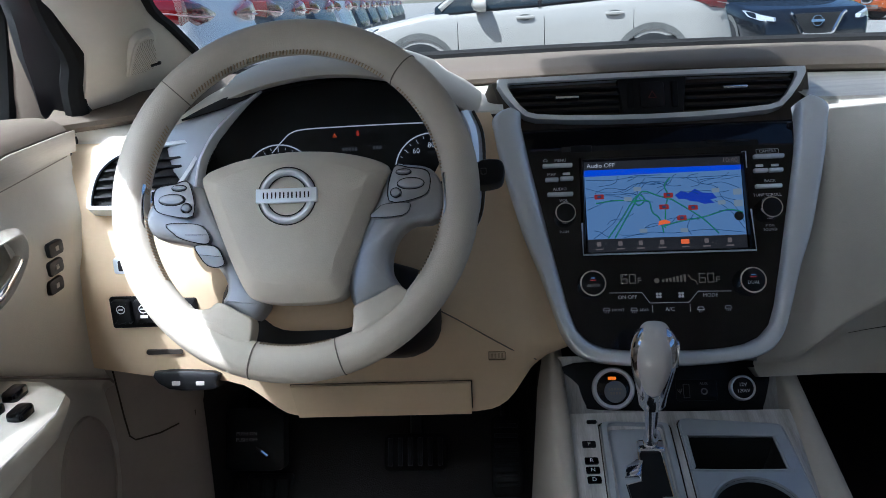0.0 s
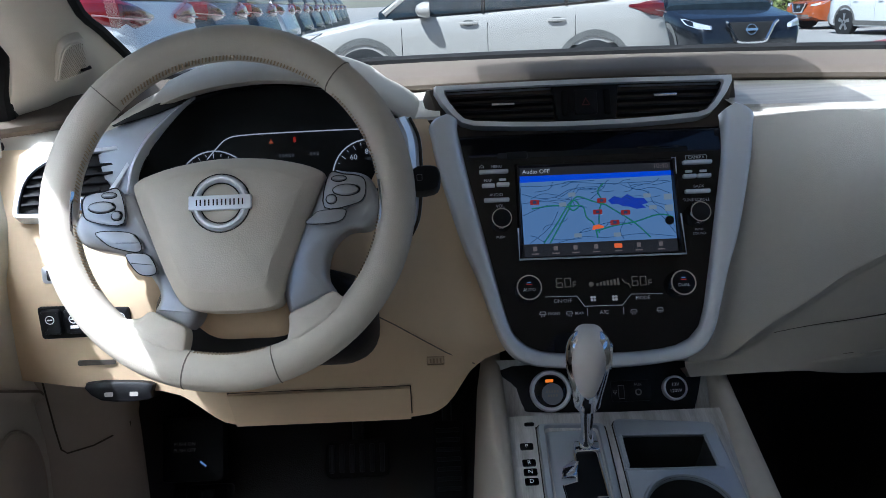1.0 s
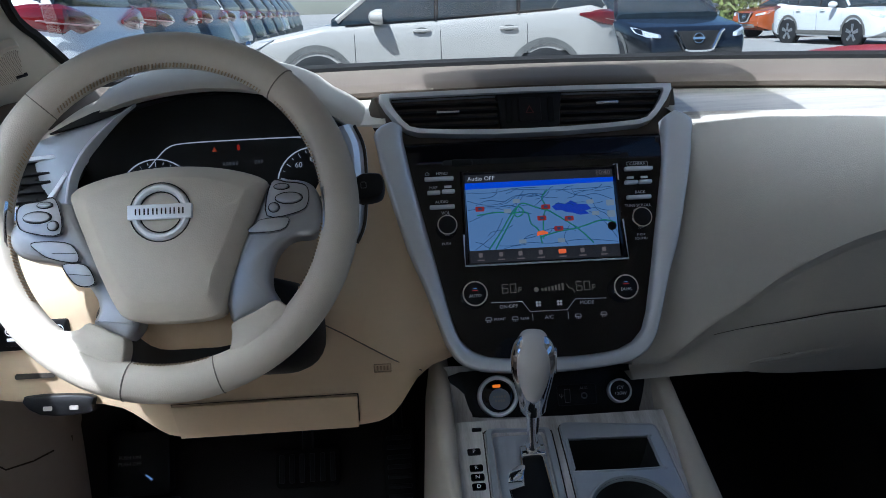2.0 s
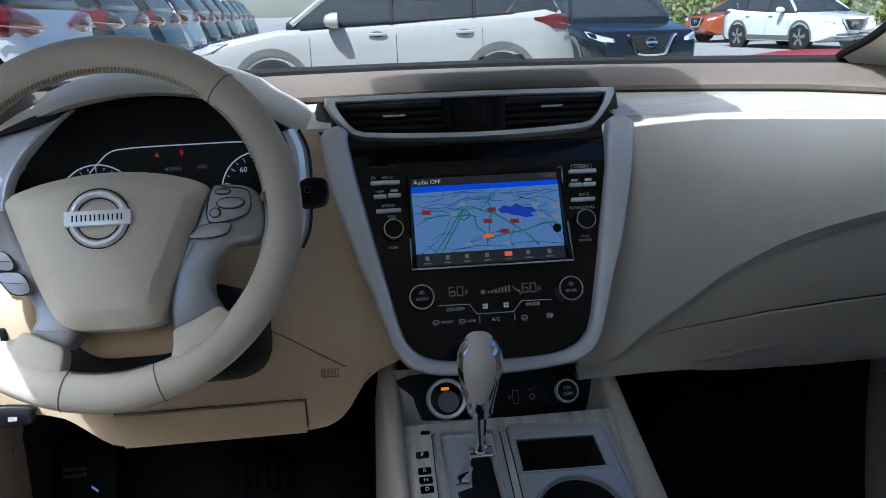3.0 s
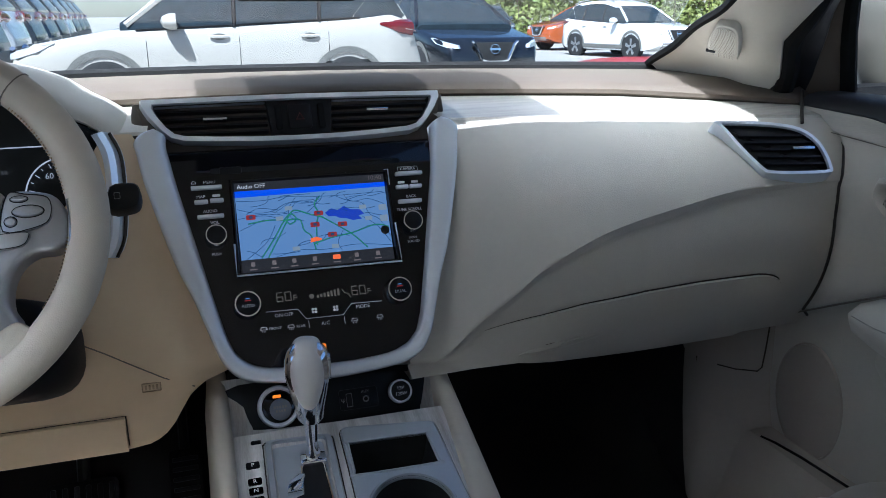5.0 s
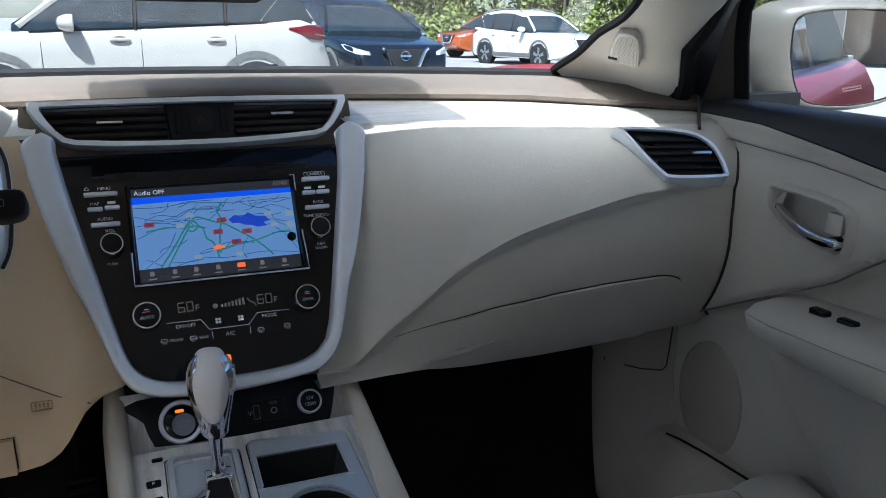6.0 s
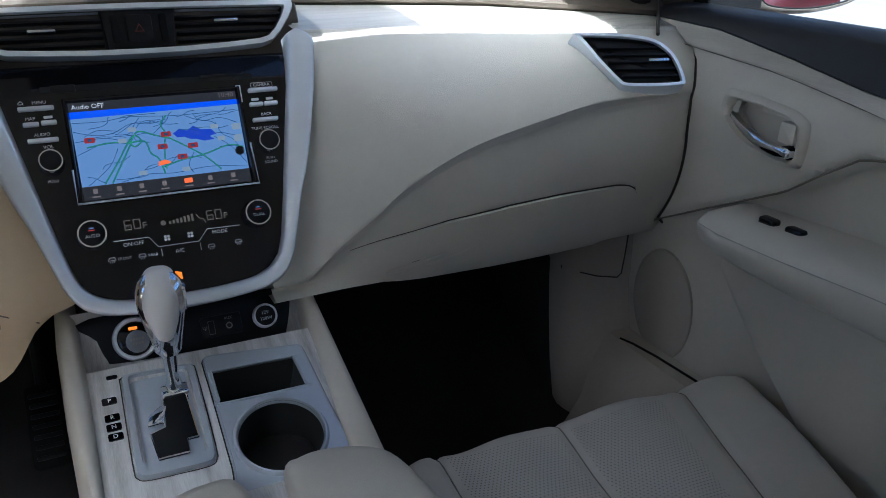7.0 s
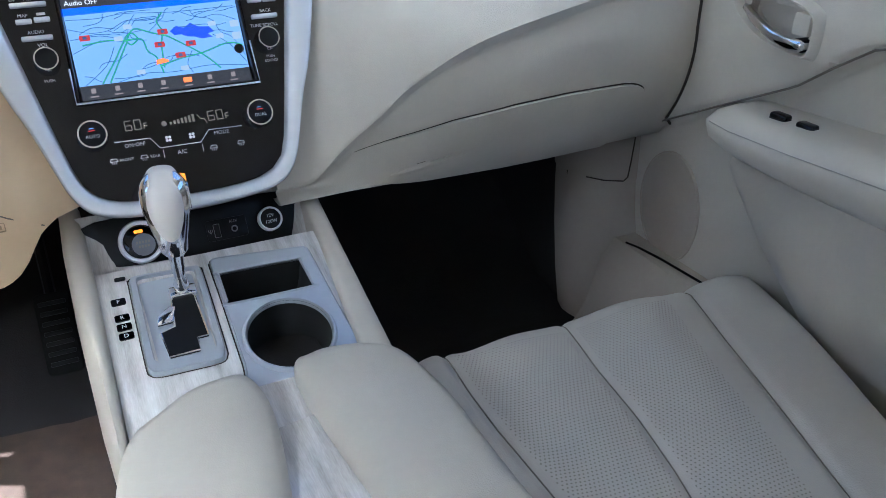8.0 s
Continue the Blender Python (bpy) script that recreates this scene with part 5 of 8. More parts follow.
LOBES = {1: [(0.0623, -0.1158), (0.0840, -0.1060), (0.1042, -0.0957), (0.1154, -0.1022), (0.1283, -0.1015), (0.1420, -0.0925), (0.1440, -0.0960), (0.133, -0.110), (0.111, -0.131), (0.082, -0.149), (0.050, -0.163), (0.0462, -0.1559), (0.0558, -0.1479), (0.0598, -0.1369), (0.0611, -0.1258)],
         -1: [(-0.0746, -0.1083), (-0.0580, -0.1170), (-0.0417, -0.1251), (-0.0398, -0.1369), (-0.0420, -0.1508), (-0.0384, -0.1620), (-0.080, -0.150), (-0.110, -0.130), (-0.133, -0.110), (-0.1390, -0.1020), (-0.1340, -0.1000), (-0.1197, -0.1092), (-0.0993, -0.1143), (-0.0849, -0.1142)]}


def spoke(side):
    o = [(p.x, p.y) for p in curved([(*p, 0) for p in SPOKES[side]], 3)]
    oc = ccw(o)
    rings = []
    for d, h in ((0.0, -0.022), (0.0, 0.001), (0.0008, 0.0040), (0.0025, 0.0065), (0.006, 0.0080)):
        rings.append([W.p(p[0], p[1], h - 0.010 * min(1, max(0, (-0.035 - p[1]) / 0.05))) for p in (inset(oc, d) if d else oc)])
    sp = part("spoke", loft(rings), M_SPOKE, wheel, "satin silver spoke", 40)
    # leather lobe where the spoke meets the rim
    lobe = [(p.x, p.y) for p in curved([(*p, 0) for p in LOBES[side]], 3)]
    part("rim_lobe", slab(W, lobe, -0.014, 0.0085, 0.0025, dome=0.004), M_WHEEL, wheel, "cream leather spoke end", 60)
    arc = [W.p((0.1545 + 0.002) * side * math.cos(radians(a)) * 1.0, 0.1545 * math.sin(radians(a)) * 1.0 - 0.006, 0.008) for a in frange(-10, 8, 8)]
    part("chrome_edge", tube(arc, 0.0028, 6), M_CHROME, sp, "chrome edge")
    # switch cluster
    cx, cy = 0.1190 * side - (0.001 if side < 0 else 0), 0.0035 - (0.008 if side < 0 else 0)
    face = curved([(cx - 0.020 * side, cy - 0.016, 0), (cx + 0.012 * side, cy - 0.013, 0), (cx + 0.021 * side, cy - 0.003, 0), (cx + 0.019 * side, cy + 0.013, 0), (cx, cy + 0.0175, 0), (cx - 0.015 * side, cy + 0.018, 0)], 4)
    pad = part("switch_pad", slab(W, [(p.x, p.y) for p in face], 0.004, 0.0142, 0.001), M_SPOKE, sp)
    part("pad_outline", tube([W.p(p.x, p.y, 0.0143) for p in face], 0.0006, 4, True), M_BLACK, sp)
    for a, b, w, h in ((cx + 0.002 * side, cy + 0.001, 0.026, 0.0105), (cx - 0.013 * side, cy - 0.008, 0.0095, 0.0085), (cx - 0.005 * side, cy + 0.013, 0.014, 0.005)):
        part("button", slab(W, circle(a, b, w / 2, 20, h / 2), 0.008, 0.0172, 0.0015), M_SPOKE, sp, "small silver switch")
        part("button_gap", tube([W.p(p[0], p[1], 0.0145) for p in circle(a, b, w / 2 + 0.0006, 20, h / 2 + 0.0006)], 0.0005, 4, True), M_BLACK, sp)
    if side > 0:
        q = curved([(0.081, -0.0285, 0), (0.112, -0.0275, 0), (0.120, -0.0190, 0), (0.117, -0.0150, 0), (0.095, -0.0160, 0), (0.088, -0.0200, 0)], 3)
        part("button", slab(W, [(p.x, p.y) for p in q], 0.006, 0.0158, 0.001), M_SPOKE, sp, "silver cruise button")
        part("button_gap", tube([W.p(p.x, p.y, 0.0145) for p in q], 0.0006, 4, True), M_BLACK, sp)
    else:
        for outline, split in (([(-0.1172, -0.0287), (-0.0974, -0.0278), (-0.0795, -0.0316), (-0.0714, -0.0445), (-0.0768, -0.0498), (-0.099, -0.0443), (-0.109, -0.0381)], [(-0.0971, -0.0397), (-0.0734, -0.0405)]),
                               ([(-0.087, -0.0518), (-0.0752, -0.0506), (-0.0634, -0.0541), (-0.0561, -0.0692), (-0.0631, -0.0736), (-0.0729, -0.0717), (-0.0805, -0.0637)], [(-0.0817, -0.0605), (-0.0593, -0.0632)])):
            cap = curved([(p[0] - 0.011, p[1], 0) for p in outline], 3)
            part("button", slab(W, [(p.x, p.y) for p in cap], 0.006, 0.0136, 0.0012), M_SPOKE, sp, "silver display button")
            bm = tube([W.p(p.x, p.y, 0.0133) for p in cap], 0.0005, 4, True)
            tube([W.p(split[0][0] - 0.011, split[0][1], 0.0137), W.p(split[1][0] - 0.012, split[1][1], 0.0137)], 0.0003, 4, bm=bm)
            part("button_gap", bm, M_BLACK, sp)
    return sp


spoke(1)
spoke(-1)

# steering column shroud and stalks
column = thing("steering_column", "cream steering column shroud with black lower cover and two stalks", "steering column", at=(-0.405, 0.95, 0.93))
rows = []
for d, w, top, low in ((-0.035, 0.062, 0.02, -0.116), (-0.055, 0.068, 0.03, -0.130), (-0.09, 0.070, 0.04, -0.137), (-0.15, 0.080, 0.045, -0.140), (-0.20, 0.085, 0.045, -0.140)):
    rows.append([W.p(a, b, d) for a, b in rrect(0.006, (top + low) / 2, w * 2, top - low, 0.045, 6)])
part("shroud", loft(rows), M_HARD, column, "", 60)
rows = []
for d, w, low in ((-0.075, 0.100, -0.150), (-0.085, 0.112, -0.162), (-0.13, 0.128, -0.165), (-0.20, 0.130, -0.160)):
    rows.append([W.p(a, b, d) for a, b in rrect(0.010, (low - 0.06) / 2, w * 2, -0.06 - low, 0.040, 6)])
part("lower_cover", loft(rows), M_BLACK, column, "black lower column cover", 60)
bm = tube([W.p(0.09, 0.0, -0.06), W.p(0.16, 0.018, -0.055), W.p(0.185, 0.024, -0.05)], [0.006, 0.0075, 0.010], 10)
st = part("wiper_stalk", bm, M_BLACK, column, "black wiper stalk")
fq = Plate(W.p(0.199, 0.026, -0.048), W.u * 0.85, W.v)
part("stalk_end", slab(fq, curved([(-0.014, -0.013), (0.010, -0.013), (0.017, -0.004), (0.016, 0.010), (0.008, 0.015), (-0.012, 0.012)], 3), -0.013, 0.012, 0.005), M_BLACK, st)
part("stalk_mark", rim_plate(fq, rrect(-0.005, 0.001, 0.006, 0.007, 0.0012), rrect(-0.005, 0.001, 0.005, 0.006, 0.001), 0.011, 0.0126, 0.3), M_GREYPRINT, st)
bm = tube([W.p(-0.09, 0.005, -0.06), W.p(-0.15, 0.012, -0.055), W.p(-0.172, 0.014, -0.052)], [0.006, 0.0075, 0.0085], 10)
st = part("indicator_stalk", bm, M_BLACK, column, "black indicator stalk")
fq = Plate(W.p(-0.165, 0.014, -0.050), W.u, W.v)
part("stalk_end", slab(fq, rrect(0, 0, 0.028, 0.020, 0.004), -0.010, 0.010, 0.003), M_CHROME, st, "silver stalk end with light symbols")
bm = bmesh.new()
for k in range(3):
    box(fq, -0.008 + 0.008 * k, 0, 0.004, 0.010, 0.009, 0.0106, bm=bm)
part("stalk_mark", bm, M_BLACK, st)

# ---- centre console ----
C = Plate((0, 0.90, 0.74), (1, 0, 0), (0, 1, 0.34))
console = thing("centre_console", "pale grained centre console with cream padded sides and cup holder", "centre console", at=(0, 0.7, 0.42))
# side pads
for side, lo, hi in ((-1, -0.1445, -0.121), (1, 0.140, 0.162)):
    rings = []
    for v in frange(-0.34, 0.125, 16):
        wide = 1.0 + (0.35 if v < -0.2 else 0.0) * min(1, (-v - 0.2) / 0.1) if v < -0.2 else 1.0
        up = 0.012 + 0.010 * max(0, (v - 0.06) / 0.06)
        xi = (0.121 + 0.004 * max(0, -v / 0.2) if side < 0 else 0.139 - 0.012 * max(0, -v / 0.17))
        xo = (0.1450 - 0.012 * max(0, -v / 0.2) if side < 0 else 0.1625)
        prof = [(xi, -0.06), (xi, up * 0.35), (xi + 0.003, up * 0.8), (xi + 0.008, up), ((xi + xo) / 2 + 0.004, up), (xo - 0.003, up * 0.75), (xo, up * 0.2), (xo + 0.006, -0.06), (xo + 0.012, -0.30), (xi, -0.30)]
        rings.append([C.p(a * side, v, b) for a, b in prof])
    part("side_pad", loft(rings), M_LEATHER, console, "cream padded side", 60)
# grained top panel with the openings left free
TRAY = curved([(0.0052, -0.004, 0), (0.0060, 0.0035, 0), (0.0125, 0.0085, 0), (0.040, 0.0060, 0), (0.080, 0.0015, 0), (0.112, -0.0020, 0), (0.1185, -0.0045, 0), (0.1205, -0.011, 0), (0.1225, -0.05, 0), (0.1250, -0.10, 0), (0.1285, -0.15, 0), (0.1300, -0.182, 0), (0.09, -0.184, 0), (0.04, -0.184, 0), (0.0040, -0.182, 0), (0.0040, -0.15, 0), (0.0046, -0.10, 0), (0.0052, -0.05, 0)][::-1], 4)
part("top_panel", holed(C, [(-0.124, -0.26), (0.132, -0.26), (0.140, 0.024), (-0.121, 0.024)], [[(p.x * 0.985 + 0.001, p.y * 0.985 - 0.001) for p in TRAY], rrect(-0.0485, -0.064, 0.060, 0.124, 0.006)], -0.008, -0.0015), M_MARBLE, console, "pale grained glossy trim")
# front switch panel, leaning
FP = Plate((0, 0.955, 0.74), (1, 0, 0), (0, 0.6, 1))
part("riser", slab(FP, [(-0.125, -0.03), (0.142, -0.03), (0.148, 0.06), (-0.130, 0.062)], -0.05, -0.004, 0.002), M_MARBLE, console, "pale grained trim")
panel = part("switch_panel", slab(FP, [(p.x, p.y) for p in curved([(-0.1085, 0.053, 0), (0.132, 0.049, 0), (0.131, 0.030, 0), (0.1195, -0.006, 0), (0.108, -0.0115, 0), (0.0, -0.0090, 0), (-0.085, -0.0055, 0), (-0.0965, 0.001, 0), (-0.104, 0.025, 0)], 4)], -0.02, 0.0, 0.001), M_BLACK, console, "black socket panel")
st = FP.moved(-0.0620, 0.0195)
start = part("start_button", lathe(st, [(0.0262, -0.002), (0.0262, 0.006), (0.0245, 0.009), (0.0212, 0.0085), (0.0205, 0.004)], 36), M_BRIGHT, panel, "chrome-ringed start button")
part("button_face", lathe(st, [(0.0205, 0.0), (0.0205, 0.004), (0.019, 0.0048), (0.0001, 0.005)], 32), M_GLOSS, start)
part("button_disc", lathe(st.moved(0.002, -0.004, 0.0048), [(0.0135, 0), (0.0135, 0.001), (0.0001, 0.0014)], 28), material("grey_button", (0.22, 0.23, 0.26), 0.4), start, "grey centre disc")
part("start_light", slab(st, rrect(-0.001, 0.0125, 0.010, 0.0038, 0.0008), 0.0048, 0.0060), M_LAMPAMBER, start, "small orange light")
bm = bmesh.new()
for k in range(5):
    box(st, -0.005 + 0.0034 * k, -0.001, 0.0022, 0.003, 0.0055, 0.0066, bm=bm)
for k in range(4):
    box(st, -0.003 + 0.0034 * k, -0.006, 0.0022, 0.003, 0.0055, 0.0066, bm=bm)
part("button_lettering", bm, M_GREYPRINT, start)
sk = FP.moved(0.0945, 0.0165)
sock = part("power_socket", lathe(sk, [(0.0155, -0.002), (0.0155, 0.008), (0.0145, 0.010), (0.0128, 0.0098), (0.0124, 0.004)], 32, caps=False), M_BRIGHT, panel, "chrome-ringed power socket")
part("socket_cap", lathe(sk, [(0.0129, 0.0), (0.0129, 0.0085), (0.0001, 0.009)], 28), M_BLACK, sock)
lettering(sk, "12V", 0, 0.0038, 0.0062, M_WHITEPRINT, sock, "socket_lettering", 0.0094)
lettering(sk, "120W", 0, -0.0038, 0.0062, M_WHITEPRINT, sock, "socket_lettering", 0.0094)
ux = FP.moved(0.040, 0.0155)
usb = part("usb_socket", slab(ux, rrect(0, 0, 0.050, 0.026, 0.003), 0, 0.002, 0.0008), M_BLACK, panel)
part("socket_slot", slab(ux, rrect(-0.0125, -0.001, 0.0065, 0.016, 0.001), 0.0015, 0.0026), M_VOID, usb)
part("socket_mark", rim_plate(ux, rrect(-0.0125, -0.001, 0.0078, 0.0172, 0.001), rrect(-0.0125, -0.001, 0.0066, 0.016, 0.001), 0.0015, 0.0028, 0.3), M_GREYPRINT, usb)
part("aux_jack", rim_plate(ux, circle(0.009, -0.002, 0.0042, 20), circle(0.009, -0.002, 0.0026, 20), 0.0015, 0.0032, 0.3), M_GREYPRINT, usb)
lettering(ux, "AUX", 0.009, 0.0075, 0.0050, M_GREYPRINT, usb, "socket_lettering", 0.0024)
lettering(ux, "Ψ", -0.0205, -0.0015, 0.0075, M_GREYPRINT, usb, "socket_lettering", 0.0024)

# gear selector
gear = thing("gear_selector", "chrome and silver gear lever standing in a satin silver gate", "gear lever", at=C.p(-0.045, -0.06, 0))
GATE = curved([(-0.0868, -0.004, 0), (-0.0862, 0.0020, 0), (-0.0800, 0.0060, 0), (-0.0460, 0.0048, 0), (-0.0140, 0.0030, 0), (-0.0085, 0.0, 0), (-0.0075, -0.006, 0), (-0.0080, -0.05, 0), (-0.0090, -0.10, 0), (-0.0098, -0.124, 0), (-0.0112, -0.132, 0), (-0.0185, -0.1385, 0), (-0.050, -0.1380, 0), (-0.0800, -0.1365, 0), (-0.0885, -0.132, 0), (-0.0902, -0.124, 0), (-0.0896, -0.09, 0), (-0.0884, -0.05, 0)][::-1], 4)
part("gate_plate", rim_plate(C, [(p.x, p.y) for p in GATE], [(-0.0482 + (p.x + 0.0485) * 0.80, -0.0595 + (p.y + 0.066) * 0.87) for p in GATE], -0.004, 0.0040, 0.12), M_GATE, gear, "satin silver gate surround")
part("plate_gap", tube([C.p(p.x, p.y, -0.0008) for p in inset(ccw([(q.x, q.y) for q in GATE]), -0.0018)], 0.0007, 4, True), M_SEAM, gear)
part("gate_floor", slab(C, rrect(-0.0485, -0.064, 0.068, 0.132, 0.006), -0.012, -0.0020), M_GATE, gear)
gate = [(-0.0480, -0.024), (-0.0235, -0.024), (-0.0215, -0.100), (-0.0335, -0.100), (-0.0345, -0.117), (-0.0660, -0.117), (-0.0690, -0.083), (-0.0530, -0.078), (-0.0500, -0.052)]
part("gate_boot", slab(C, gate, -0.006, 0.0006), M_BLACK, gear, "dark gate boot")
part("gate_edge", tube([C.p(a, b, 0.0014) for a, b in gate], 0.0011, 5, True), M_CHROME, gear, "chrome gate edge")
part("detent", slab(C, [(-0.0700, -0.075), (-0.0530, -0.073), (-0.0470, -0.053), (-0.0540, -0.0515), (-0.0670, -0.061)], -0.001, 0.0055, 0.001), M_CHROME, gear, "chrome detent tongue")
# lever
base = C.p(-0.0340, -0.030, 0.0)
top = Vector((-0.0385, 0.846, 0.892))
ax = (top - base).normalized()
LV = Plate(base, (1, -0.17, 0), ax)


def slope(v, n):
    """The head of the knob leans towards the driver."""
    return v - 0.48 * n * min(1.0, max(0.0, (v - 0.09) / 0.07))


shaft = part("lever_shaft", loft([[base + ax * d + Vector((1, 0, 0)) * (w * math.cos(q)) + LV.n * (w * 0.8 * math.sin(q)) for q in [2 * math.pi * j / 12 for j in range(12)]] for d, w in ((-0.02, 0.009), (0.012, 0.009), (0.022, 0.0065), (0.055, 0.0085), (0.075, 0.011))]), M_CHROME, gear, "chrome lever shaft")
part("shaft_collar", slab(C, rrect(-0.0345, -0.033, 0.030, 0.016, 0.003), 0.0, 0.007, 0.002), M_CHROME, gear, "chrome collar")
length = (top - base).length
rows = []
for s, w, d in ((0.060, 0.010, 0.010), (0.066, 0.014, 0.012), (0.085, 0.0165, 0.014), (0.105, 0.0205, 0.0165), (0.125, 0.0235, 0.019), (0.140, 0.0245, 0.020), (0.152, 0.0235, 0.019), (0.160, 0.0200, 0.016), (0.165, 0.0135, 0.011), (0.167, 0.004, 0.004)):
    w, d = w * 1.04, d * 0.86
    rows.append([base + ax * slope(s * 0.928, d * math.copysign(abs(math.sin(q)) ** 0.85, math.sin(q))) + LV.u * (w * math.copysign(abs(math.cos(q)) ** 0.75, math.cos(q))) + LV.n * (d * math.copysign(abs(math.sin(q)) ** 0.85, math.sin(q))) for q in [2 * math.pi * j / 24 for j in range(24)]])
kn = part("knob", loft(rows), M_CHROME, gear, "rounded chrome lever knob", 60)
teardrop = curved([(0.0, 0.088), (0.009, 0.092), (0.0155, 0.112), (0.0205, 0.132), (0.0200, 0.149), (0.013, 0.161), (0.0, 0.1655), (-0.013, 0.161), (-0.0200, 0.149), (-0.0205, 0.132), (-0.0155, 0.112), (-0.009, 0.092)], 4)
path = []
for p in [Vector((v[0], v[1], 0)) for v in [(q.x, q.y) for q in teardrop]]:
    w = table(p.y, ((0.06, 0.010), (0.085, 0.0165), (0.105, 0.0205), (0.125, 0.0235), (0.140, 0.0245), (0.152, 0.0235), (0.160, 0.020), (0.165, 0.0135)))
    d = table(p.y, ((0.06, 0.010), (0.085, 0.014), (0.105, 0.0165), (0.125, 0.019), (0.140, 0.020), (0.152, 0.019), (0.160, 0.016), (0.165, 0.011)))
    d *= 1.08
    hn = d * max(0.15, 1 - abs(p.x / w) ** 2.3) ** 0.45 + 0.0005
    path.append(LV.p(p.x * 1.06, slope(p.y * 0.928, hn), hn))
rows = []
for sv, w, d in ((0.086, 0.006, 0.012), (0.090, 0.0105, 0.0150), (0.098, 0.0145, 0.0165), (0.112, 0.0185, 0.0185), (0.125, 0.0210, 0.0205), (0.140, 0.0222, 0.0215), (0.152, 0.0213, 0.0205), (0.160, 0.0182, 0.0175), (0.1655, 0.0125, 0.0120), (0.1685, 0.004, 0.004)):
    ring = []
    for q in [2 * math.pi * j / 24 for j in range(24)]:
        a, h = w * 0.92 * math.copysign(abs(math.cos(q)) ** 0.70, math.cos(q)), d * 1.10 * math.copysign(abs(math.sin(q)) ** 0.85, math.sin(q))
        ring.append(base + ax * slope(sv * 0.931, h) + LV.u * a + LV.n * h)
    rows.append(ring)
part("knob_inlay", loft(rows), material("pearl_silver_inlay", (0.66, 0.63, 0.60), 0.42, 0.15, spread=0.02, scale=12), kn, "pearly satin silver inlay", 60)
part("knob_button", slab(Plate(LV.p(0.0225, 0.128, 0.0), LV.n * -1, LV.v), rrect(0, 0, 0.014, 0.030, 0.005), -0.002, 0.003, 0.001), M_CHROME, kn, "chrome release button")
# selector letters
for k, (v, txt) in enumerate(((-0.0241, "P"), (-0.0479, "R"), (-0.0610, "N"), (-0.0741, "D"))):
    w = part("position_window", slab(C, rrect(-0.1028, v, 0.0155, 0.0092, 0.002), -0.002, 0.0002), M_GLOSS, gear, "black gear position window")
    lettering(C, txt, -0.1028, v, 0.0072, M_WHITEPRINT, w, "position_letter", 0.0006)
part("lock_button", slab(C, rrect(-0.0957, 0.0095, 0.012, 0.0042, 0.002), -0.002, 0.0008), M_BLACK, gear)

# storage tray and cup holder
tray = thing("cup_holder", "satin silver storage tray and cup holder insert in the console", "cup holder", at=C.p(0.06, -0.09, 0))
opening = curved([(0.0105, -0.0150, 0), (0.1040, -0.0185, 0), (0.1065, -0.022, 0), (0.1092, -0.064, 0), (0.1080, -0.0678, 0), (0.0100, -0.0655, 0), (0.0085, -0.060, 0), (0.0090, -0.018, 0)], 4)
cup = C.moved(0.0615, -0.1275)
part("plate", holed(C, TRAY, [opening, circle(0.0615, -0.1275, 0.049, 48)], -0.003, 0.0022), M_GATE, tray, "satin silver plate")
part("plate_rim", tube([C.p(p.x, p.y, 0.0014) for p in TRAY], 0.0016, 5, True), M_GATE, tray)
part("plate_gap", tube([C.p(p.x, p.y, -0.0010) for p in inset(ccw([(q.x, q.y) for q in TRAY]), -0.0022)], 0.0008, 4, True), M_SEAM, tray)
part("tray_well", loft([[C.p(p.x, p.y, 0.0022) for p in opening], [C.p(p.x, p.y, -0.03) for p in opening], [C.p(0.059 + (p.x - 0.059) * 0.92, -0.041 + (p.y + 0.041) * 0.88, -0.055) for p in opening], [C.p(0.059 + (p.x - 0.059) * 0.1, -0.041 + (p.y + 0.041) * 0.1, -0.056) for p in opening]], True, False), M_VOID, tray, "dark storage well")
part("tray_lip", tube([C.p(p.x, p.y, 0.002) for p in opening], 0.0018, 5, True), M_GATE, tray)
part("cup_rim", rim_plate(cup, circle(0, 0, 0.0525, 48), circle(0, 0, 0.0465, 48), 0.0, 0.0075, 0.35), M_GATE, tray, "satin silver cup ring")
part("cup_well", loft([[cup.p(r * math.cos(q), r * math.sin(q), h) for q in [2 * math.pi * k / 40 for k in range(40)]] for r, h in ((0.0470, 0.0050), (0.0465, -0.01), (0.043, -0.07), (0.001, -0.071))], True, False), M_VOID, tray, "dark cup well")

# padded armrest lids
arm = thing("armrest", "cream padded leather armrest with split lids", "armrest", at=(0.03, 0.45, 0.45))


def lid(points, name):
    """A padded lid: outline from above, swollen top."""
    pts = curved([(*p, 0) for p in points], 5)
    c = sum((Vector((p.x, p.y)) for p in pts), Vector((0, 0))) / len(pts)
    rows = []
    for k, z in ((0.98, -0.20), (1.0, -0.03), (1.0, -0.012), (0.985, -0.004), (0.95, 0.003), (0.85, 0.008), (0.6, 0.011), (0.3, 0.012)):
        rows.append([(c.x + (p.x - c.x) * k, c.y + (p.y - c.y) * k, 0.700 + z + 0.16 * (c.y + (p.y - c.y) * k - 0.62) * (1 if c.y + (p.y - c.y) * k < 0.62 else 0.3)) for p in pts])
    part(name, loft(rows), M_LEATHER, arm, "cream padded lid", 70)


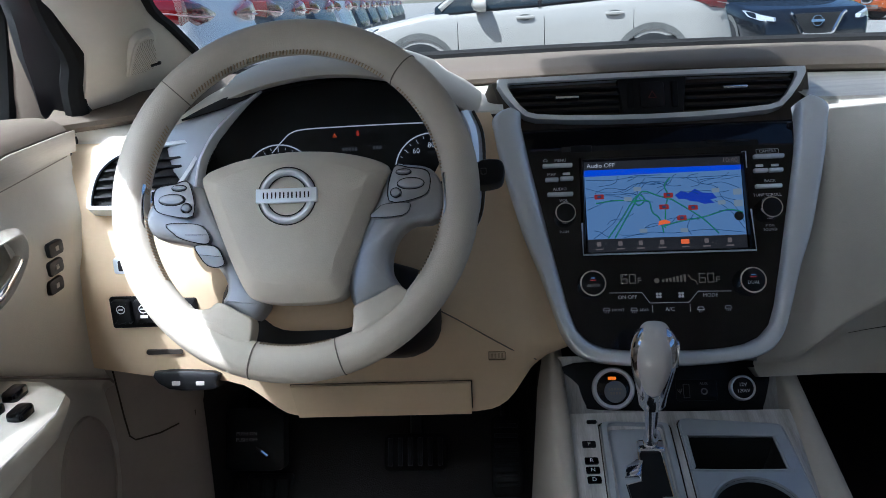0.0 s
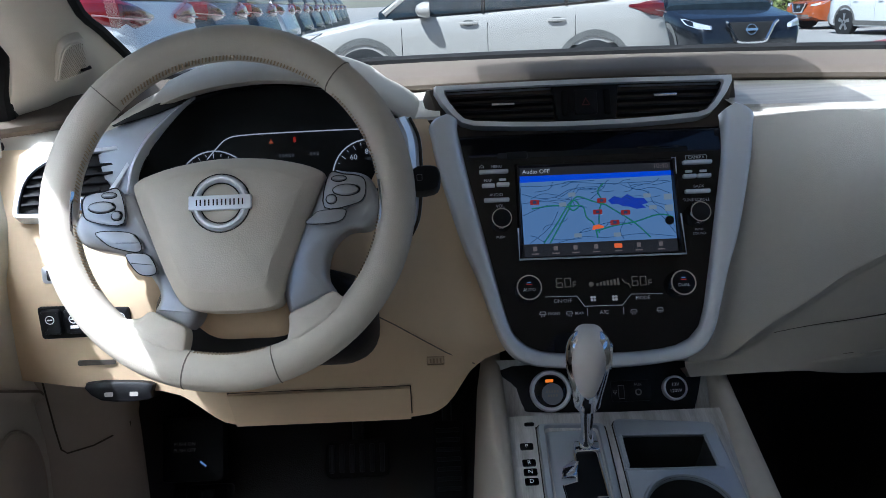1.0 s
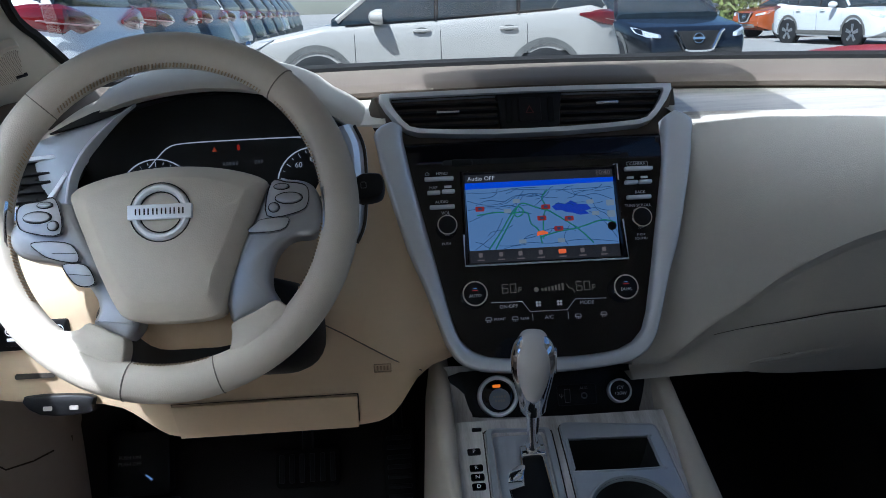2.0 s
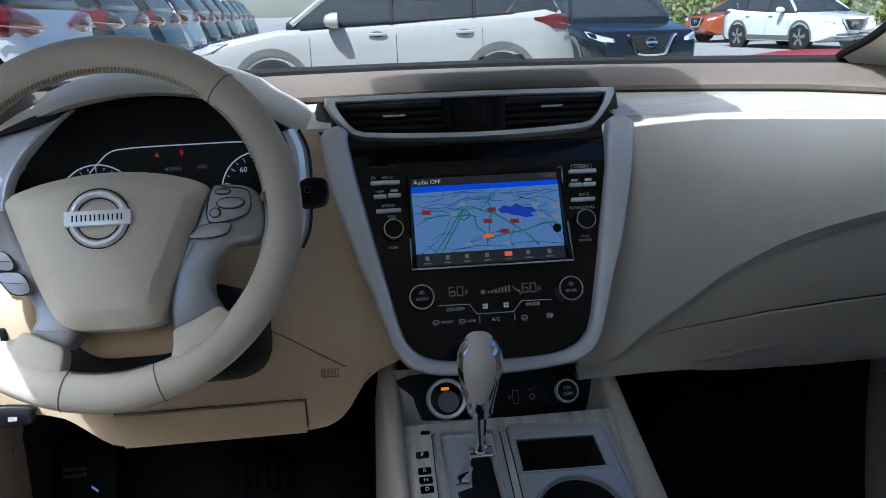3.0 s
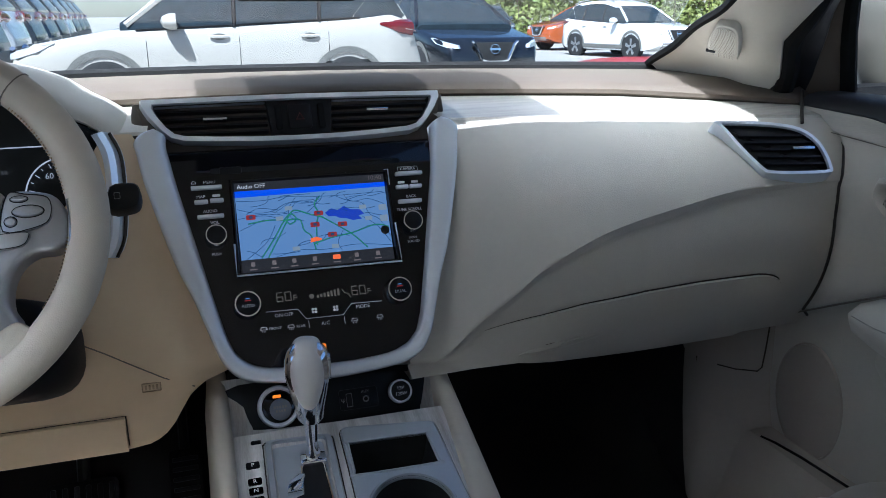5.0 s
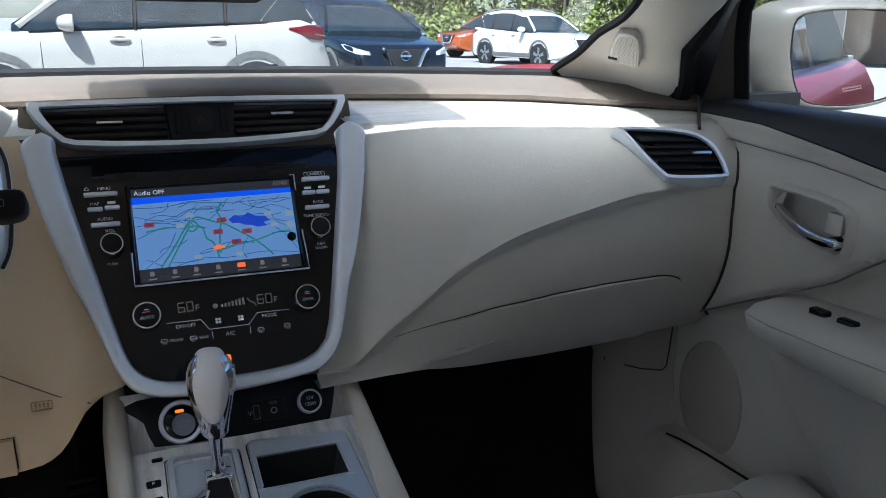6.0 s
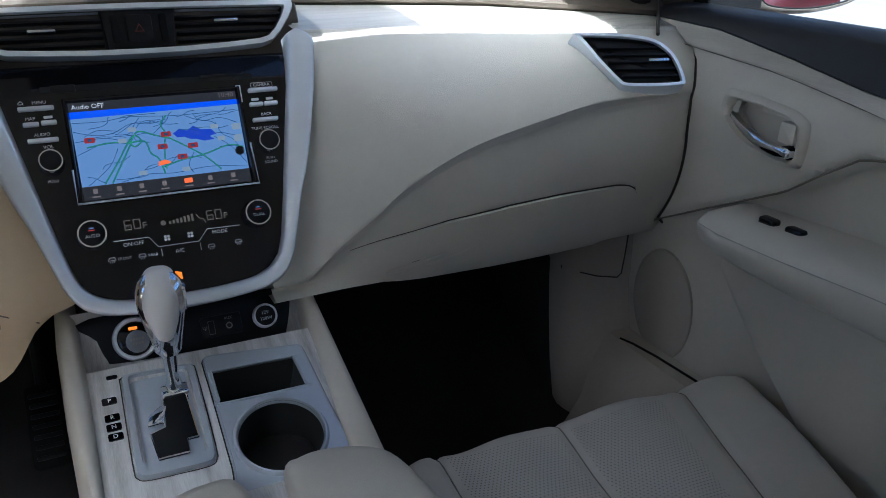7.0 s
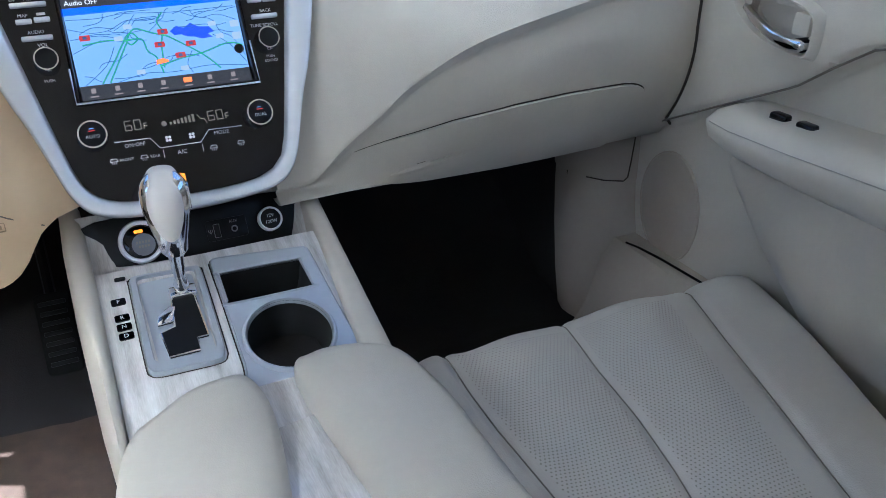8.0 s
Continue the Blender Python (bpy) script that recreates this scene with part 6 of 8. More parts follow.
lid([(0.000, 0.722), (-0.030, 0.729), (-0.060, 0.722), (-0.090, 0.703), (-0.120, 0.680), (-0.138, 0.640), (-0.150, 0.55), (-0.155, 0.30), (-0.02, 0.30), (-0.008, 0.52), (0.010, 0.66)], "lid_left")
lid([(0.047, 0.719), (0.062, 0.730), (0.090, 0.733), (0.130, 0.722), (0.158, 0.697), (0.172, 0.64), (0.182, 0.55), (0.190, 0.30), (0.066, 0.30), (0.056, 0.52), (0.048, 0.64)], "lid_right")
part("centre_strip", slab(Plate((0.02, 0.60, 0.672), (1, 0, 0), (0, 1, 0.10)), [(-0.045, 0.050), (0.040, 0.062), (0.040, 0.125), (-0.045, 0.125)], -0.03, 0.0, 0.002), M_MARBLE, arm, "pale grained strip between the lids")
part("centre_cover", slab(Plate((0.02, 0.60, 0.684), (1, 0, 0), (0, 1, -0.01)), [(-0.048, -0.30), (0.046, -0.30), (0.046, 0.060), (-0.048, 0.048)], -0.03, 0.0, 0.001), M_MARBLE, arm, "glossy grained cover reflecting the windscreen")

# ---- passenger seat ----
seat = thing("front_seat", "cream perforated leather front car seat with bolsters", "car seat", "front seats", at=(0.44, 0.45, 0.40))


SEAMS = [((0.25, 0.222), (0.53, 0.2195), (0.587, 0.2192), (0.657, 0.2232), (0.732, 0.2328), (0.80, 0.243)),
         ((0.25, 0.302), (0.429, 0.3459), (0.472, 0.3580), (0.555, 0.3764), (0.645, 0.3898), (0.749, 0.4124), (0.80, 0.424)),
         ((0.25, 0.452), (0.363, 0.4878), (0.411, 0.5022), (0.505, 0.5324), (0.622, 0.5699), (0.7275, 0.6078), (0.80, 0.633))]


def seat_z(x, y):
    """Height of the cushion's top."""
    u = (x - 0.44) / 0.26
    bol = (0.020 if u < 0 else 0.008) * math.exp(-((abs(u) - 0.86) / 0.16) ** 2)
    seam = 0.0
    for line, depth in zip(SEAMS, (0.007, 0.005, 0.007)):
        seam -= depth * math.exp(-((x - table(y, line)) / 0.007) ** 2)
    seam += 0.004 * math.cos(math.pi * min(1, abs(x - (table(y, SEAMS[0]) + table(y, SEAMS[1])) / 2) / 0.09)) + 0.004 * math.cos(math.pi * min(1, abs(x - (table(y, SEAMS[1]) + table(y, SEAMS[2])) / 2) / 0.09))
    roll = -0.060 * max(0, (y - (0.735 - 0.02 * u * u)) / 0.06) ** 2
    edge = 0.617 + 0.33 * (y - 0.47)
    side = -0.10 * max(0, (-u - 0.93) / 0.15) ** 2 - 0.12 * max(0, (x - edge) / 0.045) ** 2
    bol += 0.006 * math.exp(-((x - (edge - 0.035)) / 0.05) ** 2) * min(1, max(0, (x - 0.47) / 0.1))
    return 0.640 + 0.012 * math.sin(min(1, max(0, (0.74 - y) / 0.30)) * math.pi / 2) + bol + seam + roll + side - 0.03 * (0.70 - y if y < 0.70 else 0)


rows = []
for y in frange(-0.02, 0.795, 76):
    rows.append([(x, y, seat_z(x, y)) for x in frange(0.165, 0.735, 124)])
rows.append([(x, 0.802, 0.57) for x in frange(0.165, 0.735, 124)])
rows.append([(x, 0.79, 0.52) for x in frange(0.165, 0.735, 124)])
rows.append([(x, 0.70, 0.50) for x in frange(0.165, 0.735, 124)])
part("cushion", sheet(rows), M_SEAT, seat, "", 70)
bm = bmesh.new()
rnd = random.Random(2)
for j in range(92):
    y = 0.728 - j * 0.0047
    for first, second in ((0, 1), (1, 2)):
        x0, x1 = table(y, SEAMS[first]) + 0.010, table(y, SEAMS[second]) - (0.010 if second == 1 else 0.045)
        x = x0 + (0.0026 if j % 2 else 0)
        while x < x1:
            z = seat_z(x, y) + 0.0004
            v = [bm.verts.new((x + 0.0011 * math.cos(q), y + 0.0011 * math.sin(q), z)) for q in (0.3, 1.6, 2.9, 4.1, 5.3)]
            bm.faces.new(v)
            x += 0.0052
tagged(part("perforation", bm, M_PUNCH, seat, "fine rows of punched holes"), kind="stuff")
for line in SEAMS:
    pts = [(table(y, line), y, seat_z(table(y, line), y) + 0.0008) for y in frange(0.757, 0.25, 40)]
    part("seam", tube(pts, 0.0009, 4), M_CREASE, seat)
rows = []
for k in frange(0, 1, 16):
    y0, z0 = 0.235 - 0.24 * k, 0.60 + 0.62 * k
    rows.append([(x, y0 + 0.035 * math.exp(-((abs(x - 0.44) - 0.20) / 0.05) ** 2) * (1 - 0.5 * k) - 0.05 * max(0, (abs(x - 0.44) - 0.22) / 0.05) ** 2, z0) for x in frange(0.175, 0.705, 40)])
part("backrest", sheet(rows, (0, -0.09, 0.0)), M_SEAT, seat, "", 70)
part("seat_base", loft([[(0.44 + a, 0.33 + b, z) for a, b in rrect(0, 0, 0.40, 0.62, 0.05)] for z in (0.40, 0.52, 0.54)]), M_BLACK, seat, "black seat base")
copy_thing(seat, pose(-0.875, -0.20, 0) @ seat.matrix_basis)


# ---- doors ----
def door_x(z, y):
    """Inner face of a front door."""
    upper = table(z, ((0.75, 0.712), (0.84, 0.705), (0.92, 0.698), (0.96, 0.694), (1.00, 0.697), (1.035, 0.709), (1.05, 0.716)))
    lower = table(z, ((0.42, 0.742), (0.54, 0.735), (0.60, 0.730), (0.76, 0.729), (0.84, 0.728), (1.00, 0.725)))
    fold = table(y, ((0.40, 1.02), (0.61, 0.985), (0.655, 0.954), (0.707, 0.916), (0.831, 0.854), (0.929, 0.804), (1.02, 0.758)))
    w = min(1.0, max(0.0, (z - fold + 0.005) / 0.011))
    return lower + (upper - lower) * w * w * (3 - 2 * w)


def pad_low(y):
    return table(y, ((0.2, 1.01), (0.633, 1.056), (0.752, 1.078), (0.869, 1.096), (0.983, 1.100), (1.1, 1.10)))


def front_door(side):
    word = "passenger" if side > 0 else "driver"
    d = thing("front_door", "cream leather car door with dark sill pad and chrome handle", "car door", "front doors", at=(0.75 * side, 0.4, 0.42))
    X = lambda x, y, z: (x * side, y, z)
    ys = frange(1.02, 0.30, 60) + frange(0.28, -0.30, 8)

    def fy(y, z):
        # the leading edge follows the end of the dashboard
        if side < 0:
            lead = table(z, ((0.42, 1.05), (0.57, 1.03), (0.757, 1.0), (0.814, 0.961), (0.861, 0.941), (0.943, 0.936), (0.998, 0.964), (1.057, 1.008), (1.12, 1.02)))
            return min(y, lead) if y > 0.85 else y
        lead = table(z, ((0.42, 1.05), (0.57, 1.03), (0.757, 1.012), (0.836, 0.924), (0.908, 0.888), (0.96, 0.890), (1.013, 0.906), (1.076, 0.975), (1.12, 1.00)))
        return min(y, lead) if y > 0.85 else y

    zs = frange(0.42, 0.74, 6) + frange(0.75, 1.05, 44)
    rows = [[X(door_x(z, y), fy(y, z), z) for y in ys] for z in zs]
    rows.append([X(0.722, fy(y, 1.09), pad_low(y)) for y in ys])
    bm = sheet(rows, (side * 0.014, 0, 0))
    # opening for the inner handle
    cy = 0.752 if side > 0 else 0.762
    bmesh.ops.delete(bm, geom=[q for q in bm.faces if abs(q.calc_center_median().y - cy) < 0.054 and abs(q.calc_center_median().z - 0.990 + 0.10 * (cy - q.calc_center_median().y)) < 0.021 and abs(q.calc_center_median().x) < 0.73], context="FACES")
    part("inner_skin", bm, M_LEATHER, d, "cream leather door skin", 60)
    # sill pad
    rows = []
    for k, (x, dz) in enumerate(((0.718, -0.002), (0.716, 0.004), (0.720, 0.35), (0.732, 0.80), (0.750, 1.0), (0.775, 1.0), (0.803, 0.94))):
        rows.append([X(x, min(y, 1.005), pad_low(y) + (1.117 - pad_low(y)) * dz) for y in ys])
    # pad is darker on the passenger door than on the driver's
    part("sill_pad", sheet(rows, (side * 0.004, 0, -0.004)), M_DARKPAD if side > 0 else M_TAUPE, d, "darker sill pad" if side > 0 else "taupe sill pad", 60)
    part("skin_line", tube([X(door_x(1.036 - 0.05 * max(0, (0.62 - y)), y) - 0.0008, fy(y, 1.05), table(y, ((0.3, 0.985), (0.621, 1.036), (0.757, 1.057), (0.98, 1.073)))) for y in frange(0.98, 0.2, 16)], 0.0006, 4), M_CREASE, d)
    # grained strip below the pad
    rows = []
    for t in frange(0, 1, 5):
        row = []
        for y in ys:
            if y < 0.0:
                continue
            z0, z1 = table(y, ((0.0, 0.94), (0.3, 0.985), (0.621, 1.036), (0.757, 1.057), (0.98, 1.073))) + 0.001, pad_low(y) - 0.001
            z = z0 + (z1 - z0) * t
            row.append(X(door_x(min(z, 1.05), y) - 0.004, fy(y, z), z))
        rows.append(row)
    part("trim_strip", sheet(rows, (side * 0.002, 0, 0)), M_STRIP, d, "pale grained trim strip", 60)
    fold = ((0.40, 1.02), (0.61, 0.985), (0.655, 0.954), (0.707, 0.916), (0.831, 0.854), (0.929, 0.804), (1.00, 0.768))
    # shade below the overhanging upper panel, drawn as a dark tube
    part("fold_shade", tube([X(door_x(table(y, fold) + 0.007, y) - 0.0004, fy(y, table(y, fold)), table(y, fold) + 0.002) for y in frange(1.0, 0.42, 40)], 0.0016, 5), M_CREASE, d, "dark tube painting the shade under the upper panel")
    # quarter panel at the mirror
    front = [(0.760, 1.050, 1.100), (0.757, 1.036, 1.140), (0.752, 1.016, 1.199), (0.742, 0.998, 1.248), (0.705, 0.90, 1.36), (0.68, 0.76, 1.47)]
    rear = [(0.803, 1.004, 1.100), (0.795, 1.003, 1.140), (0.784, 1.001, 1.199), (0.772, 0.990, 1.248), (0.715, 0.88, 1.37), (0.655, 0.72, 1.47)]
    if side < 0:
        rear = [(x + 0.004, y + 0.035 * (z < 1.3), z) for x, y, z in rear]
    part("quarter_panel", sheet([[X(*p) for p in front], [X((a[0] + b[0]) / 2, (a[1] + b[1]) / 2 - 0.006, a[2]) for a, b in zip(front, rear)], [X(*p) for p in rear]], (side * 0.01, 0.012, 0)), M_TAUPE, d, "taupe door corner panel behind the mirror")
    part("window_frame", tube([X(x + 0.004, y, z) for x, y, z in rear] + [X(0.645, 0.3, 1.475), X(0.645, -0.28, 1.475)], 0.013, 8), M_RUBBER, d, "black window frame")
    lead = [(0.810, 1.004, 1.08)] + [(x + 0.004, y, z) for x, y, z in rear]
    glass_rows = [[X(x, y, z) for y in frange(y0, -0.28, 10)] for x, y0, z in lead]
    g = part("window_pane", sheet(glass_rows, (side * 0.004, 0, 0)), M_GLASS, d, "clear side window")
    g.visible_shadow = False
    # recess with the inner handle
    F = Plate(X(0.690, 0.752, 0.990), (0.0, -1, 0.0), (0.03 * side, 0, 1)) if side > 0 else Plate(X(0.690, 0.762, 0.990), (0.0, 1, 0.0), (0.03 * side, 0, 1))
    sg = 1 if side > 0 else -1
    out = curved([(-0.085, 0.034, 0), (-0.070, 0.041, 0), (0.02, 0.036, 0), (0.060, 0.028, 0), (0.078, 0.012, 0), (0.078, -0.034, 0), (0.060, -0.040, 0), (0.03, -0.038, 0), (-0.03, -0.026, 0), (-0.075, 0.000, 0), (-0.088, 0.018, 0)], 4)
    out = [Vector((p.x * 0.86, p.y * 0.90)) for p in out]
    inn = [(p.x * 0.78, p.y * 0.76 - 0.001) for p in out]
    outs = [(p.x * sg, p.y) for p in out]
    inns = [(a * sg, b) for a, b in inn]
    h = part("handle_recess", rim_plate(F, outs, inns, -0.014, 0.0045, 0.42), M_LEATHER, d, "raised cream handle surround", 60)
    part("recess_floor", loft([[F.p(a * k, b * k, dz) for a, b in inns] for k, dz in ((1.01, -0.004), (0.98, -0.014), (0.90, -0.026), (0.5, -0.029), (0.1, -0.030), (0.002, -0.030))], True, False), M_LEATHER, h, "hollow cream recess", 60)
    blade = [(-0.048, 0.012), (-0.030, 0.002), (0.0, -0.008), (0.028, -0.0135), (0.050, -0.013), (0.055, -0.019), (0.050, -0.027), (0.025, -0.0275), (0.0, -0.022), (-0.025, -0.011), (-0.042, 0.001)]
    blade = [(p.x * sg, p.y) for p in curved([(*p, 0) for p in blade], 3)]
    part("handle_pivot", slab(F, rrect(0.046 * sg, -0.020, 0.016, 0.015, 0.003), -0.028, 0.006, 0.002), M_BLACK, h, "black handle pivot")
    part("handle", slab(F, blade, -0.002, 0.009, 0.004, dome=0.003), M_CHROME, h, "chrome pull handle", 60)
    part("lock_knob", slab(F, rrect(0.040 * sg, 0.003, 0.024, 0.026, 0.003), -0.029, 0.001, 0.002), M_LEATHER, h, "cream lock lever")
    # lock buttons on the driver's door
    if side < 0:
        for k in range(3):
            FB = Plate(X(0.6945, 0.889 - 0.0065 * k, 0.986 - 0.0195 * k), (0, 1, 0), (0, 0, 1))
            b = part("memory_button", slab(FB, rrect(0, 0, 0.030, 0.0165, 0.005), -0.010, 0.004, 0.002), M_BLACK, d, "black memory button")
            part("button_mark", box(FB, 0, 0, 0.006, 0.005, 0.003, 0.0046), M_GREYPRINT, b)
    # armrest
    slim = 0.0 if side > 0 else 0.018
    rings = []
    for y, w, zt, hh in ((0.790, 0.055, 0.868, 0.014), (0.785, 0.085, 0.873, 0.022), (0.765, 0.103, 0.876, 0.028), (0.72, 0.116, 0.879, 0.034), (0.62, 0.122, 0.884, 0.040), (0.50, 0.122, 0.890, 0.045), (0.30, 0.118, 0.893, 0.05), (0.0, 0.110, 0.895, 0.05), (-0.28, 0.10, 0.895, 0.05)):
        xi = 0.722 - w + slim
        rings.append([X(x, y, z) for x, z in ((0.73, zt + 0.002), (xi + 0.05, zt + 0.002), (xi + 0.018, zt), (xi + 0.005, zt - 0.008), (xi, zt - hh * 0.5), (xi + 0.006, zt - hh), (xi + 0.03, zt - hh - 0.016), (0.735, zt - hh - 0.07))])
    ar = part("armrest", loft(rings), M_LEATHER, d, "cream padded door armrest", 70)
    for off in (0.006, 0.010, 0.014):
        part("armrest_seam", tube([X(0.722 - w + slim + 0.002 + off * 0.3, y, zt - 0.003 - off * 0.9) for y, w, zt in ((0.765, 0.103, 0.876), (0.72, 0.116, 0.879), (0.62, 0.122, 0.884), (0.50, 0.122, 0.890), (0.30, 0.118, 0.893))], 0.0007, 4), M_GREYPRINT, ar)
    for y, x in ((0.702, 0.676), (0.661, 0.676)) if side > 0 else ((0.74, 0.676), (0.70, 0.676), (0.66, 0.676), (0.70, 0.648)):
        FS = Plate(X(x, y, 0.884), (0, -1, 0) if side > 0 else (0, 1, 0), (side, 0, 0))
        sw = part("window_switch", slab(FS, rrect(0, 0, 0.026, 0.016, 0.005), -0.004, 0.005, 0.003), M_GLOSS, d, "gloss black window switch")
    # map pocket bulge below the armrest and the speaker
    rows = []
    for k in range(9):
        t = k / 8
        row = []
        for y in frange(0.80, -0.28, 24):
            zt = table(y, ((0.0, 0.84), (0.55, 0.83), (0.80, 0.79)))
            zl = table(y, ((0.0, 0.46), (0.55, 0.56), (0.72, 0.70), (0.80, 0.77)))
            z = zt + (zl - zt) * t
            row.append(X(0.720 - 0.045 * math.sin(math.pi * min(1, t * 0.85 + 0.06)) * min(1, (0.81 - y) / 0.12), y, z))
        rows.append(row)
    part("lower_panel", sheet(rows, 0.004), M_LEATHER, d, "cream lower door panel", 60)
    FSp = Plate(X(0.7215, 0.925, 0.655), (0, -1, 0) if side > 0 else (0, 1, 0), (-0.03 * side, 0, 1))
    grille = part("speaker_grille", slab(FSp, circle(0, 0, 0.066, 36, 0.092), -0.012, -0.0060, 0.001), M_KICK, d, "taupe oval door speaker grille set flush")
    part("grille_rim", rim_plate(FSp, circle(0, 0, 0.069, 36, 0.095), circle(0, 0, 0.066, 36, 0.092), -0.010, -0.0052, 0.3), M_KICK, grille)
    # outer skin in red
    rows = [[X(x, y, z) for y in (1.0, 0.5, 0.1, -0.25, -0.75, -1.25)] for x, z in ((0.83, 0.25), (0.90, 0.32), (0.935, 0.55), (0.94, 0.80), (0.92, 0.98), (0.87, 1.07), (0.83, 1.095), (0.808, 1.097))]
    part("outer_skin", sheet(rows, 0.006), M_RED, d, "glossy red outer door skin")
    return d


front_door(1)
front_door(-1)
part("panel_gap", tube([(0.735, 1.022, 1.1170), (0.721, 1.004, 1.1090), (0.703, 0.982, 1.1010), (0.688, 0.964, 1.0925), (0.673, 0.944, 1.0820)], 0.0026, 6), M_SEAM, dash, "dark joint across the ledge at the door")
part("panel_gap", tube([(door_x(z, y) - 0.0005, y, z) for y, z in DOOR_JOINT], 0.0024, 6), M_SEAM, dash, "dark joint at the door")

# sills, kick panels and rear side walls
for side in (-1, 1):
    bm = loft([[(side * a, y, b) for a, b in ((0.60, 0.40), (0.64, 0.46), (0.665, 0.545), (0.69, 0.575), (0.735, 0.575), (0.76, 0.40))] for y in (-0.9, 0.85, 1.00)])
    solid("trim", bm, M_KICK, "cream door sill trim", "trim", kind="structure")
    rings = []
    for z, x0, y0 in ((0.38, 0.640, 1.06), (0.48, 0.640, 1.085), (0.56, 0.645, 1.105), (0.668, 0.648, 1.12), (0.674, 0.645, 1.118), (0.76, 0.640, 1.12), (0.84, 0.640, 1.12)):
        rings.append([(side * x, y, z) for x, y in ((0.74, y0 - 0.115), (0.715, y0 - 0.10), (0.695, y0 - 0.085), (0.675, y0 - 0.065), (x0 + 0.008, y0 - 0.035), (x0, y0), (x0 + 0.005, y0 + 0.02), (0.76, y0 + 0.02))])
    solid("trim", loft(rings), M_KICK, "cream kick panel beside the footwell", "trim", kind="structure", angle=60)
    solid("trim", tube([(side * 0.659, 1.055, 0.672), (side * 0.676, 1.030, 0.672), (side * 0.704, 1.012, 0.672), (side * 0.7105, 1.010, 0.679), (side * 0.713, 1.009, 0.71), (side * 0.716, 1.007, 0.78)], 0.0012, 5), M_SEAM, "dark joint line in the kick panel", "trim", kind="structure")
    solid("trim", tube([(side * 0.694, 0.975, 0.5755), (side * 0.701, 0.95, 0.5765), (side * 0.708, 0.90, 0.577), (side * 0.714, 0.82, 0.577), (side * 0.716, 0.5, 0.577)], 0.0022, 5), M_RUBBER, "black seal at the foot of the door", "trim", kind="structure")
    rows = [[(side * (0.78 if z < 1.1 else 0.78 - 0.40 * (z - 1.1)), y, z) for y in (-0.30, -0.36, -0.44)] for z in frange(0.4, 1.49, 6)]
    solid("wall_east" if side > 0 else "wall_west", sheet(rows, 0.04), M_WALL, "cream centre pillar trim", "wall", kind="structure")
    rows = [[(side * 0.78, y, z) for y in (-0.44, -1.0, -1.6)] for z in (0.4, 0.8, 1.10)]
    solid("wall_east" if side > 0 else "wall_west", sheet(rows, 0.03), M_LEATHER, "cream rear door panel", "wall", kind="structure")
    rows = [[(side * (0.805 - 0.46 * (z - 1.1)), y, z) for y in (-0.44, -0.9, -1.25)] for z in (1.10, 1.28, 1.47)]
    g = solid("window_2" if side > 0 else "window_3", sheet(rows, 0.004), M_TINT, "dark tinted rear side window", "window", kind="structure")

# pedals
pedal = thing("brake_pedal", "black ribbed rubber brake pedal on a steel arm", "pedal", "pedals", at=(-0.344, 1.25, 0.44))
f = Plate((-0.344, 1.24, 0.505), (1, 0, 0), (0, 0.7, 1))
part("pad", slab(f, rrect(0, 0, 0.105, 0.062, 0.010), -0.01, 0.006, 0.004), M_RUBBER, pedal)
for k in range(6):
    part("rib", box(f, -0.042 + k * 0.0168, 0, 0.008, 0.046, 0.004, 0.009, 0.002), M_BLACK, pedal)
part("arm", tube([f.p(0, 0.02, -0.01), (-0.344, 1.32, 0.62), (-0.344, 1.34, 0.85)], 0.010, 8), M_BLACK, pedal)
pedal = thing("accelerator_pedal", "black ribbed accelerator pedal", "pedal", "pedals", at=(-0.191, 1.25, 0.42))
f = Plate((-0.191, 1.24, 0.495), (1, 0, 0), (0, 0.8, 1))
part("pad", slab(f, rrect(0, 0, 0.052, 0.13, 0.008), -0.01, 0.005, 0.003), M_RUBBER, pedal)
for k in range(7):
    part("rib", box(f, 0, -0.048 + k * 0.016, 0.040, 0.007, 0.003, 0.008, 0.002), M_BLACK, pedal)
part("arm", tube([f.p(0, 0.05, -0.01), (-0.191, 1.36, 0.66), (-0.191, 1.36, 0.85)], 0.009, 8), M_BLACK, pedal)
pedal = thing("parking_brake_pedal", "black foot-operated parking brake with white lettering", "pedal", "pedals", at=(-0.60, 1.22, 0.44))
f = Plate((-0.605, 1.205, 0.555), (1, 0, 0), (0, 0.45, 1))
part("bracket", slab(f, rrect(0, 0, 0.10, 0.10, 0.01), -0.03, 0.0, 0.003), M_BLACK, pedal)
lettering(f, "PUSH ON", -0.012, 0.010, 0.0082, M_GREYPRINT, pedal, "pedal_lettering", 0.001)
lettering(f, "PUSH OFF", -0.012, 0.000, 0.0082, M_GREYPRINT, pedal, "pedal_lettering", 0.001)
part("spring_clip", tube([f.p(0.004, -0.012, 0.002), f.p(0.014, -0.018, 0.006), f.p(0.022, -0.026, 0.002)], 0.003, 6), M_CHROME, pedal)
f2 = Plate((-0.590, 1.20, 0.435), (1, 0, 0), (0, 0.6, 1))
for k in range(3):
    part("pad_rib", box(f2, -0.024 + k * 0.024, 0, 0.018, 0.085, 0, 0.014, 0.004), M_RUBBER, pedal)
part("pad", slab(f2, rrect(0, 0, 0.080, 0.10, 0.008), -0.02, 0.004, 0.003), M_BLACK, pedal)

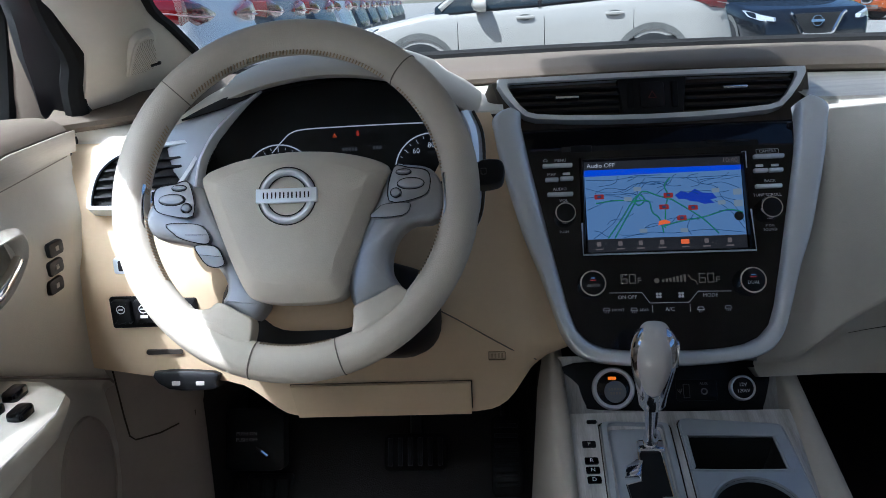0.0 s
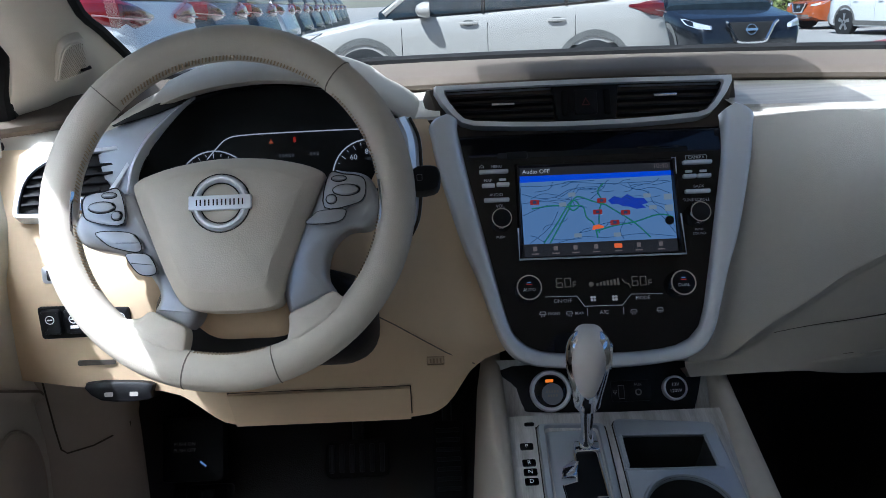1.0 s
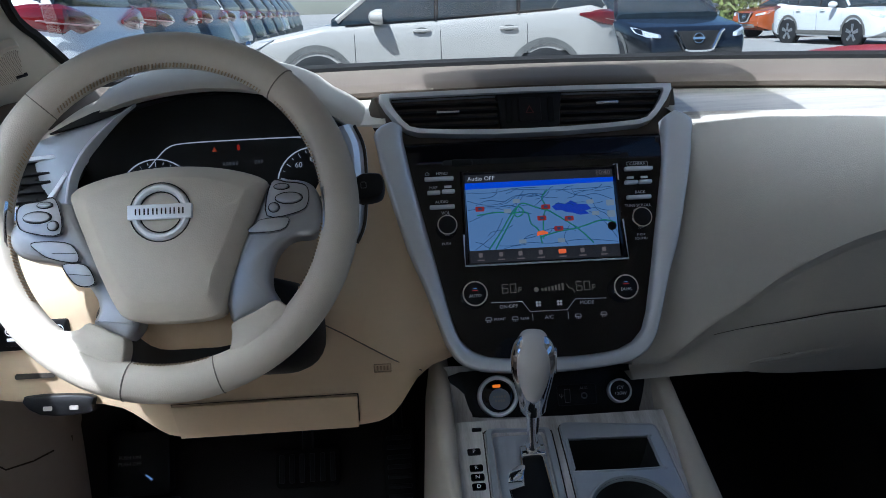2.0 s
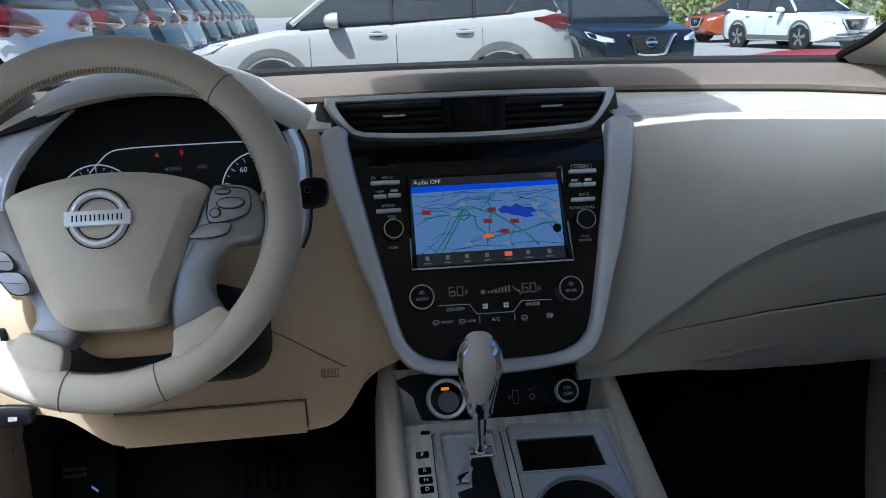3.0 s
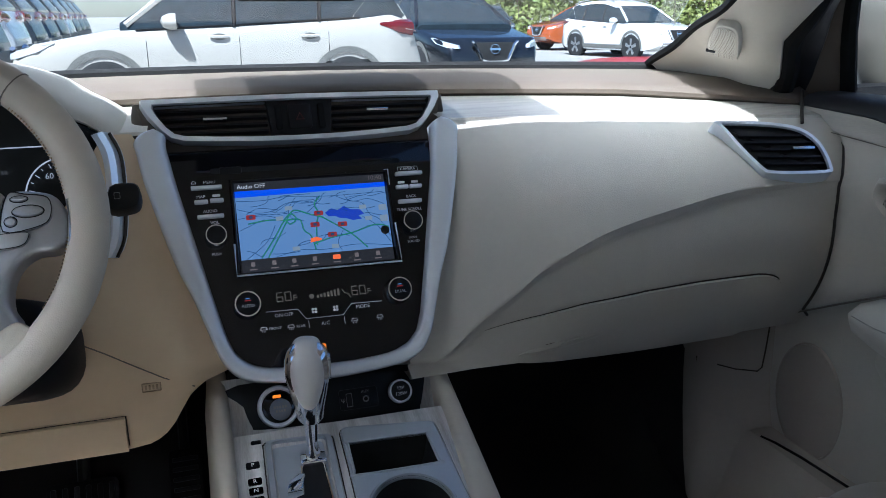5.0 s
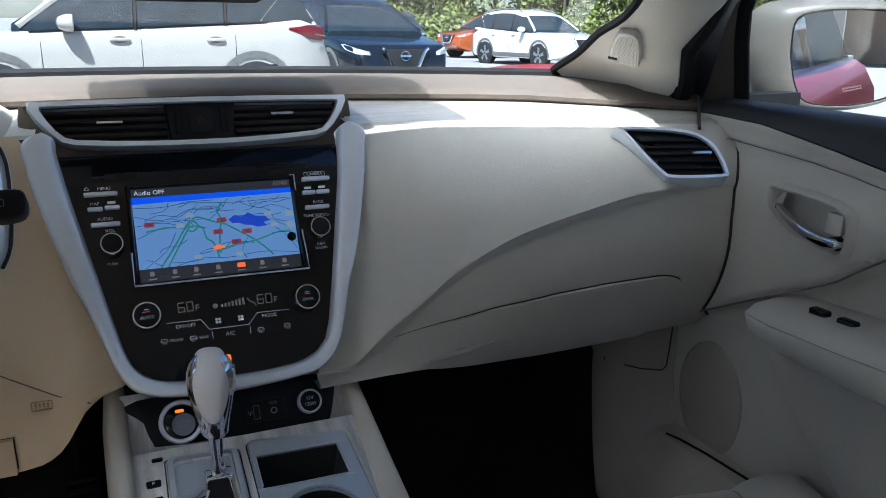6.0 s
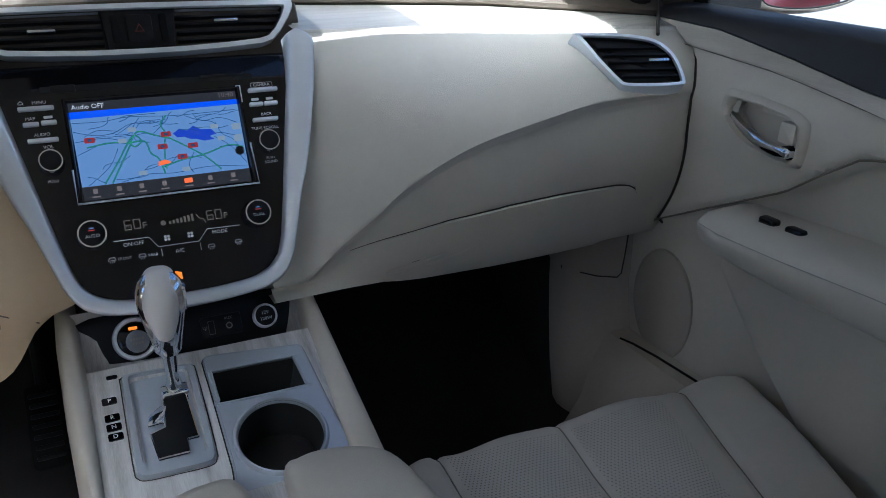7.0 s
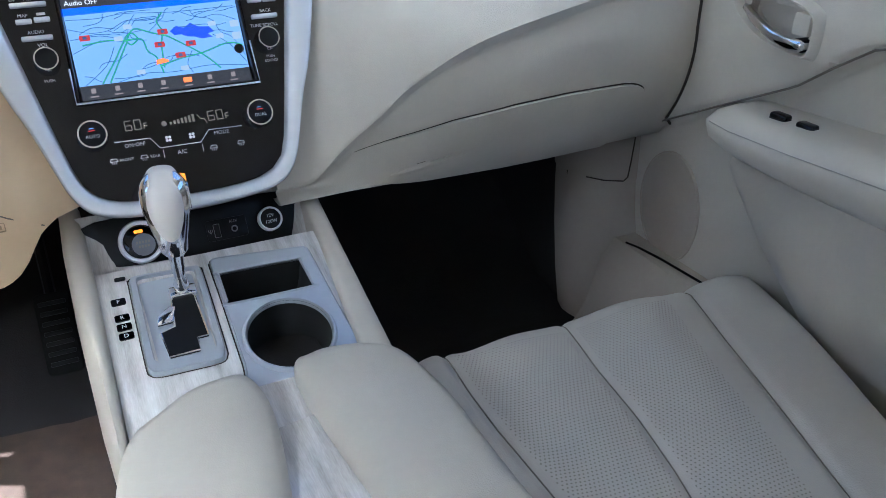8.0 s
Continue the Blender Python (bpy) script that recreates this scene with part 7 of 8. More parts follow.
# ---- own bonnet and outside mirror ----
rows = []
for s in frange(0, 1, 10):
    rows.append([(x, y_glass(min(abs(x), 0.6)) + 0.10 + 0.95 * s, 1.105 + 0.045 * math.exp(-((abs(x) - 0.86) / 0.16) ** 2) - 0.02 * (1 - abs(x)) - 0.12 * s ** 2.5 - 0.05 * max(0, abs(x) - 0.86) / 0.1) for x in frange(-0.95, 0.95, 31)])
solid("bonnet", sheet(rows, 0.01), M_RED, "glossy red car bonnet beyond the windscreen", "bonnet", kind="structure", angle=60)
mir = thing("door_mirror", "silver-grey door mirror housing reflecting the red car side", "door mirror", at=(0.82, 1.02, 1.10))
MC = Vector((1.118, 1.05, 1.165))
# glass turned so that it shows the car's flank
eye = Vector((-0.13, 0.04, 1.224))
nrm = ((eye - MC).normalized() + Vector((-0.11, -1.0, 0.0)).normalized()).normalized()
MF = Plate(MC, Vector((0, 0, 1)).cross(nrm), (0, 0, 1))
mo = [(-0.140, 0.03), (-0.134, -0.010), (-0.120, -0.052), (-0.098, -0.075), (-0.052, -0.080), (-0.010, -0.078), (0.032, -0.069), (0.062, -0.056), (0.081, -0.030), (0.087, 0.0), (0.087, 0.035), (0.078, 0.072), (0.060, 0.092), (0.0, 0.097), (-0.085, 0.095), (-0.134, 0.080)]
mo = [(p.x * 0.97, p.y * 0.97) for p in curved([(*p, 0) for p in mo], 4)]
rows = [[MF.p(a * k - s, b * k, h) for a, b in mo] for k, h, s in ((0.93, 0.004, 0), (0.96, 0.012, 0), (1.0, 0.012, 0.001), (1.07, 0.004, 0.008), (1.15, -0.03, 0.034), (1.05, -0.08, 0.045), (0.55, -0.115, 0.03), (0.2, -0.12, 0.03))]
part("housing", loft(rows, True, False), material("mirror_housing_paint", (0.13, 0.12, 0.095), 0.4, spread=0.06), mir, "grey-beige mirror housing", 60)
part("mirror_pane", slab(MF, [(a * 0.945, b * 0.945) for a, b in mo], 0.0, 0.006), M_MIRROR, mir, "mirror glass")
part("pane_seal", rim_plate(MF, [(a * 0.965, b * 0.965) for a, b in mo], [(a * 0.925, b * 0.925) for a, b in mo], 0.004, 0.010, 0.3), M_RUBBER, mir)
bm = bmesh.new()
for k in range(6):
    box(MF, -0.030 + 0.0055 * k, -0.044 + 0.0012 * k, 0.0032, 0.0022, 0.006, 0.0066, bm=bm)
    box(MF, -0.028 + 0.0055 * k, -0.0485 + 0.0012 * k, 0.0032, 0.0022, 0.006, 0.0066, bm=bm)
part("etched_lettering", bm, M_CREASE, mir)
part("foot", loft([[(x, y, z) for x, y in ((0.83, 1.08), (0.83, 1.03), (0.98, 1.05), (0.98, 1.09))] for z in (1.07, 1.095, 1.118)]), M_BLACK, mir, "black mirror foot")

# ---- outside ----
def ground_z(y, x=0.0):
    t = min(1, max(0, (y - 13) / 8))
    w = min(1, max(0, (-x - 1.2) / 2)) * min(1, max(0, (y - 2) / 3))
    return 0.24 * w + 0.09 * math.exp(-((y - 9.9) / 1.6) ** 2) * min(1, max(0, (4 - abs(x)) / 2))


M_ASPHALT = material("pale_concrete_lot", (0.30, 0.285, 0.26), 0.9, spread=0.18, scale=0.6, grain=0.6, grain_scale=60)
ys = [-600, -60, -20, -5, 0, 2, 3.5, 5, 6, 7, 8, 8.7, 9.3, 9.9, 10.5, 11.2, 12, 13, 15, 17, 19, 21, 30, 60, 200, 600, 2000]
rows = [[(x, y, ground_z(y, x) - 0.02) for x in (-1500, -300, -60, -20, -8, -4, -3, -2, -1, 0, 1, 2, 3, 4, 8, 20, 60, 300, 1500)] for y in ys]
solid("ground", sheet(rows), M_ASPHALT, "pale sunlit concrete of a car park", "ground", kind="structure")

M_TYRE = material("tyre_rubber", (0.018, 0.018, 0.018), 0.8, spread=0.2)
M_ALLOY = material("alloy", (0.45, 0.45, 0.46), 0.3, 0.9, spread=0.05)
M_CLAD = material("grey_cladding", (0.15, 0.145, 0.13), 0.6, spread=0.15)
M_TAIL = material("red_lamp_lens", (0.13, 0.005, 0.006), 0.12, spread=0.2, coat=1.0)
M_TAILCLEAR = material("pale_red_lamp_lens", (0.34, 0.20, 0.19), 0.2, spread=0.1, coat=0.6)
M_LAMP = material("clear_lamp", (0.75, 0.77, 0.80), 0.12, 0.4, spread=0.1, coat=1.0)
M_SUVGLASS = material("car_window_glass", (0.020, 0.030, 0.038), 0.05, spread=0.25, spec=0.14)


def paint(name, c, metal=0.3, coat=1.0):
    return material(name, c, 0.26, metal, spread=0.015, scale=3, coat=coat, vary=0.0)


P_CHAMP = paint("champagne_paint", (0.46, 0.43, 0.38), 0.0, 0.7)
P_WHITE = paint("white_paint", (0.80, 0.80, 0.78), 0.0)
P_DARK = paint("dark_blue_paint", (0.006, 0.008, 0.012), 0.2)
P_ORANGE = paint("orange_paint", (0.42, 0.09, 0.015), 0.2)
P_GREY = paint("grey_paint", (0.07, 0.08, 0.09), 0.2, 0.2)
P_BLUE = paint("steel_blue_paint", (0.03, 0.05, 0.08), 0.2, 0.2)

ROOF = ((-2.32, 0.62), (-2.27, 0.80), (-2.10, 0.93), (-1.60, 1.03), (-1.18, 1.09), (-0.55, 1.48), (-0.25, 1.60), (0.20, 1.685), (0.9, 1.69), (1.55, 1.63), (1.85, 1.56), (2.08, 1.22), (2.22, 1.05), (2.28, 0.80), (2.30, 0.55))
BELT = ((-2.32, 0.62), (-2.27, 0.78), (-2.05, 0.90), (-1.25, 1.035), (0.0, 1.07), (1.2, 1.13), (1.9, 1.17), (2.15, 1.10), (2.30, 0.70))


def suv(name, label, body_paint, group="parked cars"):
    """A parked SUV; its nose points to -x, its wheels stand on z = 0."""
    car = thing(name, label, "car", group)
    xs = sorted(set([r[0] for r in ROOF] + [r[0] for r in BELT] + frange(-2.3, 2.29, 34)))
    # lower body with rounded shoulders
    rings = []
    for x in xs:
        zb = table(x, BELT)
        end = max(0, (abs(x) - 1.75) / 0.57)
        w = 0.92 - 0.20 * end ** 2.2
        low = 0.24 + 0.16 * end ** 2
        half = [(0.55 * w, low), (w * 0.96, low + 0.03), (w * 0.985, low + 0.12), (w * 0.992, zb * 0.55 + 0.1), (w * 1.0, zb * 0.72 + 0.07), (w * 0.985, zb - 0.08), (w * 0.955, zb - 0.015), (w * 0.90, zb)]
        rings.append([(x, -a, b) for a, b in half] + [(x, a, b) for a, b in half[::-1]])
    part("body", loft(rings), body_paint, car, "", 55)
    # cabin: glass core with painted roof and pillars
    def cab(x, k):
        zr, zb = table(x, ROOF), table(x, BELT) - 0.02
        h = max(0.0, zr - zb)
        return [(0.895 - 0.02, zb), (0.875 - 0.10 * min(1, h / 0.6), zb + h * 0.55), (0.83 - 0.17 * min(1, h / 0.6), zb + h * 0.90), (0.72 - 0.16 * min(1, h / 0.6), zb + h * 0.985), (0.3, zb + h)]
    cx = frange(-1.16, 2.12, 30)
    rings = [[(x, -a * (1 - 0.10 * max(0, (x - 1.6) / 0.5)), b) for a, b in cab(x, 0)] + [(x, a * (1 - 0.10 * max(0, (x - 1.6) / 0.5)), b) for a, b in cab(x, 0)[::-1]] for x in cx]
    part("glasshouse", loft(rings), M_SUVGLASS, car, "dark tinted glasshouse", 40)
    rings = []
    for x in frange(-0.42, 1.86, 18):
        zr = table(x, ROOF)
        rings.append([(x, s * a, zr + b) for s, seq in ((-1, ((0.70, -0.09), (0.685, -0.045), (0.60, 0.006), (0.3, 0.018))), (1, ((0.3, 0.018), (0.60, 0.006), (0.685, -0.045), (0.70, -0.09)))) for a, b in seq])
    part("roof", loft(rings), body_paint, car, "", 50)
    for s in (-1, 1):
        def onside(x, t, lift=0.006):
            c = cab(x, 0)
            zb, zr = c[0][1], c[3][1]
            z = zb + (zr - zb) * t
            a = float(np.interp(z, [q[1] for q in c], [q[0] for q in c])) * (1 - 0.10 * max(0, (x - 1.6) / 0.5))
            return Vector((x, s * (a + lift), z))
        # windscreen pillar, rear quarter and door pillars
        part("front_pillar", tube([onside(x, t, 0.0) for x, t in ((-1.10, 0.45), (-0.75, 0.9), (-0.40, 0.97))], 0.035, 6), body_paint, car)
        quad = [onside(x, t) for x, t in ((1.40, 0.02), (1.62, 0.48), (1.78, 0.80), (1.90, 0.97), (2.03, 0.80), (2.10, 0.45), (2.12, 0.02))]
        bm = loft([[p for p in quad], [p - Vector((0, s * 0.04, 0)) for p in quad]])
        part("rear_quarter", bm, body_paint, car)
        for x in (0.05, 1.02):
            part("door_pillar", tube([onside(x, 0.0), onside(x + 0.02, 0.55), onside(x + 0.05, 0.97)], 0.022, 6), M_BLACK, car)
        part("window_trim", tube([onside(x, 0.03, 0.008) for x in frange(-1.0, 1.5, 12)], 0.012, 6), M_BLACK, car)
        # doors' shut lines, handles, arches, sill cladding
        def flank(x, z, lift=0.004):
            zb = table(x, BELT)
            end = max(0, (abs(x) - 1.75) / 0.57)
            w = 0.92 - 0.20 * end ** 2.2
            low = 0.24 + 0.16 * end ** 2
            prof = ((low + 0.03, w * 0.96), (low + 0.12, w * 0.985), (zb * 0.55 + 0.1, w * 0.992), (zb * 0.72 + 0.07, w), (zb - 0.08, w * 0.985), (zb - 0.015, w * 0.955))
            return Vector((x, s * (table(z, prof) + lift), z))
        for x0 in (-0.90, 0.10, 1.12):
            part("shut_line", tube([flank(x0, z, -0.002) for z in frange(0.38, table(x0, BELT) - 0.02, 7)], 0.006, 4), M_BLACK, car)
        for x0 in (-0.02, 1.0):
            hd = flank(x0 - 0.10, 0.955, 0.02)
            part("handle", tube([hd + Vector((-0.10, -s * 0.012, 0)), hd + Vector((-0.05, 0, 0)), hd + Vector((0.06, 0, 0)), hd + Vector((0.10, -s * 0.012, 0))], 0.017, 6), body_paint, car)
            part("handle_cup", slab(Plate(hd - Vector((0, s * 0.016, 0)), (s * -1.0, 0, 0), (0, 0, 1)), circle(0, 0, 0.075, 16, 0.035), -0.002, 0.003), M_CLAD, car)
        for wx in (-1.36, 1.34):
            arc = [flank(wx + 0.475 * math.cos(a), min(0.37 + 0.475 * math.sin(a), table(wx, BELT) - 0.1), 0.012) for a in frange(-0.1, math.pi + 0.1, 15)]
            inn = [flank(wx + 0.405 * math.cos(a), 0.37 + 0.405 * math.sin(a), 0.014) for a in frange(-0.1, math.pi + 0.1, 15)]
            part("wheel_arch", sheet([arc, inn, [p - Vector((0, s * 0.05, 0)) for p in inn]], 0.004), M_CLAD, car, "dark plastic wheel arch")
            f = Plate((wx, s * 0.86, 0.37), (s * -1.0, 0, 0), (0, 0, 1))
            part("arch_well", slab(f, circle(0, 0, 0.412, 32), -0.02, 0.052), M_VOID, car)
            wh = part("wheel", lathe(f, [(0.24, -0.16), (0.36, -0.15), (0.37, -0.05), (0.36, 0.055), (0.325, 0.068), (0.255, 0.060)], 36), M_TYRE, car, "black tyre")
            part("wheel_dish", lathe(f, [(0.256, 0.0), (0.256, 0.058), (0.245, 0.05), (0.03, 0.03), (0.0001, 0.03)], 30), M_BLACK, wh)
            for k in range(5):
                a = 2 * math.pi * k / 5 + 0.3
                d, e = Vector((math.cos(a), math.sin(a))), Vector((-math.sin(a), math.cos(a)))
                q = [d * 0.03 + e * 0.035, d * 0.245 + e * 0.055, d * 0.245 - e * 0.055, d * 0.03 - e * 0.035]
                part("rim_spoke", slab(f, [(p.x, p.y) for p in q], 0.03, 0.062, 0.006), M_ALLOY, wh)
        part("sill_cladding", sheet([[flank(x, z, 0.010) for x in frange(-0.98, 0.96, 12)] for z in (0.30, 0.36, 0.43)], 0.01), M_CLAD, car, "dark sill cladding")
        # door mirror
        c = onside(-0.62, 0.20, 0.14)
        rows = [[c + Vector((dx, s * 0.12 * k * math.cos(q), 0.085 * k * math.sin(q))) for q in frange(0, 2 * math.pi, 15)[:-1]] for dx, k in ((0.06, 0.75), (0.05, 1.0), (-0.02, 1.0), (-0.09, 0.65), (-0.11, 0.2))]
        mm = part("door_mirror", loft(rows), body_paint, car)
        part("mirror_foot", tube([c - Vector((0, s * 0.15, 0.06)), c - Vector((0, s * 0.02, 0.05))], 0.03, 6), M_BLACK, mm)
        # lamps
        lamp = tube([(2.20, s * 0.26, 1.000), (2.20, s * 0.46, 1.002), (2.185, s * 0.66, 1.006), (2.135, s * 0.785, 1.018), (1.99, s * 0.872, 1.040), (1.74, s * 0.908, 1.072)], [0.012, 0.040, 0.060, 0.068, 0.052, 0.008], 8, flat=1.5, up=(0, 0, 1))
        lamp = part("tail_lamp", lamp, M_TAIL, car, "long red tail lamp wrapped round the corner")
        part("lamp_stripe", tube([(2.262, s * 0.50, 0.985), (2.258, s * 0.66, 0.985), (2.205, s * 0.815, 0.997), (2.05, s * 0.926, 1.020)], 0.006, 5), M_TAILCLEAR, lamp, "clear stripe")
        hl = [(-2.30, 0.62, 0.80), (-2.20, 0.76, 0.84), (-1.95, 0.86, 0.90), (-1.82, 0.885, 0.905), (-2.00, 0.875, 0.82), (-2.22, 0.77, 0.76), (-2.31, 0.60, 0.745)]
        hl = [Vector((x - 0.012, s * (y + 0.012), z + 0.004)) for x, y, z in hl]
        part("headlamp", loft([hl, [p + Vector((0.05, -s * 0.05, 0)) for p in hl]]), M_LAMP, car, "clear headlamp")
        fg = Plate((-2.285, s * 0.66, 0.52), (0, -1, 0), (0, 0, 1))
        part("fog_lamp", slab(fg, rrect(0, 0, 0.16, 0.05, 0.02), -0.03, 0.02, 0.01), M_LAMP, car)
        part("roof_rail", tube([(x, s * 0.62, table(x, ROOF) + z) for x, z in ((-0.2, 0.02), (0.0, 0.055), (0.8, 0.06), (1.5, 0.06), (1.75, 0.02))], 0.016, 6), M_ALLOY, car)
    # nose: grille with V-shaped chrome, bumper, windscreen
    g = Plate((-2.315, 0, 0.70), (0, -1, 0), (0.12, 0, 1))
    part("grille", slab(g, [(-0.34, 0.14), (0.34, 0.14), (0.26, -0.14), (-0.26, -0.14)], -0.08, 0.014, 0.01), M_VOID, car, "black grille")
    v = curved([(-0.40, 0.15, 0), (-0.34, 0.10, 0), (-0.24, -0.10, 0), (-0.18, -0.15, 0), (0, -0.16, 0), (0.18, -0.15, 0), (0.24, -0.10, 0), (0.34, 0.10, 0), (0.40, 0.15, 0)], 4, False)
    part("grille_chrome", tube([g.p(p.x, p.y, 0.03) for p in v], 0.035, 6, flat=0.7), M_CHROME, car, "chrome V-shaped grille trim")
    part("badge", rim_plate(g, circle(0, 0.03, 0.085, 24), circle(0, 0.03, 0.065, 24), 0.01, 0.035, 0.3), M_CHROME, car, "round chrome badge")
    part("badge_bar", slab(g, rrect(0, 0.03, 0.19, 0.035, 0.004), 0.01, 0.04), M_CHROME, car)
    part("lower_grille", slab(Plate((-2.30, 0, 0.42), (0, -1, 0), (-0.05, 0, 1)), rrect(0, 0, 1.1, 0.13, 0.04), -0.1, 0.02, 0.01), M_CLAD, car)
    part("rear_bumper", loft([[(x, y, z) for y in frange(-0.76, 0.76, 8)] + [(x - 0.2, y, z) for y in frange(0.76, -0.76, 8)] for x, z in ((2.26, 0.34), (2.315, 0.42), (2.32, 0.52), (2.30, 0.60))]), M_CLAD, car)
    return car


first = suv("parked_suv", "champagne SUV with dark wheel arches parked side-on", P_CHAMP)


def place(source, x, y, heading, scale=1.0):
    """A copy of a car with its nose turned by heading degrees from -x."""
    return copy_thing(source, pose(x, y, ground_z(y, x) - 0.02, 0, 0, heading))


first.location = (0.39, 9.92, ground_z(9.9) - 0.02)
first.scale = (0.93, 1, 1)
first.name = "parked_suv"
row_white = suv("parked_suv", "white SUV seen from its rear corner in a long row", P_WHITE, "row of parked cars")
row_white.location = (-4.25, 6.05, ground_z(6.05, -4) - 0.02)
dark = suv("parked_suv", "dark blue SUV facing with chrome V grille", P_DARK)
dark.matrix_basis = pose(4.45, 14.5, ground_z(14.5) - 0.02, 0, 0, 90 + 4)
grey = suv("parked_suv", "dark grey SUV in a row of parked cars", P_GREY, "row of parked cars")
grey.location = (-4.4, 8.75, ground_z(8.75, -4.2) - 0.02)
blue = suv("parked_suv", "steel blue SUV in a row of parked cars", P_BLUE, "row of parked cars")
blue.location = (-4.55, 11.5, ground_z(11.5, -4.3) - 0.02)
for k in range(8):
    src = (row_white, grey, blue, grey)[k % 4]
    y = 14.2 + 2.75 * k
    place(src, -4.7 - 0.12 * k, y, 0)
white = suv("parked_suv", "white SUV with roof rails parked at an angle", P_WHITE)
white.matrix_basis = pose(13.0, 22.6, ground_z(22.6) - 0.05, 0, 0, 99)
orange = suv("parked_car", "orange compact SUV parked beyond the others", P_ORANGE)
orange.matrix_basis = pose(14.7, 28.3, ground_z(28.3) - 0.02, 0, 0, 10)
place(grey, 12.9, 34.5, 80)
place(blue, 19.5, 33.0, 95)
place(grey, 3.0, 27.0, 90)
place(blue, 6.0, 27.5, 90)

# trees along the far edge
M_BARK = material("bark", (0.10, 0.075, 0.05), 0.95, spread=0.3, scale=6, grain=1.0, grain_scale=30)
M_LEAF = material("leaves", (0.055, 0.085, 0.02), 0.6, spread=0.4, scale=1.2, second=(0.24, 0.27, 0.06))


def tree(x, y, h, seed):
    r = random.Random(seed)
    t = thing("tree", "leafy green tree at the edge of the car park", "tree", "trees behind the car park", at=(x, y, ground_z(y)))
    bm = tube([(x, y, ground_z(y) - 0.1), (x + 0.1, y, h * 0.25), (x + r.uniform(-0.3, 0.3), y, h * 0.6), (x, y, h * 0.85)], [0.22, 0.17, 0.10, 0.03], 8)
    ends = []
    for k in range(9):
        a, z = r.uniform(0, 6.3), h * r.uniform(0.10, 0.6)
        e = Vector((x + math.cos(a) * h * 0.30, y + math.sin(a) * h * 0.30, z + h * 0.16))
        tube([(x, y, z), ((x + e.x) / 2, (y + e.y) / 2, z + h * 0.11), e], [0.08, 0.05, 0.02], 6, bm=bm)
        ends.append(e)
    part("trunk", bm, M_BARK, t)
    verts, faces = [], []
    clumps = [(e + Vector((r.gauss(0, 0.3), r.gauss(0, 0.3), r.gauss(0, 0.3))), r.uniform(0.5, 1.2)) for e in ends for _ in range(3)] + [(Vector((x + r.gauss(0, h * 0.16), y + r.gauss(0, h * 0.16), h * r.uniform(0.12, 0.95))), r.uniform(0.5, 1.1)) for _ in range(22)]
    for c, rad in clumps:
        for _ in range(70):
            p = c + Vector((r.gauss(0, 1), r.gauss(0, 1), r.gauss(0, 0.8))) * rad * 0.55
            d1 = Vector((r.uniform(-1, 1), r.uniform(-1, 1), r.uniform(-1, 1))).normalized() * 0.16
            d2 = d1.cross(Vector((r.uniform(-1, 1), r.uniform(-1, 1), r.uniform(-1, 1)))).normalized() * 0.09
            k = len(verts)
            verts += [p - d1, p + d2, p + d1, p - d2]
            faces.append((k, k + 1, k + 2, k + 3))
    me = bpy.data.meshes.new("crown")
    me.from_pydata(verts, [], faces)
    me.materials.append(M_LEAF)
    o = new("crown", me)
    o.parent = t
    o.matrix_parent_inverse = Matrix.Translation(-t.location)
    return t


for k in range(20):
    tree(9 + k * 2.4 + (k * 37 % 5) * 0.4, 44 + (k * 53 % 7), 6.5 + (k * 29 % 4), 30 + k)

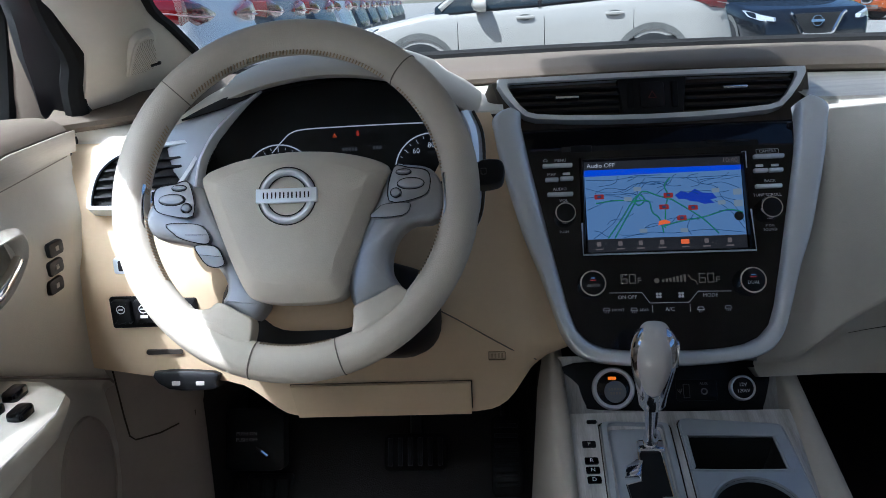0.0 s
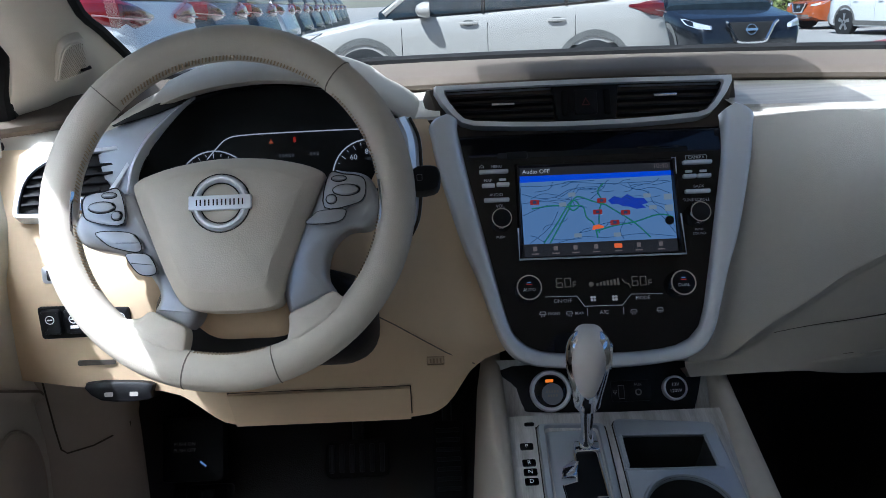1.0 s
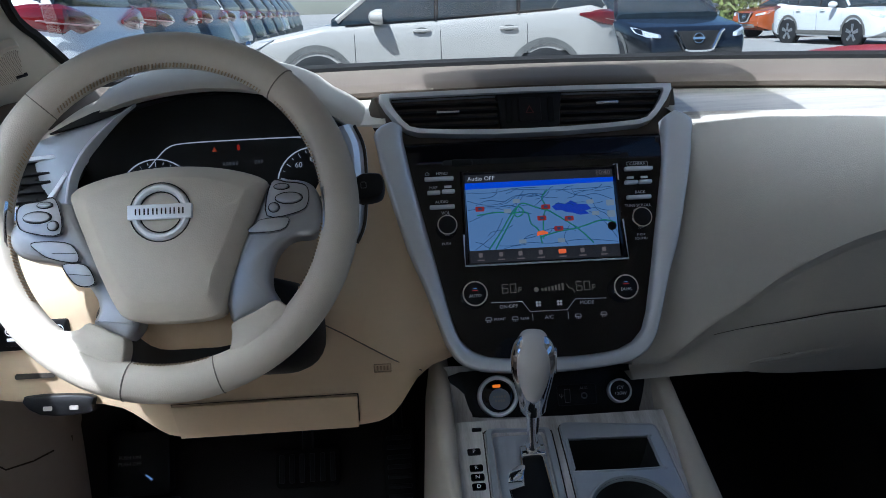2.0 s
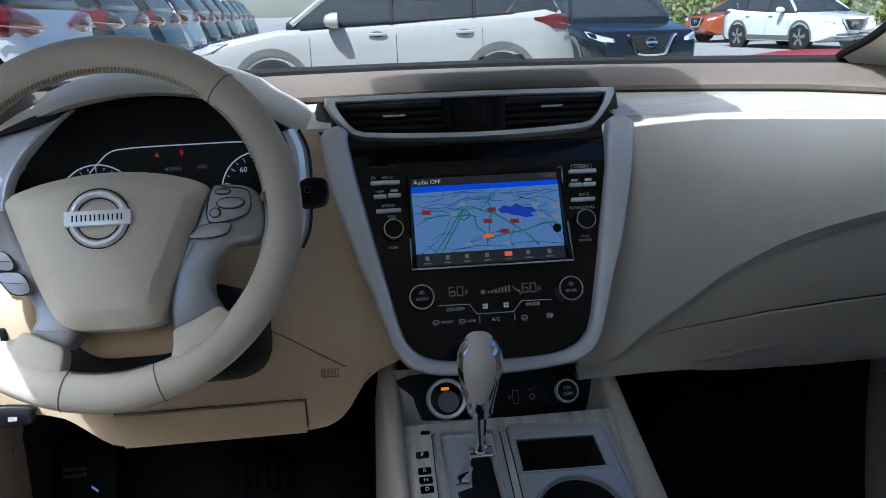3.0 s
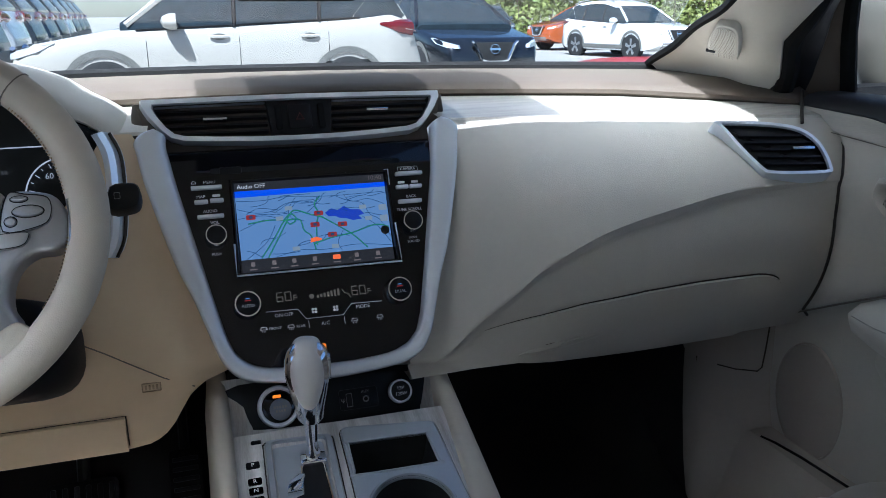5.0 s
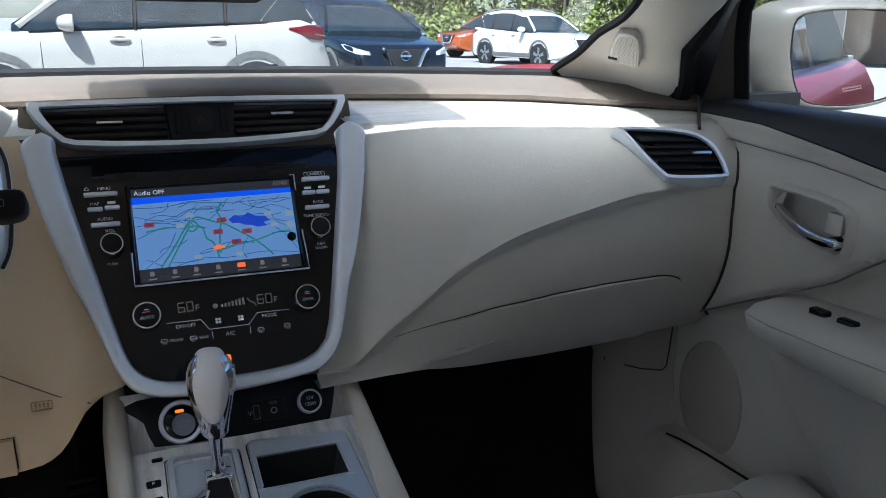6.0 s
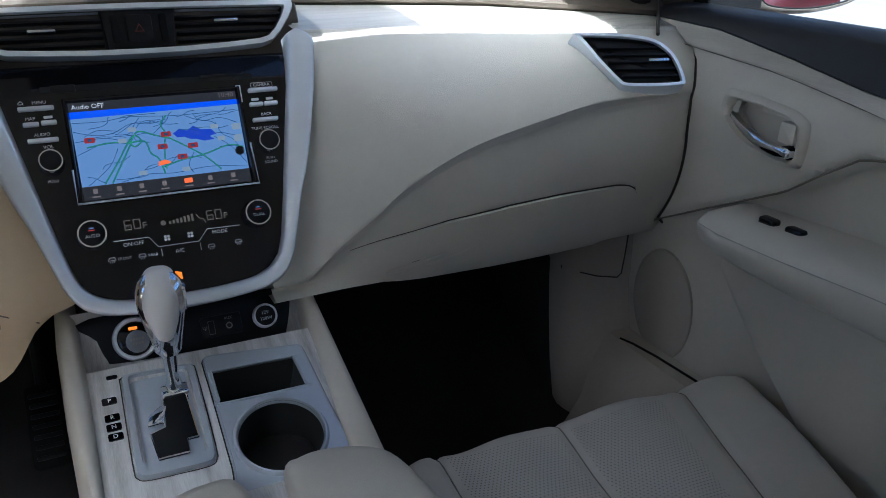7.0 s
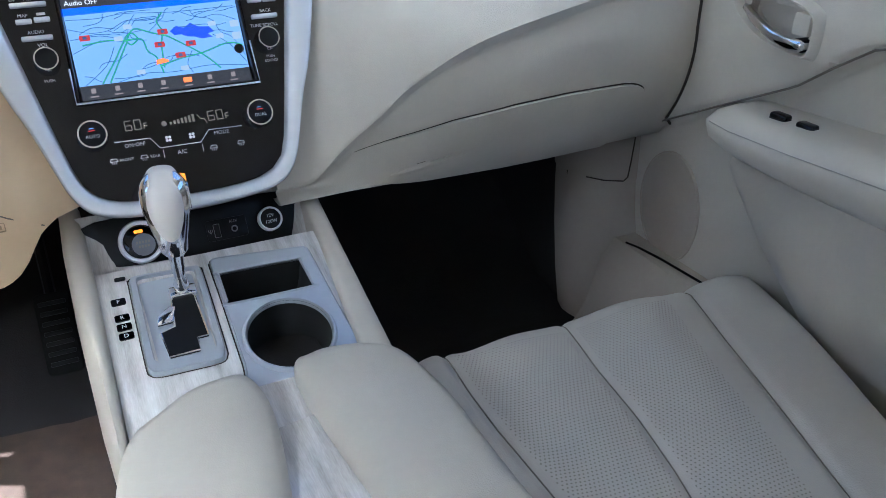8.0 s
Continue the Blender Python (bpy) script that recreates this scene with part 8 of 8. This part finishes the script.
def hedge(x0, x1, y, h, seed):
    """A loose row of shrubs: stems and many small leaves."""
    r = random.Random(seed)
    hd = thing("hedge", "loose yellow-green shrubs along the edge of the car park", "hedge", at=((x0 + x1) / 2, y, 0))
    bm = bmesh.new()
    verts, faces = [], []
    x = x0
    while x < x1:
        yy, hh = y + r.uniform(-1.2, 1.2), h * r.uniform(0.6, 1.25)
        tube([(x, yy, -0.1), (x + r.uniform(-0.2, 0.2), yy, hh * 0.5), (x + r.uniform(-0.3, 0.3), yy, hh * 0.9)], [0.05, 0.03, 0.01], 5, bm=bm)
        for _ in range(170):
            a, q = r.uniform(0, 6.3), r.random() ** 0.5
            p = Vector((x + 1.1 * q * math.cos(a), yy + 0.9 * q * math.sin(a), hh * r.uniform(0.02, 1.0) * (1 - 0.35 * q * q)))
            d1 = Vector((r.uniform(-1, 1), r.uniform(-1, 1), r.uniform(-1, 1))).normalized() * 0.15
            d2 = d1.cross(Vector((r.uniform(-1, 1), r.uniform(-1, 1), r.uniform(-1, 1)))).normalized() * 0.09
            k = len(verts)
            verts += [p - d1, p + d2, p + d1, p - d2]
            faces.append((k, k + 1, k + 2, k + 3))
        x += r.uniform(0.7, 1.2)
    part("stems", bm, M_BARK, hd)
    me = bpy.data.meshes.new("foliage")
    me.from_pydata(verts, [], faces)
    me.materials.append(M_LEAF)
    o = new("foliage", me)
    o.parent = hd
    o.matrix_parent_inverse = Matrix.Translation(-hd.location)
    return tagged(hd, kind="stuff")


hedge(4.0, 62.0, 41.5, 2.3, 5)

# the showroom behind, seen in the door mirror, and a lamp mast
M_RENDER = material("building_panel", (0.35, 0.36, 0.38), 0.6, spread=0.1, scale=1.0)
M_BROWN = material("brown_render", (0.20, 0.12, 0.07), 0.8, spread=0.15, scale=1.0)
bld = thing("showroom", "grey showroom building with large windows", "building", at=(16, -30, 0))
part("wall", loft([[(x, y, z) for x, y in ((6, -38), (30, -38), (30, -28), (6, -28))] for z in (0, 6.0)]), M_RENDER, bld)
part("wall", loft([[(x, y, z) for x, y in ((-6, -38), (5.9, -38), (5.9, -29), (-6, -29))] for z in (0, 3.6)]), M_BROWN, bld, "brown rendered wing")
part("roof", loft([[(x, y, z) for x, y in ((5.6, -38.4), (30.4, -38.4), (30.4, -27.6), (5.6, -27.6))] for z in (6.0, 6.35)]), M_SILVER, bld)
for k in range(6):
    w = part("window", slab(Plate((8 + 3.7 * k, -28, 2.4), (-1, 0, 0), (0, 0, 1)), rrect(0, 0, 3.2, 3.6, 0.05), -0.1, 0.03), M_SUVGLASS, bld)
mast = thing("street_lamp", "tall grey car park lamp mast", "lamp mast", at=(7.5, -20, 0))
part("pole", tube([(7.5, -20, 0), (7.5, -20, 8)], [0.10, 0.06], 10), M_RENDER, mast)
part("head", slab(Plate((7.5, -20, 8), (1, 0, 0), (0, 1, 0)), rrect(0.0, 0, 1.6, 0.3, 0.1), 0, 0.15, 0.05), M_RENDER, mast)
